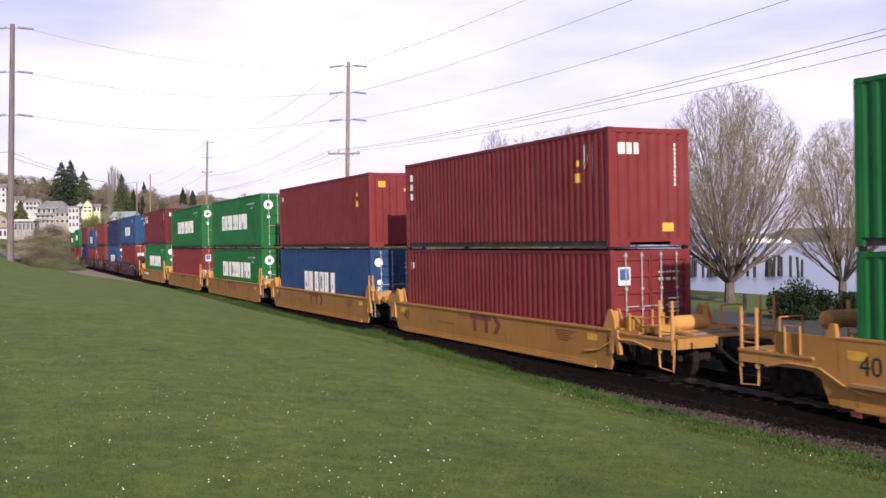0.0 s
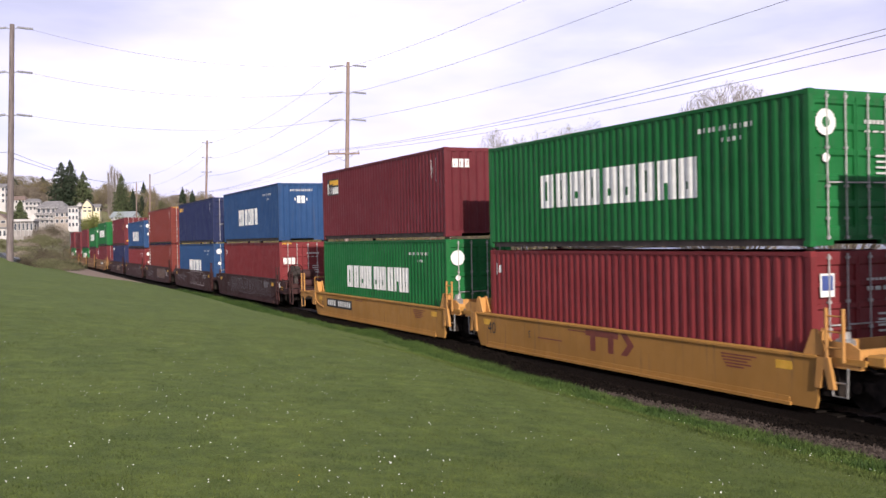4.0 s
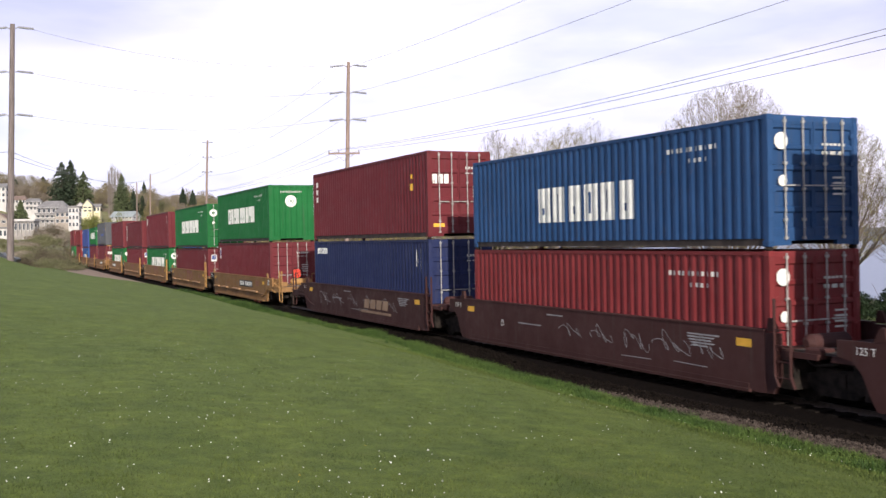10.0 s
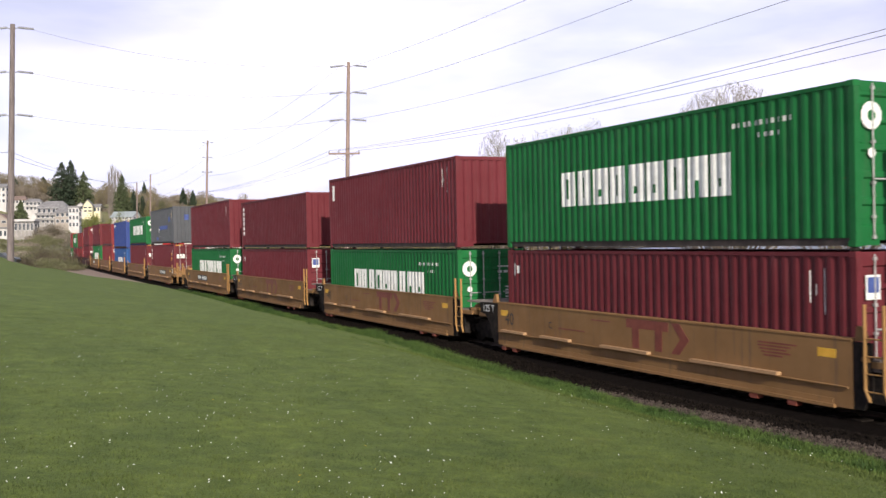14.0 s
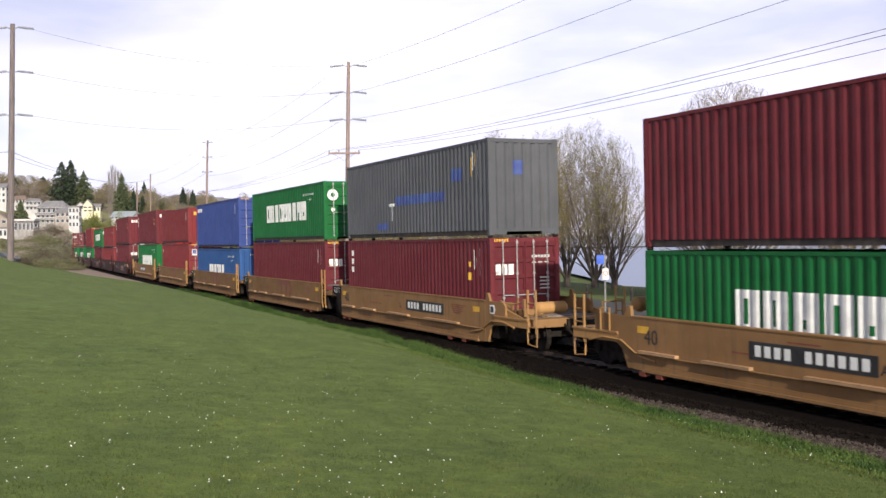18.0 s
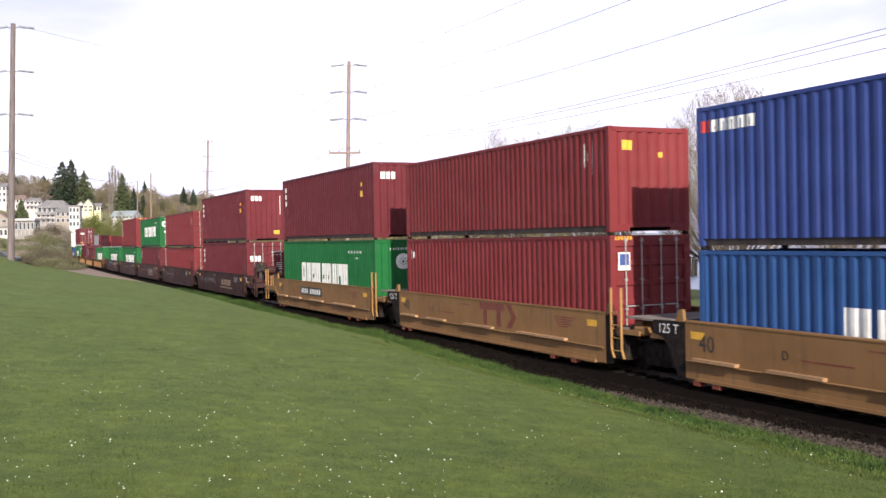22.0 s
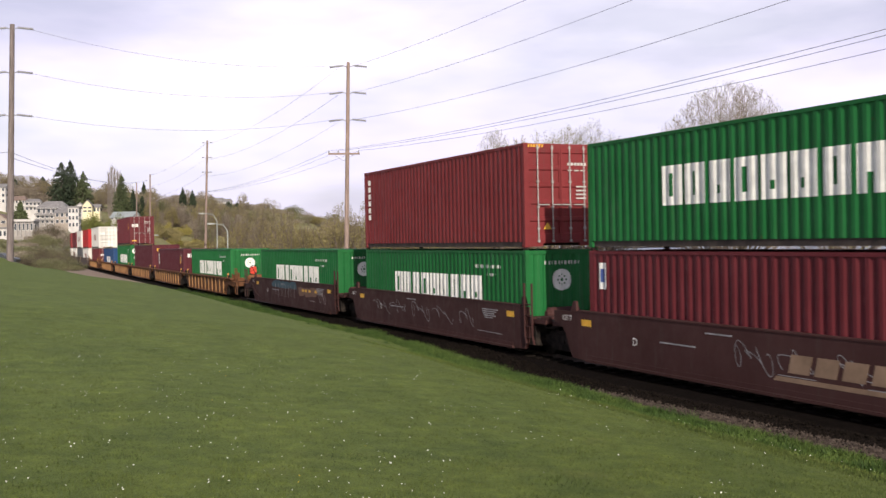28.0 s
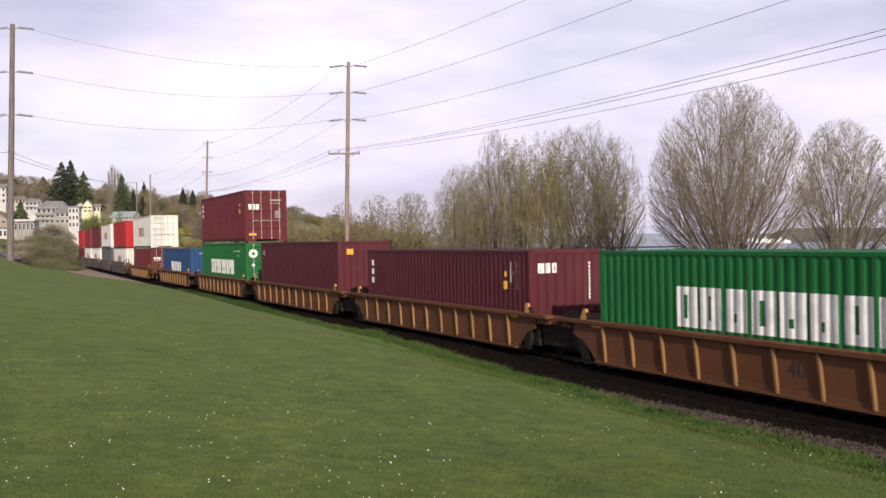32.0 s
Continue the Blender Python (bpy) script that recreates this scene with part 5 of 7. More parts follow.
    if style in ("yellow", "fish"):
        if not (style == "fish" and last):
            lettering("40", 0.50, side_text(-5.95, 0.78 - low), M_MARK_K, c)
        if letter in ("A", "B"):
            at = -2.6 if letter == "A" else -5.1 if style == "fish" else 0.45
            o = new("number_plate", PLATE)
            o.parent, o.matrix_basis = c, pose(at, 0, 0.78 - low)
            for k in range(11):
                if k != 4:
                    q = new("number_bar", BAR)
                    q.parent, q.matrix_basis = o, pose(0.16 + k * 0.256, 0, 0.01)
            lettering(letter, 0.26, side_text(at - 0.62 if letter == "B" else at + 3.1, 0.82 - low), M_MARK_K, c)
        else:
            o = new("logo_shape", LOGO_BARS)
            o.parent = c
            o.matrix_basis = pose(-0.15, 0, 0.66) @ Matrix.Diagonal((1.12, 1, 1.28, 1)) if style == "yellow" else pose(-0.8, 0, 0.76 - low)
            if letter:
                lettering(letter, 0.26, side_text(-3.6, 0.84 - low), M_MARK_K, c)
        if style == "yellow" and not last:
            lettering("125 T", 0.30, side_text(-7.32, 1.08, -1.4985), M_MARK_L, c)
    elif style == "ribbed":
        lettering("40", 0.46, side_text(0.25, 0.56, -1.505), M_MARK_K, c)
    elif style == "brown":
        lettering("125 T", 0.19, side_text(-7.1, 1.12, -1.4985), M_MARK_L, c)
        lettering("D", 0.26, side_text(-4.1, 0.72), M_MARK_L, c)
        if letter == "W":
            bubbles(c, -3.6, 5.4, seed)
        elif letter == "M":
            block_letters(c, -0.45, (1.35, 1.35, 2.0), BLOCKS, 0.435, 1.33, M_SPRAY, 0.024)
            scrawl(c, -5.6, -2.6, seed, M_SCRAWL, 4)
        elif seed == 8:
            bubbles(c, -5.4, -2.6, seed, 5)
            for cx, cz, rx, rz in ((0.6, 0.86, 0.55, 0.36), (1.75, 0.84, 0.6, 0.38), (2.9, 0.86, 0.55, 0.36), (3.75, 0.88, 0.5, 0.42)):
                spray_patch(c, cx, cz, rx, rz, M_OLDLOGO)
            bubbles(c, 0.0, 4.3, seed + 1, 4)
            for zz in (0.98, 0.92, 0.86, 0.80, 0.74, 0.68):
                shared("stencil_line", STENCIL, M_SPRAY, c, pose(4.75, 0, zz) @ Matrix.Diagonal((0.85 + 0.2 * (zz < 0.8), 1, 1, 1)))
        elif seed == 25:
            for cx, rx in ((-2.2, 0.95), (-0.7, 0.9), (0.5, 0.6)):
                spray_patch(c, cx, 1.16, rx, 0.17, M_TEAL)
            for cx, cz in ((1.9, 0.95), (2.9, 0.92), (3.7, 0.98)):
                spray_patch(c, cx, cz, 0.55, 0.20, M_OLDLOGO)
            for cx in (2.1, 2.55, 3.1, 4.0):
                spray_patch(c, cx, 1.0, 0.16, 0.06, M_MARK_Y, 0.0009)
            rng = random.Random(25)
            for k in range(8):
                xx = -2.5 + k * 0.45 + rng.uniform(-0.1, 0.1)
                stroke(c, [(xx, 1.2), (xx + 0.05, 0.95), (xx - 0.04, 0.75), (xx + 0.02, rng.uniform(0.5, 0.65))], M_SPRAY, 0.012, 0.0012)
            scrawl(c, 4.4, 5.3, seed, M_SPRAY, 1)
        else:
            scrawl(c, *random.Random(seed).choice(((-5.5, -1), (-1, 5.5), (-5, 4))), seed, M_SCRAWL)
        if seed in (10, 21, 23):
            o = new("logo_shape", SLANT_BARS)
            o.parent, o.matrix_basis = c, pose(0.7, 0, 0.46) @ Matrix.Diagonal((1.5, 1, 1.25, 1))
    for xx in (-6.2, 5.6):
        shared("reflector", REFLECTOR, M_MARK_Y, c, pose(xx, 0, 0.16 - low))
    for xx, zz, ln in ((4.1, 0.98, 1.0), (4.1, 0.92, 0.85), (4.15, 0.86, 0.7), (4.2, 0.80, 0.75), (4.25, 0.74, 0.5), (-3.1, 0.70, 1.2), (-1.6, 1.02, 0.8)):
        shared("stencil_line", STENCIL, M_SCRAWL if style == "brown" else M_MARK_R, c, pose(xx, 0, zz + 0.16 - low) @ Matrix.Diagonal((ln, 1, 1, 1)))
    return c


# ---- the train: wells from front to back ----
def box_words(p, extra):
    return PAINT_WORDS[p] + " corrugated steel shipping container " + extra


G9 = ["side_nine", "side_code"]
# place of the well at 0 s, style, first, last, letter, brake, lower box, upper box; a box: paint, height, doors lead, marks
TRAIN = [
    (19.75, "deep", 0, 1, "A", 0, ("green", STD, 0, G9), ("green", HC, 0, G9)),
    (-0.1, "fish", 1, 0, "", 0, ("red", STD, 1, ["side_small", "door_square", "door_square_core", "door_text", "door_triangle"]), ("red", HC, 0, ["side_vertical", "side_yellow", "side_streaks", "end_three", "end_label"])),
    (-16.2, "fish", 0, 0, "C", 0, ("blue", STD, 1, ["side_six", "door_oval", "door_text"]), ("red", HC, 0, ["side_small", "side_yellow", "end_yellow"])),
    (-32.35, "fish", 0, 0, "D", 0, ("green", STD, 1, G9 + ["door_disc", "door_disc_core"]), ("green", HC, 1, G9 + ["door_disc", "door_disc_core", "door_text"])),
    (-48.3, "fish", 0, 0, "E", 0, ("red", STD, 1, ["side_small", "door_square", "door_square_core", "door_text"]), ("green", HC, 1, G9 + ["door_disc", "door_disc_core", "door_text"])),
    (-63.8, "fish", 0, 1, "B", 0, ("green", HC, 1, G9 + ["door_disc"]), ("maroon", HC, 0, ["side_logo_panel", "side_logo_yellow", "side_logo_white", "side_streaks", "end_three"])),
    (-83.42, "brown", 1, 0, "W", 0, ("red", HC, 1, ["side_small", "door_three", "door_text", "door_yellow", "hazard"]), ("blue", HC, 0, ["side_six", "side_code", "end_code", "end_split"])),
    (-99.2, "brown", 0, 0, "M", 0, ("blue", HC, 1, ["side_six", "side_code", "door_oval", "door_text"]), ("navy", HC, 1, ["side_word_yellow", "side_streaks", "door_text"])),
    (-115.3, "brown", 0, 0, "", 0, ("rust", HC, 1, ["side_vertical_six", "side_streaks", "door_text"]), ("rust", HC, 1, ["side_vertical_six", "side_streaks", "door_text", "door_triangle", "hazard"])),
    (-130.9, "brown", 0, 0, "", 0, ("red", STD, 1, ["side_code", "door_oval", "door_text"]), ("blue", STD, 1, ["side_six", "side_code", "door_oval", "door_text"])),
    (-146.7, "brown", 0, 1, "", 0, ("navy", HC, 1, ["side_word_small", "side_streaks", "door_text"]), ("maroon", HC, 1, ["side_vertical", "side_yellow", "door_three", "door_yellow", "door_text"])),
    (-166.8, "yellow", 1, 0, "B", 1, ("maroon", HC, 1, ["side_square", "side_square_core", "door_text"]), ("green", HC, 0, G9 + ["end_disc", "end_disc_core", "end_code"])),
    (-182.73, "yellow", 0, 0, "C", 0, ("maroon", STD, 1, ["side_small", "door_square", "door_square_core", "door_text", "door_triangle", "side_streaks"]), ("green", HC, 1, G9 + ["door_disc", "door_disc_core", "door_text"])),
    (-198.5, "yellow", 0, 0, "D", 0, ("green", STD, 1, G9 + ["door_disc", "door_disc_core", "door_text"]), ("maroon", HC, 0, ["side_square", "side_streaks"])),
    (-214.27, "yellow", 0, 0, "E", 0, ("maroon", STD, 1, ["side_small", "door_square", "door_square_core"]), ("maroon", STD, 0, ["side_vertical_six"])),
    (-229.8, "yellow", 0, 1, "A", 0, ("green", STD, 1, G9 + ["door_disc", "door_disc_core"]), ("maroon", HC, 0, ["side_streaks"])),
    (-249.87, "yellow", 1, 0, "B", 0, ("maroon", HC, 1, ["side_vertical", "side_yellow", "side_streaks", "door_three", "door_yellow", "door_text", "hazard"]), ("grey", HC, 0, ["side_blue_band", "side_white_t", "side_yellow_strips", "side_streaks", "end_blue"])),
    (-265.4, "yellow", 0, 0, "C", 0, ("maroon", HC, 1, ["door_text", "door_three", "hazard", "side_streaks"]), ("green", STD, 1, G9 + ["door_disc", "door_disc_core", "door_text"])),
    (-281.1, "yellow", 0, 0, "D", 0, ("azure", STD, 0, ["side_six", "side_code", "end_split", "end_code"]), ("royal", HC, 1, ["side_word_small", "side_word_red", "side_streaks", "door_text", "hazard"])),
    (-296.8, "yellow", 0, 0, "E", 0, ("red", HC, 1, ["side_small", "door_square", "door_square_core", "door_yellow", "hazard", "door_triangle"]), ("red", STD, 0, ["end_yellow", "side_streaks"])),
    (-312.4, "yellow", 0, 1, "A", 0, ("green", HC, 0, G9 + ["end_disc", "end_disc_core", "end_code"]), ("maroon", HC, 0, ["side_vertical", "side_yellow", "end_three", "end_label"])),
    (-332.55, "brown", 1, 0, "", 0, ("maroon", HC, 1, ["side_vertical", "door_three", "door_text"]), ("maroon", HC, 0, ["side_vertical", "side_yellow", "end_three", "end_label"])),
    (-348.2, "brown", 0, 0, "", 0, ("red", STD, 1, ["door_yellow", "door_text"]), ("red", STD, 1, ["side_streaks"])),
    (-363.86, "brown", 0, 0, "", 0, ("maroon", STD, 1, ["side_square", "side_square_core", "door_text", "side_streaks"]), ("green", STD, 1, G9 + ["door_disc", "door_disc_core", "door_text"])),
    (-379.5, "brown", 0, 0, "", 0, ("green", STD, 0, G9 + ["end_disc", "end_disc_core", "end_code"]), ("red", HC, 1, ["side_vertical_six", "door_text", "door_triangle", "hazard"])),
    (-395.3, "brown", 0, 1, "", 0, ("green", STD, 0, G9 + ["end_disc", "end_disc_core", "end_code"]), None),
    (-415.0, "ribbed", 1, 0, "", 1, ("green", STD, 0, G9 + ["end_disc", "end_disc_core", "end_code"]), None),
    (-430.9, "ribbed", 0, 0, "", 0, ("wine", STD, 0, ["side_vertical", "side_streaks", "side_yellow", "end_three"]), None),
    (-446.9, "ribbed", 0, 0, "", 0, ("wine", HC, 0, ["side_small", "end_yellow"]), None),
    (-462.7, "ribbed", 0, 0, "", 0, ("green", HC, 1, G9 + ["door_disc", "door_disc_core"]), ("maroon", HC, 1, ["side_vertical", "side_yellow", "door_three", "door_yellow", "door_text"])),
    (-479.6, "ribbed", 0, 1, "", 0, ("blue", STD, 0, ["side_six", "end_code"]), None),
    (-499.2, "ribbed", 1, 1, "", 0, ("maroon", STD, 1, ["side_small", "door_three", "door_text"]), ("white", HC, 1, ["side_four", "door_three"])),
    (-518.6, "grey", 1, 0, "", 0, ("white", STD, 1, ["side_four"]), ("bright", HC, 0, ["side_vertical"])),
    (-534.4, "grey", 0, 0, "", 0, ("grey", STD, 1, []), ("white", HC, 1, ["side_four"])),
    (-550.2, "grey", 0, 0, "", 0, ("white", STD, 1, ["side_four"]), ("maroon", HC, 0, [])),
    (-566.0, "grey", 0, 0, "", 0, ("white", STD, 1, ["side_four"]), ("red", HC, 0, [])),
    (-581.8, "grey", 0, 1, "", 0, ("maroon", STD, 1, []), ("bright", HC, 0, [])),
]
CAR_WORDS = {"deep": "dirty yellow double-stack well car with deep ends", "yellow": "tan steel double-stack well car with black ends", "fish": "dirty yellow double-stack well car on the track", "brown": "dark brown well car with sprayed scrawls", "ribbed": "rusty yellow well car with ribbed sides",
             "grey": "grey-brown well car far down the track"}
FLOOR = 0.30
MOVERS = []
for i_, (s0_, style_, f_, l_, letter_, brake_, lower_, upper_) in enumerate(TRAIN):
    MOVERS.append((well_car(style_, f_, l_, CAR_WORDS[style_], i_, letter_, brake_), s0_, 0.0))
    z_ = FLOOR
    for b_, how_ in ((lower_, "in a well car"), (upper_, "stacked on another")):
        if b_:
            p_, h_, dl_, mk_ = b_
            MOVERS.append((container(p_, h_, dl_, mk_, box_words(p_, how_), stacked=b_ is upper_), s0_, z_))
            z_ += h_ + 0.08

RUN = [(0, 0.0), (3, 41.1), (6, 81.45), (9, 122.42), (13, 176.69), (14, 190.01), (19, 256.92), (21, 283.45), (23, 309.91), (28, 375.33), (31, 414.0), (32, 426.9)]


SETBACK = 0.66


def motions():
    """The train rolls past at about thirteen metres a second."""
    for ob, s0, z in MOVERS:
        rows = []
        for t, run in RUN:
            s = s0 - SETBACK - CL / 2 + run
            p = track(s, 0, -0.03)
            rows.append((t, Matrix.Translation(p) @ pose(0, 0, 0, 0, 0, heading(s)) @ pose(0, 0, 0, CANT) @ pose(0, 0, z)))
        walk(ob, rows)
    drive = []
    for t in range(0, 33, 2):
        s = -14.4 + 13.3 * (t - 31.1)
        drive.append((t, Matrix.Translation(track(s, -15.6, -0.49)) @ pose(0, 0, 0, 0, 0, heading(s))))
    walk(van, drive)


# ---- hill, far shore, sea things ----
RING, RING_R = Vector((213.99, 286.94, 0)), 300.0


def outside(x, y):
    return math.hypot(x - RING.x, y - RING.y) - RING_R


HILL_STEPS = ((-50, -2.3), (4.5, -0.6), (6, 0), (13, 5.5), (30, 10.5), (60, 19.5), (90, 24), (160, 26), (400, 28))


def hill_z(x, y):
    e = outside(x, y)
    z = HILL_STEPS[-1][1]
    for (a, za), (b, zb) in zip(HILL_STEPS, HILL_STEPS[1:]):
        if e <= b:
            z = za + (zb - za) * max(0, (e - a) / (b - a))
            break
    k = 1 - 0.75 * smooth01((x / y + 0.2) / 0.2)
    k *= smooth01((y - 150) / 90) * (1 - 0.42 * smooth01((-0.395 - x / y) / 0.03) * (1 - smooth01((y - 250) / 40)))
    if z > 0:
        z = z * k + 1.2 * smooth01(z / 4) * (noise.noise((x * 0.02, y * 0.02, 5)) + 0.5 * noise.noise((x * 0.06, y * 0.06, 9)))
    return z


# lightened: the haze over the slope is painted into the scrub colour
M_SCRUB = two_tone("hillside_scrub", (0.16, 0.165, 0.075), (0.27, 0.24, 0.13), 0.12, 0.95, bump=0.6, dist=0.5, fine=0.3)
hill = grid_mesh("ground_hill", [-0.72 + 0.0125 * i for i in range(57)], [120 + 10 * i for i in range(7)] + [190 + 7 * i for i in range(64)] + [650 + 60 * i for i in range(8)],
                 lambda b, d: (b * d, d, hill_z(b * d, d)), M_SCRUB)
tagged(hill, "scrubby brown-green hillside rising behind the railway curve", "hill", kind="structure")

# distance haze over the far woods is put into this pale blue colour
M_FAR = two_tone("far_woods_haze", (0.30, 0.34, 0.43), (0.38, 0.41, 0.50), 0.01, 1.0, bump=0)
M_NEARER = two_tone("far_woods", (0.11, 0.13, 0.15), (0.17, 0.18, 0.2), 0.02, 1.0, bump=0)


def ridge(name, y, x0, x1, top, seed, mat, depth=160.0):
    n = 70

    def f(i, k):
        x = x0 + (x1 - x0) * i / n
        ends = smooth01(i / 8) * smooth01((n - i) / 8)
        z = (top + 6 * noise.noise((x * 0.004, seed, 0)) + 3 * noise.noise((x * 0.03, seed, 4))) * ends
        return (x, y + depth * k * 0.5, (-2.2, z * 0.75 - 1, z)[k])
    return tagged(grid_mesh(name, list(range(n + 1)), [0, 1, 2], f, mat), "hazy blue wooded shore across the water", "far shore", kind="structure")


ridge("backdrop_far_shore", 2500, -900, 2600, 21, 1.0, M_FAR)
ridge("backdrop_headland", 1700, 560, 1500, 25, 7.0, M_NEARER)

M_SHIP = two_tone("ship_white", (0.75, 0.75, 0.75), (0.85, 0.85, 0.85), 0.3, 0.5, bump=0)
ship = thing("ferry", "white car ferry crossing the water far off", "ship", m=pose(486, 1480, -1.9))
bm = bmesh.new()
prism(bm, [(-37, 0.6), (-33, -1), (33, -1), (37, 0.6), (35, 4.0), (-35, 4.0)], -7, 7)
part("hull", bm, M_SHIP, ship)
bm = bmesh.new()
box(bm, -30, 30, -6, 6, 4, 6.6)
part("deckhouse", bm, M_SHIP, ship)
for x in (-24, 20):
    bm = bmesh.new()
    box(bm, x, x + 5, -4, 4, 6.6, 8.6)
    part("bridge", bm, M_SHIP, ship)
bm = bmesh.new()
tube(bm, [(0, 0, 6.6), (0, 0, 10)], [1.4, 1.1], 10)
part("funnel", bm, M_SHIP, ship)

M_PILE = two_tone("old_piling", (0.018, 0.015, 0.014), (0.05, 0.043, 0.04), 3, 0.95)
rng = random.Random(4)
pile_me = []
for v in range(4):
    bm = bmesh.new()
    tube(bm, [(0, 0, -0.6), (0.03 * v - 0.04, 0.02, 1.3), (0.05 * v - 0.07, 0.0, 2.3 + 0.18 * v)], [0.2, 0.18, 0.16 + 0.01 * v], 7)
    pile_me.append(mesh_of("piling", bm, M_PILE))
for k in range(44):
    u = k / 43
    if rng.random() < 0.12:
        continue
    x = 31.5 + 16.5 * u + rng.uniform(-0.25, 0.25)
    ob = tagged(new("piling", pile_me[rng.randrange(4)]), "dark weathered timber piling standing in the water", "piling", "old pier pilings")
    ob.matrix_basis = pose(x, 131 + rng.choice((0, 2.2, 4.5)) + rng.uniform(-0.4, 0.4), -1.9, rng.uniform(-4, 4), rng.uniform(-4, 4), rng.uniform(0, 360))

# ---- poles and wires ----
def power_pole(x, y, z, top, lean, arms, low_arm=0.0, words="", r=0.17, discs=7, wood=None):
    p = thing("utility_pole", words or "tall brown timber utility pole with grey insulators", "utility pole", "utility poles along the line", m=pose(x, y, z))
    h = top - z
    bm = bmesh.new()
    k = 10
    tube(bm, [(lean * i / k, 0, -0.6 + (h + 0.6) * i / k) for i in range(k + 1)], [r - (r * 0.35) * i / k for i in range(k + 1)], 12)
    part("shaft", bm, wood or M_WOOD, p)
    for a in arms:
        lx = lean * (a - z) / h
        for sgn in (-1, 1):
            bm = bmesh.new()
            pts, rad = [(lx, 0, a - z - 0.05), (lx + sgn * 0.33, 0, a - z + 0.08)], [0.03, 0.03]
            for i in range(discs):
                pts += [(lx + sgn * (0.38 + i * 0.13), 0, a - z + 0.08 - 0.015 * i), (lx + sgn * (0.42 + i * 0.13), 0, a - z + 0.075 - 0.015 * i)]
                rad += [0.085, 0.035]
            tube(bm, pts, rad, 8)
            part("insulator", bm, M_INSUL, p)
    if low_arm:
        lz = low_arm - z
        bm = bmesh.new()
        box(bm, -1.02, 1.02, -0.16, -0.06, lz - 0.06, lz + 0.06)
        part("crossarm", bm, M_WOOD, p)
        for sgn in (-1, 1):
            bm = bmesh.new()
            tube(bm, [(sgn * 0.65, -0.12, lz - 0.05), (0.03 * sgn, -0.12, lz - 0.45)], 0.02, 5)
            part("brace", bm, M_STEEL, p)
        for xx in (-0.98, -0.35, 0.95):
            bm = bmesh.new()
            tube(bm, [(xx, -0.11, lz + 0.06), (xx, -0.11, lz + 0.22)], [0.05, 0.035], 8)
            part("insulator", bm, M_INSUL, p)
    return p


def wire(a, b, sag, r=0.0088):
    a, b = Vector(a), Vector(b)
    bm = bmesh.new()
    n = 26
    tube(bm, [a.lerp(b, i / n) - Vector((0, 0, sag * 4 * (i / n) * (1 - i / n))) for i in range(n + 1)], r, 5)
    ob = new("overhead_wire", mesh_of("overhead_wire", bm, M_WIRE))
    return tagged(ob, "thin dark overhead wire strung between utility poles", "wire", "overhead wires")


power_pole(-24.65, 56, 2.2, 15.77, 0.32, (15.5, 13.0, 10.55), r=0.20, wood=M_GREYWOOD, words="tall weathered grey timber utility pole with insulators")
power_pole(-6.33, 64, -0.6, 14.9, 0.33, (14.6, 12.87, 11.1), 8.95)
power_pole(25.0, -4.1, -0.4, 15.2, 0.0, (14.9, 13.2, 11.4), 9.2)
power_pole(-25.9, 107, -0.6, 14.5, 0.45, (14.2, 12.6, 11.0), 0, r=0.15, discs=2)
power_pole(-41.9, 141, -0.6, 13.4, 0.1, (), 0, r=0.13)
power_pole(-48.5, 156, -0.6, 13.2, 0.1, (), 0, r=0.13)
for za, zb in ((15.5, 14.6), (13.0, 12.87), (10.55, 11.1)):
    wire((-23.4, 56, za + 0.0), (-7.1, 63.9, zb + 0.05), 0.75)
    wire((-25.2, 56, za), (-50, 50, za + 0.6), 0.8)
for za, zb in ((14.6, 14.9), (12.87, 13.2), (11.1, 11.4)):
    wire((-5.5, 64, za + 0.1), (24.4, -4.1, zb), 1.3)
    wire((-6.7, 64, za - 0.1), (-25.6, 107, za - 0.45), 0.8)
for dx, drop in ((-0.98, 0), (-0.35, 0.0), (0.95, 0.1)):
    wire((-6.3 + dx, 63.9, 9.15), (25 + dx, -4.2, 9.4 - drop), 1.1)
    wire((-6.3 + dx, 63.9, 9.15), (-25.9 + dx * 0.4, 107, 8.9), 0.5)
for za in (14.2, 12.6, 11.0):
    wire((-25.6, 107, za), (-41.9, 141, za - 1.0), 0.5)
wire((-24.5, 56, 8.5), (-48.5, 156, 13.2), 0.8, 0.014)
wire((-24.5, 56, 8.2), (-41.9, 141, 12.6), 0.9, 0.014)
wire((-24.6, 56, 8.5), (-50, 52, 8.9), 0.5, 0.014)
for z in (9.4, 8.1):
    wire((14, 95, z - 1.8), (46, 58, z + 1.6), 0.4)

# slim street lamps beyond the track
M_LAMP = two_tone("lamp_post_grey", (0.25, 0.27, 0.26), (0.35, 0.37, 0.36), 4, 0.5, 0.3)
for x, y, h, arm in ((-17.9, 82, 5.4, -1.2), (-22.9, 100, 6.85, -1.3), (-37.2, 118, 4.9, 2.6)):
    lp = thing("street_lamp", "slim grey street lamp with a curved arm", "street lamp", "street lamps by the road", m=pose(x, y, -0.6))
    bm = bmesh.new()
    tube(bm, [(0, 0, 0), (0, 0, h * 0.9), (arm * 0.3, 0, h), (arm, 0, h + 0.1)], [0.075, 0.055, 0.04, 0.035], 8)
    part("post", bm, M_LAMP, lp)
    bm = bmesh.new()
    box(bm, *sorted((arm - math.copysign(0.1, arm), arm + math.copysign(0.5, arm))), -0.12, 0.12, h + 0.03, h + 0.15)
    part("lamp_head", bm, M_LAMP, lp)

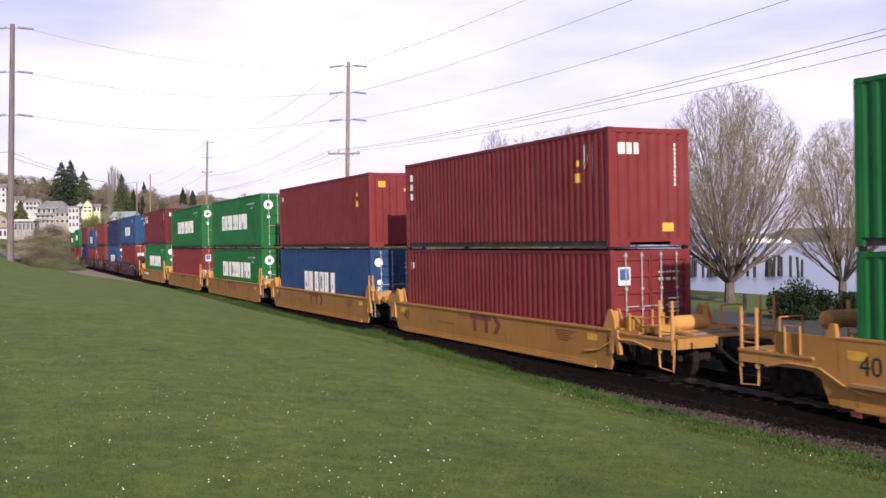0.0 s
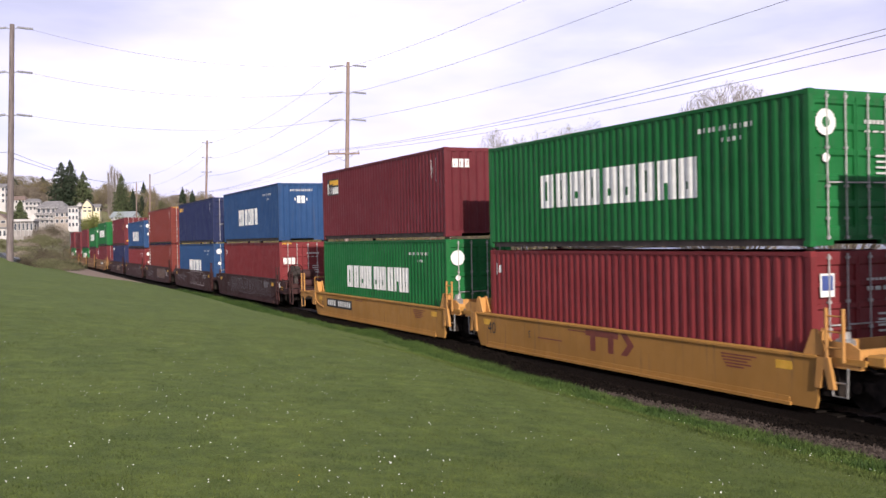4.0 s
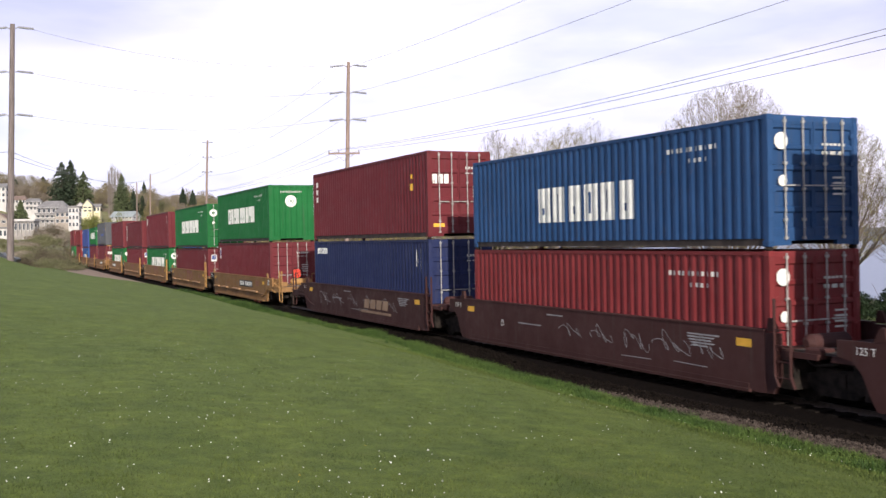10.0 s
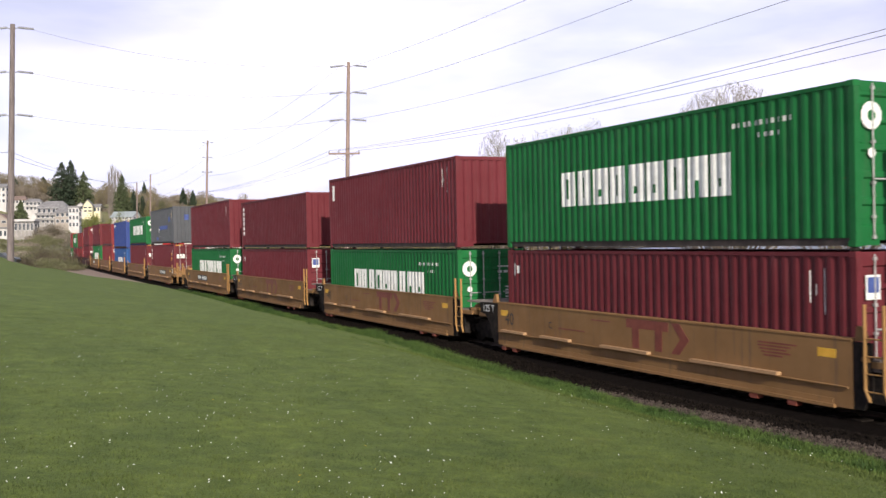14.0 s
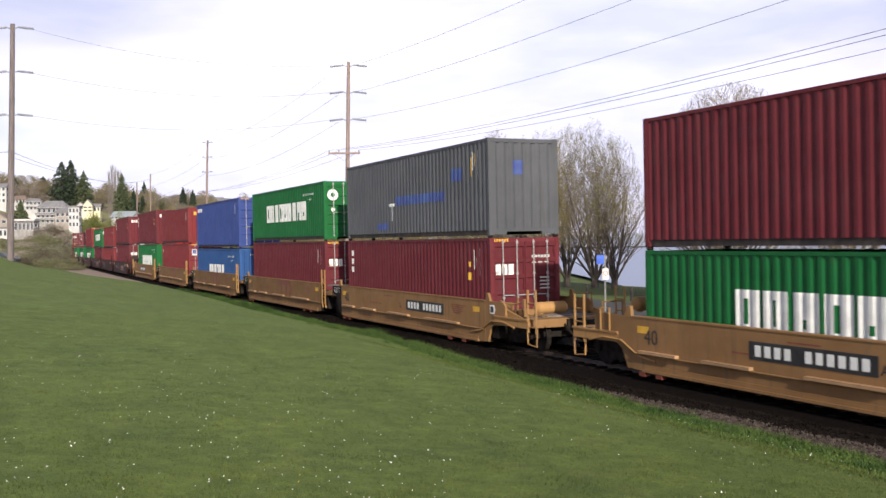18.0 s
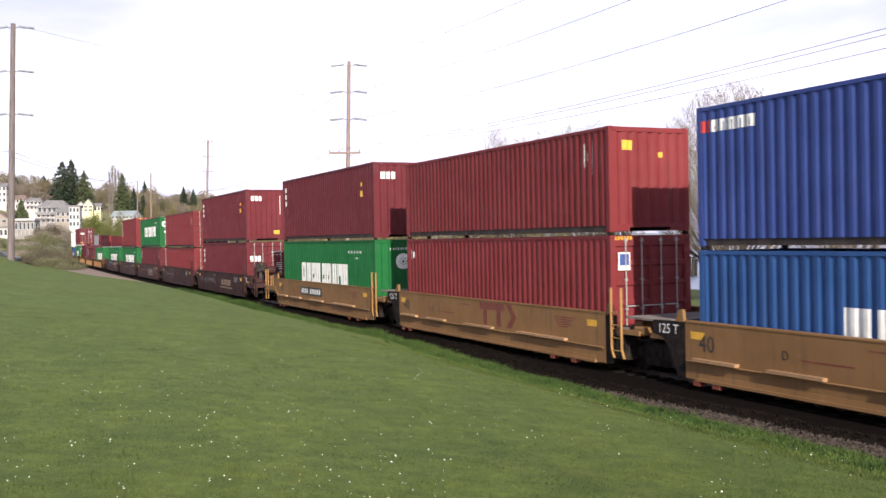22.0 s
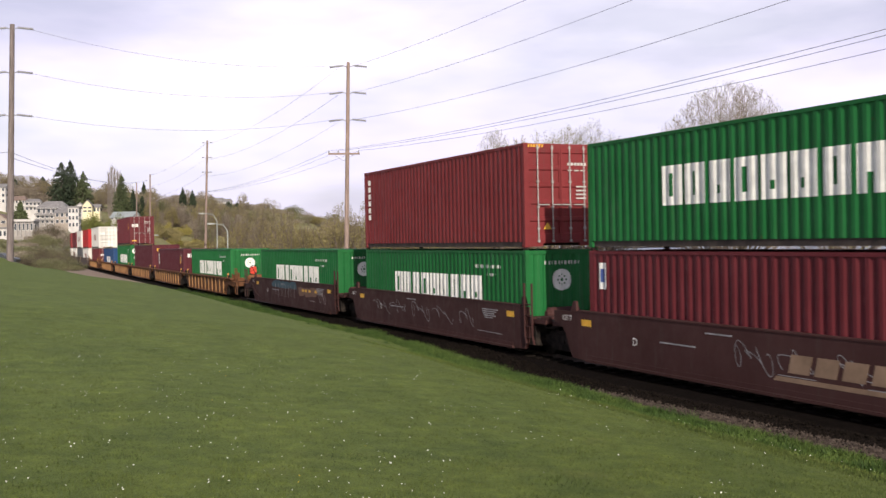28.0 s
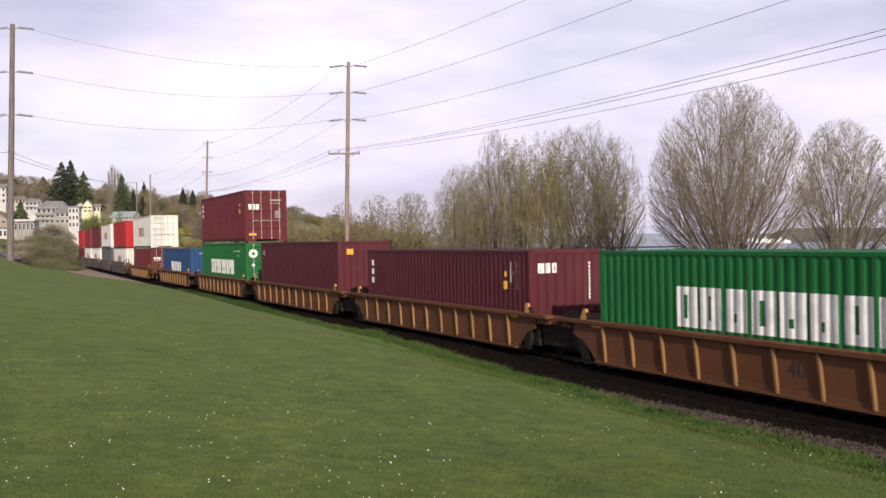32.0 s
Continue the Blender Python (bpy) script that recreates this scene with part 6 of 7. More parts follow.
# ---- trees ----
M_BARK = two_tone("grey_bark", (0.060, 0.047, 0.040), (0.14, 0.112, 0.095), 6, 0.95, bump=0.5, stretch=(1, 1, 0.3))
M_TWIG = two_tone("twig_bark", (0.12, 0.094, 0.078), (0.22, 0.175, 0.145), 2, 0.9, bump=0)


def leaf_material(name, c1, c2, scale=1.2, spread=0.35, thin=0.0):
    m, n, l, b = material(name, 0.7)
    col = ramp_node(n, l, noise_node(n, l, scale, 4), [(0.35, c1), (0.65, c2)])
    g = n.new("ShaderNodeNewGeometry")
    v = ramp_node(n, l, g.outputs["Random Per Island"], [(0, (1 - spread,) * 3), (1, (1 + spread,) * 3)])
    tint = mix_node(n, l, 1.0, col, v, "MULTIPLY")
    l.new(tint, b.inputs["Base Color"])
    b.inputs["Specular IOR Level"].default_value = 0.2
    if thin:
        # thin leaves pass some light
        tr = n.new("ShaderNodeBsdfTranslucent")
        l.new(tint, tr.inputs["Color"])
        mx = n.new("ShaderNodeMixShader")
        mx.inputs["Fac"].default_value = thin
        l.new(b.outputs["BSDF"], mx.inputs[1])
        l.new(tr.outputs["BSDF"], mx.inputs[2])
        l.new(mx.outputs["Shader"], n["Material Output"].inputs["Surface"])
    return m


M_BUD = leaf_material("spring_buds", (0.21, 0.205, 0.06), (0.31, 0.295, 0.10))
M_OLIVE = leaf_material("olive_scrub_leaf", (0.23, 0.197, 0.092), (0.33, 0.28, 0.135), 0.35, 0.22, 0.35)
M_GOLD = leaf_material("golden_olive_buds", (0.22, 0.19, 0.05), (0.32, 0.275, 0.085))
M_BUSH = leaf_material("dark_bush_leaf", (0.008, 0.016, 0.008), (0.02, 0.034, 0.014))
M_CONIFER = leaf_material("conifer_needles", (0.022, 0.036, 0.024), (0.052, 0.070, 0.040))
M_CONIFER_L = leaf_material("light_conifer_needles", (0.06, 0.08, 0.04), (0.10, 0.12, 0.058))
# hill leaf colours are raised as well, to stand for distance haze
M_HEDGE = leaf_material("hillside_leaf", (0.15, 0.155, 0.082), (0.23, 0.225, 0.125), 0.2, 0.2, 0.35)
M_THORN = leaf_material("dark_bramble_leaf", (0.10, 0.085, 0.056), (0.17, 0.144, 0.10), 0.4, 0.25, 0.3)
M_BRAMBLE = leaf_material("bramble_leaf", (0.25, 0.21, 0.168), (0.35, 0.30, 0.245), 0.2, 0.22, 0.35)


class Soup:
    """Vertices and faces gathered in plain lists."""

    def __init__(self):
        self.v, self.f = [], []

    def stick(self, a, b, ra, rb, sides=3):
        w = (b - a).normalized()
        u = w.orthogonal().normalized()
        t = w.cross(u)
        k = len(self.v)
        for p, r in ((a, ra), (b, rb)):
            for i in range(sides):
                an = i * math.tau / sides
                self.v.append(p + (u * math.cos(an) + t * math.sin(an)) * r)
        for i in range(sides):
            j = (i + 1) % sides
            self.f.append((k + i, k + j, k + sides + j, k + sides + i))

    def leaf(self, p, size, rng):
        d = Vector((rng.gauss(0, 1), rng.gauss(0, 1), rng.gauss(0, 1))).normalized()
        e = d.orthogonal().normalized()
        e = (e * math.cos(size * 97) + d.cross(e) * math.sin(size * 97)) * size * 0.55
        d = d * size
        k = len(self.v)
        self.v += [p - d, p + e, p + d, p - e]
        self.f.append((k, k + 1, k + 2, k + 3))

    def put(self, name, mat, parent):
        me = bpy.data.meshes.new(name)
        me.from_pydata([tuple(p) for p in self.v], [], self.f)
        me.materials.append(mat)
        ob = new(name, me)
        ob.parent = parent
        return ob


def bare_tree(x, y, z, h, spread, seed, stems=9, buds=2500, bud_mat=None, words="", bud_size=0.055, low=0.10, full=2):
    """A leafless spring tree: short trunk, stems that fan out and up into a rounded crown, fine twigs with opening buds."""
    rng = random.Random(seed)
    t = thing("tree", words or "tall bare deciduous tree with opening spring buds", "tree", "trees along the shore", m=pose(x, y, z, 0, 0, rng.uniform(0, 360)))
    trunk, twig, bud = Soup(), Soup(), Soup()
    tips = []
    cz, rz = h * 0.50, h * 0.52

    def inside(p):
        k = 1 + 0.10 * noise.noise((p.x * 0.5 + seed, p.y * 0.5, p.z * 0.5))
        return (p.x * p.x + p.y * p.y) / spread ** 2 + abs((p.z - cz) / rz) ** (2 if p.z > cz else 3.5) < k

    def grow(p, d, length, r, level):
        n = (5, 9, 5, 3, 3, 2)[level]
        for i in range(n):
            up = 0.15 if level < 2 else 0.13
            wob = 0.055 if level < 3 else 0.09
            d = (d + Vector((rng.gauss(0, wob), rng.gauss(0, wob), up * (1 - d.z) + rng.gauss(0, 0.05)))).normalized()
            q = p + d * (length / n)
            if not inside(q) and (level > 1 or q.z > cz * 0.8):
                return
            r2 = r * (0.80 if level < 4 else 0.75)
            (trunk if level < 2 else twig).stick(p, q, r, r2, 6 if level < 2 else (4 if level == 2 else 3))
            p, r = q, r2
            if 1 <= level < 5:
                for _ in range(2 if level == 1 or (full > 1 and level == 4) else 1):
                    a = rng.uniform(0, math.tau)
                    o = d.orthogonal().normalized()
                    o = o * math.cos(a) + d.cross(o) * math.sin(a)
                    o.z = o.z * 0.6 + 0.12
                    grow(p, (d + o * rng.uniform(0.35, 0.7)).normalized(), length * (rng.uniform(0.26, 0.48) if level == 1 else rng.uniform(0.45, 0.7)), max(0.0055, r * 0.55), level + 1)
            if level >= 2:
                tips.append(p)

    base = Vector((0, 0, -0.3))
    fork = Vector((0, 0, h * low))
    trunk.stick(base, fork, 0.026 * h, 0.021 * h, 9)
    for i in range(stems):
        a = i * 2.39996 + rng.uniform(-0.25, 0.25)
        tilt = (0.06 + 1.05 * ((i + 0.5) / stems) ** 1.6) * spread / h * 4.3
        d = Vector((math.cos(a) * tilt, math.sin(a) * tilt, 1)).normalized()
        grow(fork + Vector((math.cos(a), math.sin(a), 0)) * 0.012 * h, d, h * 0.86 * (1.0 - 0.15 * (i + 0.5) / stems), 0.0088 * h, 1)
    for _ in range(buds if tips else 0):
        p = rng.choice(tips)
        bud.leaf(p + Vector((rng.gauss(0, 0.10), rng.gauss(0, 0.10), rng.gauss(0, 0.10))), bud_size * rng.uniform(0.6, 1.3), rng)
    trunk.put("trunk", M_BARK, t)
    twig.put("crown", M_TWIG, t)
    if bud.v:
        bud.put("spring_growth", bud_mat or M_BUD, t)
    return t


bare_tree(17.2, 59, -0.6, 12.9, 4.9, 11, 22, 11000, bud_size=0.046, low=0.09)
bare_tree(25.2, 62, -0.6, 11.2, 3.2, 12, 15, 9000, bud_size=0.046, low=0.09)
bare_tree(29.6, 60, -0.6, 10.2, 3.2, 13, 12, 5000, M_OLIVE, bud_size=0.05, low=0.10)
for k, (x_, y_, h_, sp_) in enumerate(((1.5, 80, 9.0, 2.5), (3.0, 83, 9.4, 2.2), (4.6, 81, 11.6, 2.4), (6.6, 83, 11.0, 2.4), (8.4, 80, 11.4, 2.6), (10.2, 81, 11.5, 2.5), (12.2, 79, 12.0, 2.8), (13.6, 78, 10.6, 2.6))):
    bare_tree(x_, y_, -0.6, h_ * 1.12, sp_, 30 + k, 9, 15000 if k in (3, 4, 5) else 6500, M_GOLD if k in (3, 4, 5) else M_BUD, "bare deciduous tree with olive spring buds in a clump", 0.05, 0.05)


def scrub(x, y, z, rx, ry, h, seed, mat, words, count, size, name="bush", group="", soft=0.75, twigs=14):
    """An uneven bush: thin stems and many small leaves in overlapping clumps."""
    rng = random.Random(seed)
    b = thing(name, words, "bush" if name == "bush" else name, group, m=pose(x, y, z))
    st, lf = Soup(), Soup()
    clumps = []
    for _ in range(9):
        a, q = rng.uniform(0, math.tau), rng.uniform(0, 1) ** 0.5
        cz = h * rng.uniform(0.25, 0.80) * (1 - 0.35 * q)
        clumps.append((Vector((math.cos(a) * q * rx * 0.7, math.sin(a) * q * ry * 0.7, cz)), rng.uniform(0.3, 0.5)))
    for _ in range(twigs):
        c, k = rng.choice(clumps)
        tip = c + Vector((rng.gauss(0, rx * 0.25), rng.gauss(0, ry * 0.25), h * rng.uniform(0.1, 0.32)))
        foot = Vector((c.x * 0.6, c.y * 0.6, -0.2))
        mid = foot.lerp(tip, 0.55) + Vector((rng.gauss(0, 0.1), rng.gauss(0, 0.1), 0))
        st.stick(foot, mid, 0.012 * h, 0.008 * h)
        st.stick(mid, tip, 0.008 * h, 0.003 * h)
    for _ in range(count):
        c, k = rng.choice(clumps)
        d = Vector((rng.gauss(0, 1), rng.gauss(0, 1), rng.gauss(0, 1))).normalized() * (rng.uniform(0, 1) ** 0.4) * k
        p = c + Vector((d.x * rx, d.y * ry, d.z * h * soft))
        if p.z < 0:
            p.z = -p.z * 0.3
        lf.leaf(p, size * rng.uniform(0.6, 1.4), rng)
    st.put("branchwork", M_TWIG, b)
    lf.put("foliage", mat, b)
    return b


# olive thicket beyond the track
rng = random.Random(8)
for k in range(19):
    u = k / 18
    s = -66 - 70 * u + rng.uniform(-2, 2)
    p = track(s, -20 - 9 * rng.random(), -0.6)
    if k % 3 == 1:
        bare_tree(p.x, p.y, -0.6, rng.uniform(9.0, 10.2), 2.8, 60 + k, 8, 2600, M_OLIVE, "small bare tree in an olive-brown thicket", 0.10, 0.08, 1)
    else:
        scrub(p.x, p.y, -0.6, rng.uniform(3.4, 5.0), rng.uniform(3, 4), rng.uniform(6.6, 8.6), 80 + k, M_OLIVE, "olive-brown thicket of budding shrubs", 8500, 0.085, group="thicket beyond the railway", twigs=80)
# dark evergreen shrub by the shore path
scrub(16.1, 44.5, -0.75, 1.9, 1.5, 2.1, 5, M_BUSH, "dense dark evergreen shrub beside the track", 7000, 0.06)
scrub(18.6, 45.5, -0.75, 1.6, 1.4, 1.8, 6, M_BUSH, "dense dark evergreen shrub beside the track", 5000, 0.06)
scrub(21.5, 46.5, -0.75, 1.6, 1.4, 2.0, 7, M_BUSH, "dense dark evergreen shrub beside the track", 5000, 0.06)
# brambles on the bank where the train comes into view
rng = random.Random(15)
for k in range(22):
    b = -0.388 - 0.068 * (k % 11) / 10 + rng.uniform(-0.003, 0.003)
    dd = (132 if k < 11 else 168) + rng.uniform(-8, 10)
    hh = 1.5 + 0.7 * smooth01((k % 11) / 3) - 0.9 * smooth01((k % 11 - 5) / 4) + rng.uniform(-0.3, 0.5) + (1.7 if k >= 11 else 0)
    if b < -0.418:
        hh = 0.9 + 0.5 * rng.random()
    gz = max(-0.2, lawn_z(*lawn_so(b * dd, dd)))
    scrub(b * dd, dd, gz - 0.3, 3.0, 3.0, hh, 120 + k, M_THORN if k % 3 else M_HEDGE, "tangled brown bramble thicket on the bank", 4500, 0.07, group="brambles on the bank", twigs=60)


def conifer(x, y, z, h, r, seed, mat, words):
    rng = random.Random(seed)
    t = thing("conifer", words, "tree", "conifers on the hill", m=pose(x, y, z))
    st, lf = Soup(), Soup()
    st.stick(Vector((0, 0, -1)), Vector((0, 0, h * 0.98)), 0.028 * h, 0.004 * h, 7)
    for k in range(int(h * 26)):
        u = rng.random()
        zz = h * (0.06 + 0.93 * u)
        rr = r * min(1.0, 2.3 * (1 - u)) ** 0.75 * rng.uniform(0.55, 1.12) + 0.05
        a = rng.uniform(0, math.tau)
        tip = Vector((math.cos(a) * rr, math.sin(a) * rr, zz - rr * 0.22))
        st.stick(Vector((0, 0, zz)), tip, 0.04, 0.01)
        for q in range(16):
            w = rng.uniform(0.25, 1.0)
            p = Vector((0, 0, zz)).lerp(tip, w)
            lf.leaf(p + Vector((rng.gauss(0, 0.25) * (1.1 - u), rng.gauss(0, 0.25) * (1.1 - u), rng.gauss(-0.1, 0.2))), (0.18 + 0.30 * (1 - u)) * rng.uniform(0.6, 1.3), rng)
    st.put("trunk", M_BARK, t)
    lf.put("crown", mat, t)
    return t


def on_hill(b, d):
    return b * d, d, hill_z(b * d, d)


# bearing, distance, height of the tip, height, radius
for k, (b, d, tip, h, r, m, w) in enumerate((
        (-0.3865, 330, 31.6, 17, 4.5, M_CONIFER, "tall dark conifer on the hill among houses"), (-0.3775, 336, 32.8, 17, 3.6, M_CONIFER, "tall dark conifer on the hill among houses"),
        (-0.3645, 335, 28.8, 13, 3.6, M_CONIFER_L, "tall green conifer on the hill"), (-0.3255, 340, 28.0, 14, 3.2, M_CONIFER_L, "pointed green conifer on the hill"),
        (-0.3138, 350, 23.2, 9, 1.8, M_CONIFER, "broad dark conifer on the hill"), (-0.3050, 360, 21.5, 9, 1.7, M_CONIFER, "broad dark conifer on the hill"), (-0.4055, 370, 29.6, 8, 3.2, M_CONIFER, "rounded dark conifer on the skyline"),
        (-0.4290, 255, 15.4, 6.5, 2.2, M_CONIFER_L, "small green conifer beside a house"), (-0.303, 420, 30.2, 9, 1.4, M_CONIFER, "dark conifer on the skyline"),
        (-0.2635, 430, 28.5, 6, 1.6, M_CONIFER, "dark conifer on the skyline"), (-0.2535, 430, 27.4, 5, 1.5, M_CONIFER, "dark conifer on the skyline"), (-0.4335, 380, 29.4, 7, 1.6, M_CONIFER, "dark conifer on the skyline"),
        (-0.2170, 460, 23.6, 6, 2.6, M_CONIFER, "dark conifer on the skyline"), (-0.2080, 460, 23.0, 6, 2.8, M_CONIFER, "dark conifer on the skyline"), (-0.198, 480, 21.6, 5, 3.4, M_CONIFER, "dark conifer on the skyline"))):
    x, y, z = on_hill(b, d)
    conifer(x, y, z, max(h * 0.6, tip - z), r, 200 + k, m, w)
def poplar(x, y, z, h, r, seed):
    """A bare column of steep branches round one stem."""
    rng = random.Random(seed)
    t = thing("poplar", "tall pale bare poplar on the hill", "tree", "poplars on the hill", m=pose(x, y, z))
    st, tw = Soup(), Soup()
    st.stick(Vector((0, 0, -1)), Vector((0, 0, h * 0.97)), 0.25, 0.03, 7)
    for k in range(150):
        u = rng.uniform(0.12, 0.9)
        a = rng.uniform(0, math.tau)
        out = r * rng.uniform(0.3, 1.0) * (1 - 0.5 * u)
        p = Vector((0, 0, h * u))
        q = p + Vector((math.cos(a) * out, math.sin(a) * out, h * rng.uniform(0.05, 0.10)))
        e = q + Vector((math.cos(a) * out * 0.15, math.sin(a) * out * 0.15, h * rng.uniform(0.04, 0.10)))
        tw.stick(p, q, 0.05, 0.035)
        tw.stick(q, e, 0.035, 0.012)
    st.put("trunk", M_PALE, t)
    tw.put("crown", M_PALE, t)


M_PALE = two_tone("pale_bark", (0.20, 0.17, 0.155), (0.30, 0.26, 0.24), 1.0, 0.9, bump=0)
for k, (b, top) in enumerate(((-0.3385, 29.5), (-0.3355, 31.4), (-0.3325, 31.0), (-0.3295, 30.2), (-0.3270, 29.0))):
    x, y, z = on_hill(b, 345)
    poplar(x, y, z, top - z, 1.0, 900 + k)
rng = random.Random(51)
M_FRESH = leaf_material("fresh_green_leaf", (0.15, 0.175, 0.05), (0.24, 0.25, 0.085), 0.4, 0.2, 0.35)
for k in range(34):
    b = -0.372 + 0.19 * (k + rng.random()) / 34
    d = rng.uniform(350, 400)
    x, y, z = on_hill(b, d)
    drop = 100 - 30 * smooth01((b + 0.31) / 0.08) + rng.uniform(-9, 7)
    h = max(4.0, 3.07 + drop / 1740 * d - z)
    scrub(x, y, z - 0.4, rng.uniform(2.6, 4.2), 3.5, h, 700 + k, (M_BRAMBLE, M_OLIVE, M_BRAMBLE, M_HEDGE)[k % 4], "brown budding trees along the ridge", 3400, 0.17, group="hillside growth", twigs=40)
for k in range(9):
    b = -0.366 + 0.055 * k / 8
    d = 285 + 12 * (k % 2)
    x, y, z = on_hill(b, d)
    scrub(x, y, z - 0.4, 3.4, 3, max(2.6, 3.07 + (55 + 7 * (k % 3)) / 1740 * d - z), 760 + k, M_FRESH, "rounded fresh green shrubs below the houses", 2800, 0.16, group="hillside growth")
rng = random.Random(21)
for k in range(85):
    b = -0.46 + 0.38 * rng.random()
    d = rng.uniform(330, 430) + max(0, (b + 0.36)) * 500
    x, y, z = on_hill(b, d)
    scrub(x, y, z - 0.5, rng.uniform(4, 8), rng.uniform(3, 6), rng.uniform(3.5, 7.5), 300 + k, rng.choice((M_HEDGE, M_BRAMBLE, M_BRAMBLE, M_BRAMBLE)), "brown-green trees and shrubs covering the hillside", 2300, 0.19, group="hillside growth", twigs=26)
for k in range(30):
    b = -0.335 + 0.24 * rng.random()
    e = rng.uniform(10, 55)
    d = 300.0
    while outside(b * d, d) < e:
        d += 3
    x, y, z = on_hill(b, d)
    scrub(x, y, z - 0.5, rng.uniform(4, 8), rng.uniform(3, 6), rng.uniform(3, 6), 400 + k, rng.choice((M_OLIVE, M_OLIVE, M_BRAMBLE, M_HEDGE)), "brown-green trees and shrubs covering the hillside", 2300, 0.19, group="hillside growth", twigs=20)
for k in range(20):
    b = -0.318 + 0.075 * rng.random()
    e = rng.uniform(6, 24)
    d = 300.0
    while outside(b * d, d) < e:
        d += 3
    x, y, z = on_hill(b, d)
    scrub(x, y, z - 0.5, rng.uniform(3, 5), rng.uniform(3, 5), rng.uniform(2.6, 4.6), 860 + k, rng.choice((M_OLIVE, M_GOLD, M_OLIVE)), "olive and yellow-green budding shrubs on the slope", 2300, 0.17, group="hillside growth", twigs=24)
for k in range(12):
    b = -0.455 + 0.012 * k
    d = 236 + 6 * (k % 3)
    x, y, z = on_hill(b, d)
    scrub(x, y, z - 0.4, 4.0, 3, rng.uniform(0.9, 1.6), 450 + k, rng.choice((M_HEDGE, M_BRAMBLE)), "green hedge shrubs below the houses", 2000, 0.16, group="hillside growth")

rng = random.Random(33)
for k in range(46):
    b = -0.420 + 0.063 * rng.random() if k < 36 else -0.449 + 0.032 * rng.random()
    dd = rng.uniform(182, 246)
    x, y, z = on_hill(b, dd)
    if k < 36 and outside(x, y) < 9:
        continue
    scrub(x, y, z - 0.4, 4.2, 3.2, rng.uniform(2.8, 4.7) * (0.45 + 0.55 * smooth01((b + 0.42) / 0.02)), 500 + k, rng.choice((M_BRAMBLE, M_THORN, M_HEDGE, M_HEDGE)), "brown thicket below the houses", 2200, 0.14, group="hillside growth", twigs=24)
kinds = [bare_tree(*on_hill(-0.47 + 0.01 * k, 360), 8.5, 3.0, 600 + k, 7, 900, M_OLIVE, "bare brown tree on the ridge", 0.16, 0.1, 1) for k in range(3)]
for t in kinds:
    tagged(t, group="trees on the ridge")
for k in range(44):
    b = -0.46 + 0.26 * k / 43 + rng.uniform(-0.004, 0.004)
    dd = rng.uniform(335, 400) + max(0, b + 0.36) * 520
    x, y, z = on_hill(b, dd)
    copy_thing(kinds[k % 3], pose(x, y, z - 0.3, 0, 0, rng.uniform(0, 360)))

# ---- houses on the hill ----
M_SIDING = two_tone("pale_siding", (0.22, 0.205, 0.20), (0.34, 0.315, 0.30), 0.4, 0.8, bump=0)
M_WHITE = two_tone("white_trim", (0.42, 0.405, 0.40), (0.54, 0.52, 0.515), 0.6, 0.7, bump=0)
M_TAN = two_tone("tan_siding", (0.26, 0.225, 0.20), (0.34, 0.295, 0.26), 0.4, 0.8, bump=0)
M_YELLOWH = two_tone("pale_yellow_siding", (0.62, 0.56, 0.36), (0.70, 0.64, 0.44), 0.4, 0.8, bump=0)
M_ROOF_G = two_tone("grey_shingle", (0.16, 0.155, 0.16), (0.25, 0.24, 0.25), 1.5, 0.95, bump=0.2)
M_ROOF_P = two_tone("pale_metal_roof", (0.30, 0.34, 0.36), (0.40, 0.44, 0.46), 0.8, 0.5, 0.2, bump=0)
M_ROOF_R = two_tone("red_shingle", (0.17, 0.12, 0.105), (0.24, 0.175, 0.155), 1.5, 0.95, bump=0.2)
mg, ng, lg, bg = material("window_glass", 0.08)
bg.inputs["Base Color"].default_value = (0.05, 0.06, 0.075, 1)
M_GLASS = mg


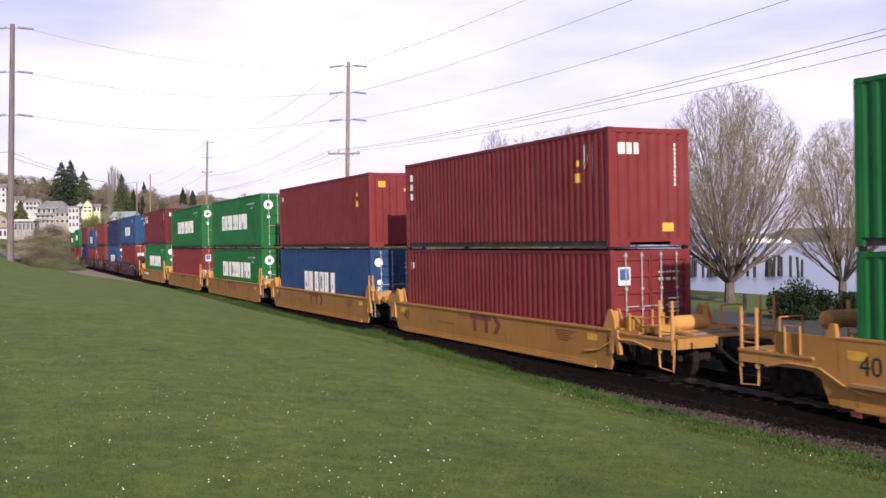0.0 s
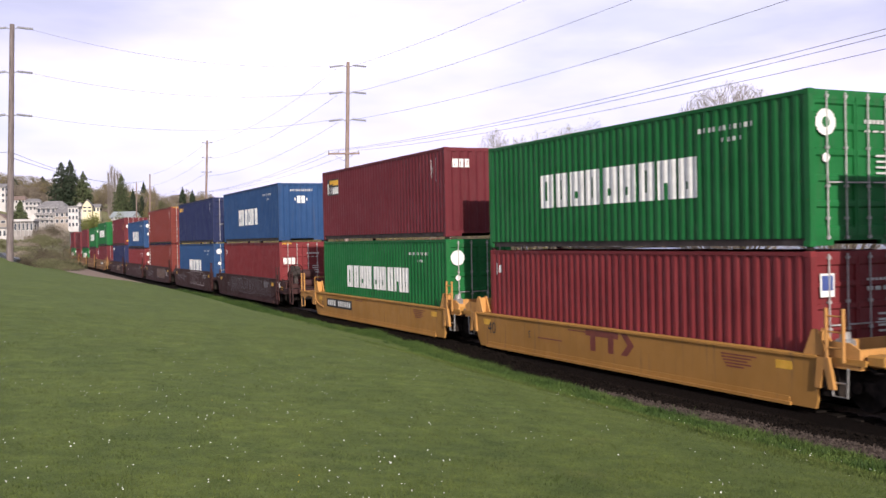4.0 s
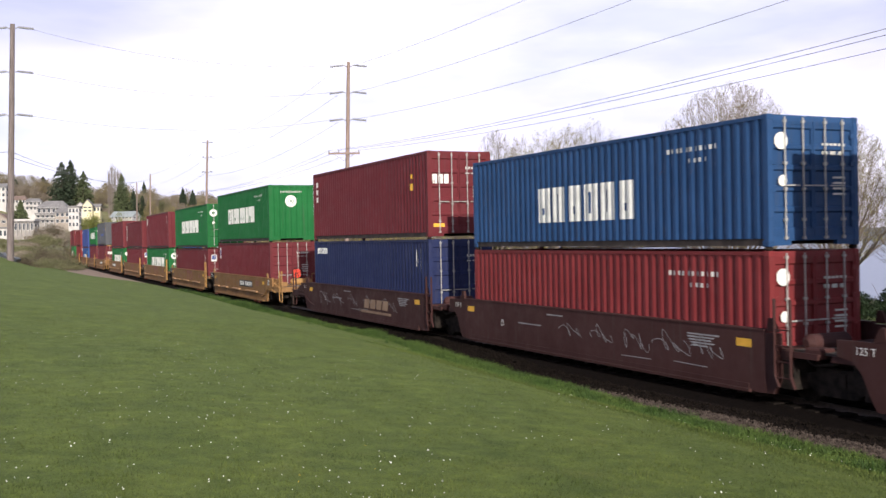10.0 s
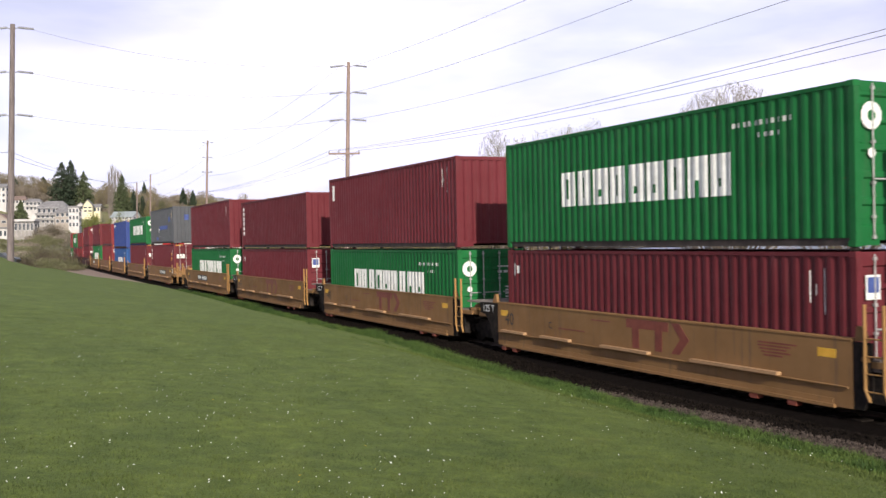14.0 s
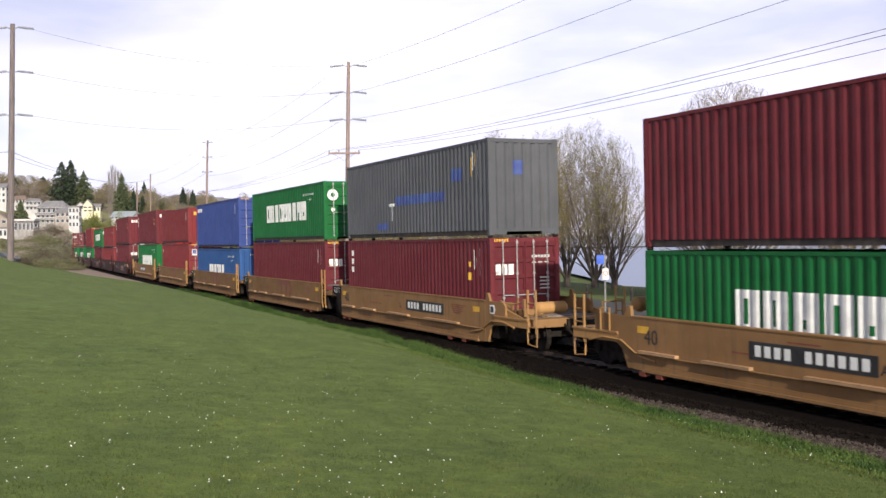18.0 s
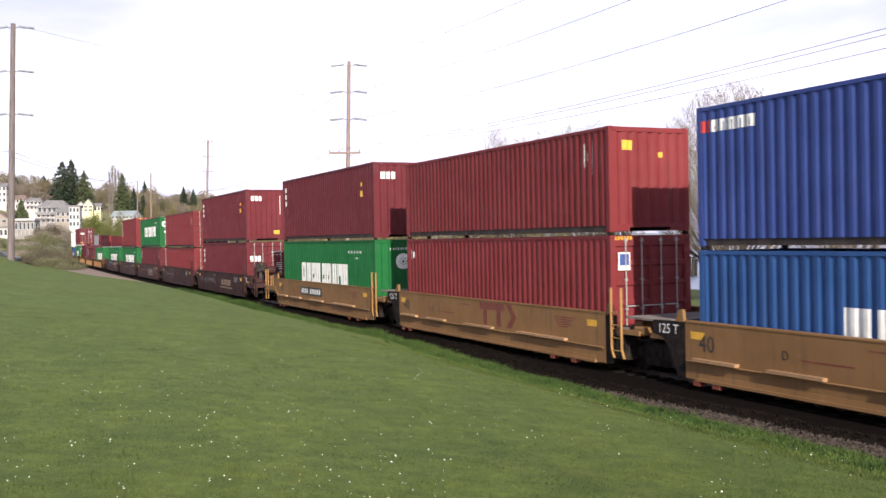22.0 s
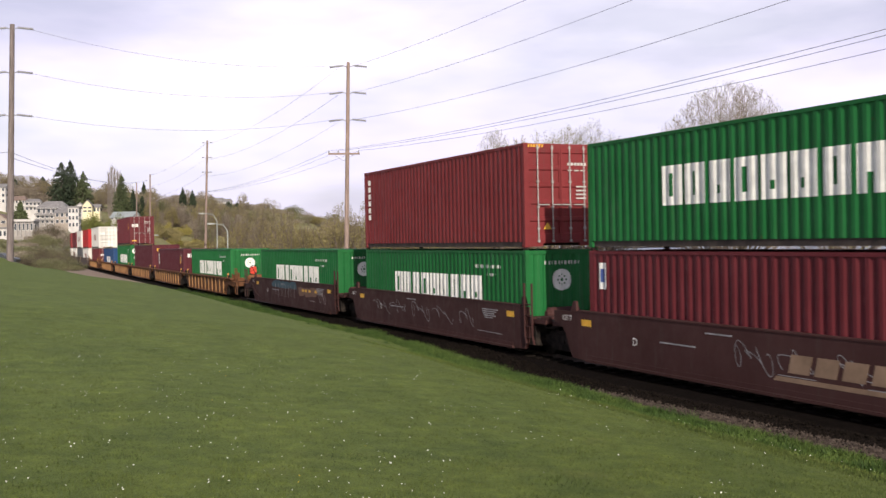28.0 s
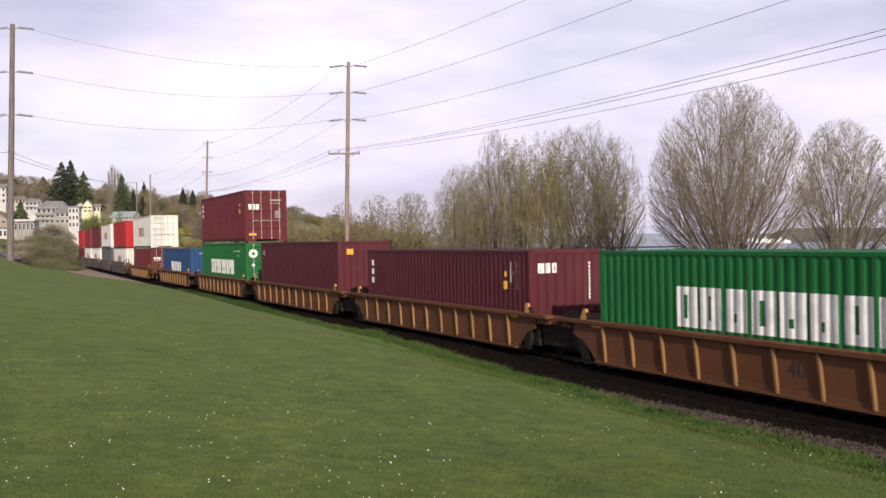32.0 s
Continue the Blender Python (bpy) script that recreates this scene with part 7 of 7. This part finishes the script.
def house(x, y, z, w, dp, h, roof_h, turn, wall_m, roof_m, floors, cols, words, flat=False, porch=False, hip=0.0):
    """Walls with window openings in frames, eaves, ridge roof, porch posts."""
    hs = thing("house", words, "house", "houses on the hill", m=pose(x, y, z, 0, 0, turn))
    bm = bmesh.new()
    box(bm, -w / 2, w / 2, -dp / 2, dp / 2, min(-0.5, hill_z(x, y) - z - 1.5), h)
    if not flat and not hip:
        for sx in (-1, 1):
            prism_pts = [(sx * (w / 2 - 0.02), -dp / 2, h), (sx * (w / 2 - 0.02), dp / 2, h), (sx * (w / 2 - 0.02), 0, h + roof_h)]
            bm.faces.new([bm.verts.new(p) for p in prism_pts])
    part("wall", bm, wall_m, hs)
    bm = bmesh.new()
    e = 0.3
    if flat:
        box(bm, -w / 2 - e, w / 2 + e, -dp / 2 - e, dp / 2 + e, h, h + 0.4)
    else:
        for sy in (-1, 1):
            lo = [(-w / 2 - e, sy * (dp / 2 + e), h - 0.25), (w / 2 + e, sy * (dp / 2 + e), h - 0.25), (w / 2 + e - hip, 0, h + roof_h), (-w / 2 - e + hip, 0, h + roof_h)]
            a = [bm.verts.new(p) for p in lo]
            b = [bm.verts.new((p[0], p[1], p[2] + 0.22)) for p in lo]
            bm.faces.new(a)
            bm.faces.new(b)
            for i in range(4):
                bm.faces.new((a[i], a[(i + 1) % 4], b[(i + 1) % 4], b[i]))
        if hip:
            for sx in (-1, 1):
                x0, x1 = sx * (w / 2 + e), sx * (w / 2 + e - hip)
                bm.faces.new([bm.verts.new(p) for p in ((x0, -dp / 2 - e, h - 0.03), (x0, dp / 2 + e, h - 0.03), (x1, 0, h + roof_h + 0.2))])
    part("roof", bm, roof_m, hs)
    fh = h / floors
    for f in range(floors):
        for c in range(cols):
            cx, cz = -w / 2 + w * (c + 0.5) / cols, f * fh + fh * 0.55
            ww, wh = w / cols * 0.52, fh * 0.5
            bm = bmesh.new()
            box(bm, cx - ww / 2 - 0.12, cx + ww / 2 + 0.12, -dp / 2 - 0.08, -dp / 2 + 0.02, cz - wh / 2 - 0.12, cz + wh / 2 + 0.12)
            wf = part("window", bm, M_WHITE, hs)
            bm = bmesh.new()
            box(bm, cx - ww / 2, cx + ww / 2, -dp / 2 - 0.10, -dp / 2 - 0.06, cz - wh / 2, cz + wh / 2)
            part("pane", bm, M_GLASS, wf)
        for c in range(2):
            cy, cz = -dp / 4 + dp / 2 * c, f * fh + fh * 0.55
            bm = bmesh.new()
            box(bm, w / 2 - 0.02, w / 2 + 0.08, cy - 0.6, cy + 0.6, cz - fh * 0.25, cz + fh * 0.25)
            wf = part("window", bm, M_WHITE, hs)
            bm = bmesh.new()
            box(bm, w / 2 + 0.06, w / 2 + 0.10, cy - 0.5, cy + 0.5, cz - fh * 0.21, cz + fh * 0.21)
            part("pane", bm, M_GLASS, wf)
    if porch:
        for f in range(1, floors + 1):
            bm = bmesh.new()
            box(bm, -w / 2, w / 2, -dp / 2 - 0.8, -dp / 2, f * fh - 0.16, f * fh - 0.06)
            slab = part("balcony", bm, M_WHITE, hs)
            if f < floors:
                bm = bmesh.new()
                box(bm, -w / 2, w / 2, -dp / 2 - 0.8, -dp / 2 - 0.74, f * fh + 0.36, f * fh + 0.44)
                for q in range(cols * 3 + 1):
                    xx = -w / 2 + w * q / (cols * 3)
                    box(bm, xx - 0.03, xx + 0.03, -dp / 2 - 0.79, -dp / 2 - 0.75, f * fh - 0.06, f * fh + 0.36)
                part("railing", bm, M_WHITE, slab)
        for c in range(cols + 1):
            bm = bmesh.new()
            xx = -w / 2 + w * c / cols
            box(bm, xx - 0.05, xx + 0.05, -dp / 2 - 0.8, -dp / 2 - 0.7, -0.6, h - 0.12)
            part("porch_post", bm, M_WHITE, hs)
    return hs


for b, d, zz, w, dp, h, rh, turn, wm, rm, fl, co, words, flat, porch, hip in (
        (-0.3945, 268, 11.8, 7.5, 6, 1.9, 1.7, 8, M_SIDING, M_ROOF_G, 1, 6, "large grey house with a wide grey hipped roof", False, True, 1.8),
        (-0.3994, 263, 9.2, 5.8, 4, 2.5, 0.3, 8, M_SIDING, M_ROOF_G, 2, 5, "lower wing of a grey house with white balconies", True, True, 0),
        (-0.3839, 262, 9.0, 3.7, 5, 3.3, 1.0, 8, M_TAN, M_ROOF_G, 2, 3, "tan clapboard wing below a grey roof", False, False, 0.8),
        (-0.3736, 258, 7.9, 2.6, 4, 5.4, 0.3, 12, M_WHITE, M_ROOF_G, 3, 3, "tall narrow white bay with rows of windows", True, False, 0),
        (-0.3672, 332, 15.4, 3.0, 2.6, 1.3, 1.2, -80, M_WHITE, M_ROOF_G, 1, 2, "small white gabled house on the hill", False, False, 0),
        (-0.3598, 330, 14.4, 3.0, 3.0, 2.3, 2.0, -80, M_YELLOWH, M_ROOF_G, 2, 2, "pale yellow gabled house on the hill", False, False, 0),
        (-0.3521, 333, 14.4, 3.3, 2.5, 2.2, 0.7, 6, M_YELLOWH, M_ROOF_G, 1, 3, "low pale yellow wing beside the gabled house", False, False, 0),
        (-0.4299, 290, 15.7, 4.6, 4, 1.4, 0.9, 6, M_WHITE, M_ROOF_R, 1, 5, "low cream house with a brown roof", False, False, 0.9),
        (-0.4147, 286, 13.6, 4.2, 4, 2.6, 0.8, 14, M_WHITE, M_ROOF_G, 2, 4, "white balconied house below the conifers", False, True, 0.9),
        (-0.4050, 345, 21.6, 4.4, 4, 1.2, 1.1, 10, M_TAN, M_ROOF_R, 1, 4, "low tan house with a reddish roof near the ridge", False, False, 1.0),
        (-0.4480, 285, 15.6, 3.6, 5, 5.0, 0.8, 10, M_WHITE, M_ROOF_G, 3, 3, "white three-storey house with grey roof", False, False, 0),
        (-0.4471, 250, 8.8, 4.0, 3.6, 1.4, 1.3, -84, M_TAN, M_ROOF_R, 1, 2, "low tan house with a reddish gable", False, False, 0),
        (-0.4247, 244, 6.4, 5.7, 4, 3.2, 0.3, 5, M_SIDING, M_WHITE, 1, 6, "low pale house with a white porch and posts", True, True, 0),
        (-0.4460, 232, 5.1, 2.9, 4, 2.4, 0.3, 5, M_WHITE, M_ROOF_G, 1, 3, "small white garage below the houses", True, False, 0),
        (-0.2285, 520, 24.0, 6.0, 6, 2.6, 1.6, 20, M_SIDING, M_ROOF_G, 2, 4, "pale house on the distant ridge", False, False, 0),
        (-0.2190, 520, 23.6, 4.5, 5, 2.6, 1.4, 40, M_WHITE, M_ROOF_G, 1, 3, "white house on the distant ridge", False, False, 0),
        (-0.2480, 500, 25.0, 4.0, 4, 2.2, 1.2, 30, M_WHITE, M_ROOF_G, 1, 3, "white house on the distant ridge", False, False, 0),
        (-0.3220, 300, 11.2, 7.0, 5, 0.9, 1.4, -10, M_WHITE, M_ROOF_P, 1, 6, "long low building with a pale metal roof", False, False, 0)):
    house(b * d, d, zz, w, dp, h, rh, turn, wm, rm, fl, co, words, flat, porch, hip)

# the hill's small plan fits the camera's view; upper slope scaled up from eye
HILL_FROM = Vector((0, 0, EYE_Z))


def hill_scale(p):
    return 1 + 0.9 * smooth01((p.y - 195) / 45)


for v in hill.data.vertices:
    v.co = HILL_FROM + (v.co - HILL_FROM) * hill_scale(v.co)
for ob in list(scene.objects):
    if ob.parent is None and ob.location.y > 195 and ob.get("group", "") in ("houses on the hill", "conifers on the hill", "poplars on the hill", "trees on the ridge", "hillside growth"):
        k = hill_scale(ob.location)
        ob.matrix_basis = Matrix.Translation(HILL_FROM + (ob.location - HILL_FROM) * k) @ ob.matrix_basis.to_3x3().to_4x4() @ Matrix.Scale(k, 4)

# ---- grass blades, daisies, stones, ties ----
M_BLADE = leaf_material("grass_blades", (0.050, 0.072, 0.018), (0.082, 0.104, 0.026), 0.9)
M_TALL = leaf_material("tall_grass_blades", (0.042, 0.078, 0.017), (0.074, 0.112, 0.026), 0.5, 0.35)
M_TUFT = leaf_material("dark_grass_blades", (0.022, 0.050, 0.011), (0.044, 0.078, 0.019), 0.8, 0.4)
M_PETAL = two_tone("daisy_white", (0.7, 0.7, 0.68), (0.82, 0.82, 0.8), 20, 0.6, bump=0)
M_DANDELION = two_tone("dandelion_yellow", (0.6, 0.4, 0.02), (0.7, 0.5, 0.04), 20, 0.6, bump=0)
M_STONE = two_tone("ballast_stone", (0.022, 0.017, 0.015), (0.100, 0.079, 0.070), 9, 0.95, bump=0.3)


def lawn_point(s, o, dz=0.0):
    p = LAWN_ORIGIN + LAWN_FWD * s + LAWN_NEAR * o
    return Vector((p.x, p.y, lawn_z(s, o) + dz))


def blades(name, places, mat, words, width, tall):
    rng = random.Random(name)
    g = Soup()
    for s, o, hgt in places:
        p = lawn_point(s, o, -0.01)
        a = rng.uniform(0, math.tau)
        w = Vector((math.cos(a), math.sin(a), 0)) * width * rng.uniform(0.7, 1.4)
        lean = Vector((rng.gauss(0, 0.35), rng.gauss(0, 0.35), 1)) * hgt
        k = len(g.v)
        if tall:
            mid = p + lean * 0.55
            g.v += [p - w, p + w, mid + w * 0.7, mid - w * 0.7, p + lean + Vector((lean.x, lean.y, -0.1 * hgt)) * 0.5]
            g.f += [(k, k + 1, k + 2, k + 3), (k + 3, k + 2, k + 4)]
        else:
            g.v += [p - w, p + w, p + lean]
            g.f.append((k, k + 1, k + 2))
    ob = g.put(name, mat, None)
    tagged(ob, words, "grass", kind="stuff")


rng = random.Random(77)
near_places = []
for _ in range(190000):
    y = 4.6 + 17 * rng.random() ** 1.5
    x = y * rng.uniform(-0.48, 0.48)
    s, o = lawn_so(x, y)
    if o > EDGE + 0.2:
        near_places.append((s, o, rng.uniform(0.012, 0.034) * (1 + 0.5 * noise.noise((x * 2.2, y * 2.2, 4)))))
blades("lawn_blades", near_places, M_BLADE, "short mown grass blades of the lawn", 0.0045, False)
edge_places = []
for q in range(90000):
    s = 14 - 62 * rng.random() ** 1.25
    lump = 0.5 + 0.5 * noise.noise((s * 0.42, 0, 2)) + 0.35 * noise.noise((s * 1.7, 0, 12))
    tuft = max(0.12, lump) * (0.55 + 0.75 * smooth01((-20 - s) / 8) * smooth01((s + 44) / 6) + 0.4 * smooth01((s + 17) / 5) * smooth01((6 - s) / 8))
    reach = 0.55 * (1 - 0.3 * smooth01((s - 5) / 6))
    o = edge(s) - 0.10 - 0.32 * lump * smooth01((9 - s) / 6) + rng.expovariate(1 / reach)
    fall = math.exp(-max(0.0, o - edge(s) - 0.10) / 0.28)
    edge_places.append((s, o, rng.uniform(0.03, 0.05 + 0.30 * tuft * fall)))
tuft_places = []
for q in range(420):
    s = 11 - 58 * rng.random() ** 1.2
    if noise.noise((s * 0.33, 0, 44)) + 0.25 < rng.uniform(-0.5, 0.6):
        continue
    o = edge(s) - 0.12 + rng.expovariate(1 / 0.30)
    big = rng.uniform(0.10, 0.36) * (0.6 + 0.6 * smooth01((-18 - s) / 10))
    for _ in range(90):
        r = abs(rng.gauss(0, 0.15))
        a = rng.uniform(0, math.tau)
        tuft_places.append((s + r * math.cos(a) * 1.5, o + r * math.sin(a), big * rng.uniform(0.35, 1.1) * (1 - min(0.8, r * 2))))
blades("grass_tufts", tuft_places, M_TUFT, "dark green uneven tufts of uncut grass by the track", 0.006, True)
blades("edge_grass", edge_places, M_TALL, "long uncut grass along the track bed", 0.007, True)

fl = Soup()
dn = Soup()
for _ in range(1900):
    y = 5.4 + 11 * rng.random() ** 1.3
    x = y * rng.uniform(-0.48, 0.48)
    s, o = lawn_so(x, y)
    clump = noise.noise((x * 0.9, y * 0.9, 8)) + 0.5 * noise.noise((x * 3, y * 3, 2)) - 0.25 * smooth01((x / y + 0.1) / 0.3) - 0.04 * max(0, y - 9)
    if o < EDGE + 1.6 or clump < rng.uniform(-0.45, 0.45):
        continue
    p = lawn_point(s, o, rng.uniform(0.04, 0.065))
    soup = dn if rng.random() < 0.015 else fl
    k = len(soup.v)
    r = 0.003 + 0.0042 * rng.random() ** 1.6
    tx, ty = rng.gauss(0, 0.3), rng.gauss(-0.35, 0.3)
    soup.v.append(p + Vector((0, 0, 0.004)))
    for i in range(8):
        a = i * math.tau / 8
        soup.v.append(p + Vector((math.cos(a) * r, math.sin(a) * r, (math.cos(a) * tx + math.sin(a) * -ty) * r)))
    soup.f += [(k, k + 1 + i, k + 1 + (i + 1) % 8) for i in range(8)]
tagged(fl.put("daisies", M_PETAL, None), "white daisies scattered over the lawn", "flowers", kind="stuff")
tagged(dn.put("dandelions", M_DANDELION, None), "a few yellow dandelions in the lawn", "flowers", kind="stuff")

st, sd = Soup(), Soup()
for q in range(60000):
    s = 13.5 - (40 if q % 2 else 22) * rng.random()
    o = edge(s) + 0.15 - (1.35 if q % 3 else 2.4) * rng.random()
    c = LAWN_ORIGIN + LAWN_FWD * s + LAWN_NEAR * (o - 0.35 * smooth01((s - 2) / 8)) + Vector((0, 0, -0.09 + 0.075 * smooth01((o - 2.4) / 0.6) + rng.uniform(-0.015, 0.03)))
    # paler stones on the lit strip, near-black ones where the shade falls
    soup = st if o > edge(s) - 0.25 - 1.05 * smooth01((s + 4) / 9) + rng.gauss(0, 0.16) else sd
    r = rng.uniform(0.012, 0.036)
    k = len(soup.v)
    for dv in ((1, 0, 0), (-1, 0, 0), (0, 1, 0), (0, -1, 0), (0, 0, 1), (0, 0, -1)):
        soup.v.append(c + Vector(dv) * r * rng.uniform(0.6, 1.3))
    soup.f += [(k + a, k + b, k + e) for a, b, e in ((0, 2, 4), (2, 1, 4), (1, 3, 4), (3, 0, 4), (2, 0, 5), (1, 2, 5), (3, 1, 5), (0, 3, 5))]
# oily stones, darkened further to stand for the shade under the train
M_OILY_SHADE = two_tone("oily_shaded_stone", (0.005, 0.004, 0.0035), (0.013, 0.010, 0.0085), 9, 0.9, bump=0.3)
for m_ in (M_OILY_SHADE, M_STONE, M_GRAVEL, M_MARGIN, M_TIE):
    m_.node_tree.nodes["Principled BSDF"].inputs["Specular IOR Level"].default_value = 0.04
tagged(sd.put("oily_ballast_stones", M_OILY_SHADE, None), "crushed stones by the rails, oily and blackened for the train's shade", "stones", kind="stuff")
tagged(st.put("ballast_stones", M_STONE, None), "loose reddish crushed stones beside the rails", "stones", kind="stuff")

bm = bmesh.new()
box(bm, -0.115, 0.115, -1.3, 1.3, -0.16, 0.0)
TIE = mesh_of("tie", bm, M_TIE)
for k in range(150):
    s = 16 - k * 0.52
    ob = new("tie", TIE)
    ob.parent = bed
    ob.matrix_basis = Matrix.Translation(track(s, 0, -0.09)) @ pose(0, 0, 0, 0, 0, math.degrees(HEAD))


# ---- signs and a van on the road ----
M_SIGN_B = two_tone("sign_blue", (0.04, 0.10, 0.5), (0.06, 0.14, 0.6), 5, 0.5, bump=0)
sg = thing("road_sign", "white and blue road signs on one steel post", "sign", m=pose(*track(-17.5, -10.2, -0.6)) @ pose(0, 0, 0, 0, 0, 12))
bm = bmesh.new()
tube(bm, [(0, 0, 0), (0, 0, 3.1)], 0.045, 8)
part("post", bm, M_STEEL, sg)
bm = bmesh.new()
box(bm, -0.15, 0.15, -0.07, -0.05, 1.95, 2.45)
wp = part("sign_panel", bm, M_MARK, sg, "white sign panel")
bm = bmesh.new()
for k in range(16):
    a, b2 = k * math.tau / 16, (k + 1) * math.tau / 16
    tube(bm, [(0.1 * math.cos(a), -0.075, 2.24 + 0.1 * math.sin(a)), (0.1 * math.cos(b2), -0.075, 2.24 + 0.1 * math.sin(b2))], 0.012, 4, False)
part("red_ring", bm, M_TANK, wp)
bm = bmesh.new()
box(bm, -0.42, -0.06, -0.07, -0.05, 2.65, 3.05)
part("sign_panel", bm, M_SIGN_B, sg, "blue sign panel")
M_VAN = two_tone("van_white", (0.74, 0.74, 0.73), (0.82, 0.82, 0.8), 2, 0.35, bump=0)
M_TYRE = two_tone("tyre_rubber", (0.015, 0.015, 0.015), (0.03, 0.03, 0.03), 8, 0.9)
van = thing("van", "small white box van driving along the road", "vehicle")
bm = bmesh.new()
prism(bm, [(-1.7, 0.3), (1.7, 0.3), (1.75, 0.7), (1.7, 1.42), (1.6, 1.55), (-1.6, 1.55), (-1.7, 1.45)], -0.78, 0.78)
bmesh.ops.bevel(bm, geom=bm.edges[:], offset=0.06, segments=2, affect="EDGES")
part("body", bm, M_VAN, van)
for x in (-1.05, 1.05):
    for y in (-0.70, 0.72):
        bm = bmesh.new()
        tube(bm, [(x, y - 0.1, 0.33), (x, y + 0.1, 0.33)], 0.33, 18)
        part("wheel", bm, M_TYRE, van)
bm = bmesh.new()
box(bm, 1.735, 1.765, -0.5, -0.45, 0.6, 1.2)
part("handle", bm, M_IRON, van)
for k in range(9):
    s = -6 - 5 * k
    ob = new("bollard", None)
    ob.matrix_basis = Matrix.Translation(track(s, -21.5, -0.62))
    tagged(ob, "short dark timber bollard at the road edge", "bollard", "bollards along the road")
    bm = bmesh.new()
    tube(bm, [(0, 0, -0.1), (0, 0, 0.85)], [0.11, 0.10], 9)
    part("post", bm, M_PILE, ob)


# a parked car on the bank by the brambles
M_CAR = two_tone("dark_car_paint", (0.03, 0.033, 0.04), (0.05, 0.053, 0.06), 2, 0.3, bump=0)
gz = lawn_z(*lawn_so(-55.0, 120.0))
pc = thing("car", "dark grey parked car beside the brambles", "car", m=pose(-54.0, 120, max(gz, -0.2), 0, 0, 4))
bm = bmesh.new()
prism(bm, [(-2.15, 0.28), (2.15, 0.28), (2.2, 0.62), (1.9, 0.82), (1.0, 0.92), (-1.9, 0.95), (-2.2, 0.70)], -0.86, 0.86)
bmesh.ops.bevel(bm, geom=bm.edges[:], offset=0.06, segments=2, affect="EDGES")
part("body", bm, M_CAR, pc)
bm = bmesh.new()
prism(bm, [(-1.75, 0.93), (1.05, 0.91), (0.35, 1.42), (-1.2, 1.45)], -0.76, 0.76)
bmesh.ops.bevel(bm, geom=bm.edges[:], offset=0.05, segments=2, affect="EDGES")
cab = part("cabin", bm, M_CAR, pc)
for a, b in ((-1.35, -0.45), (-0.38, 0.55)):
    bm = bmesh.new()
    prism(bm, [(a, 1.0), (b, 1.0), (b - 0.22, 1.34), (a + 0.12, 1.34)], -0.775, -0.755)
    part("window", bm, M_GLASS, cab)
for a in (-1.35, 1.35):
    for y in (-0.78, 0.78):
        bm = bmesh.new()
        tube(bm, [(a, y - 0.1, 0.32), (a, y + 0.1, 0.32)], 0.32, 16)
        w_ = part("wheel", bm, M_TYRE, pc)
        bm = bmesh.new()
        tube(bm, [(a, y - 0.11, 0.32), (a, y + 0.11, 0.32)], 0.19, 12)
        part("rim", bm, M_STEEL, w_)


motions()
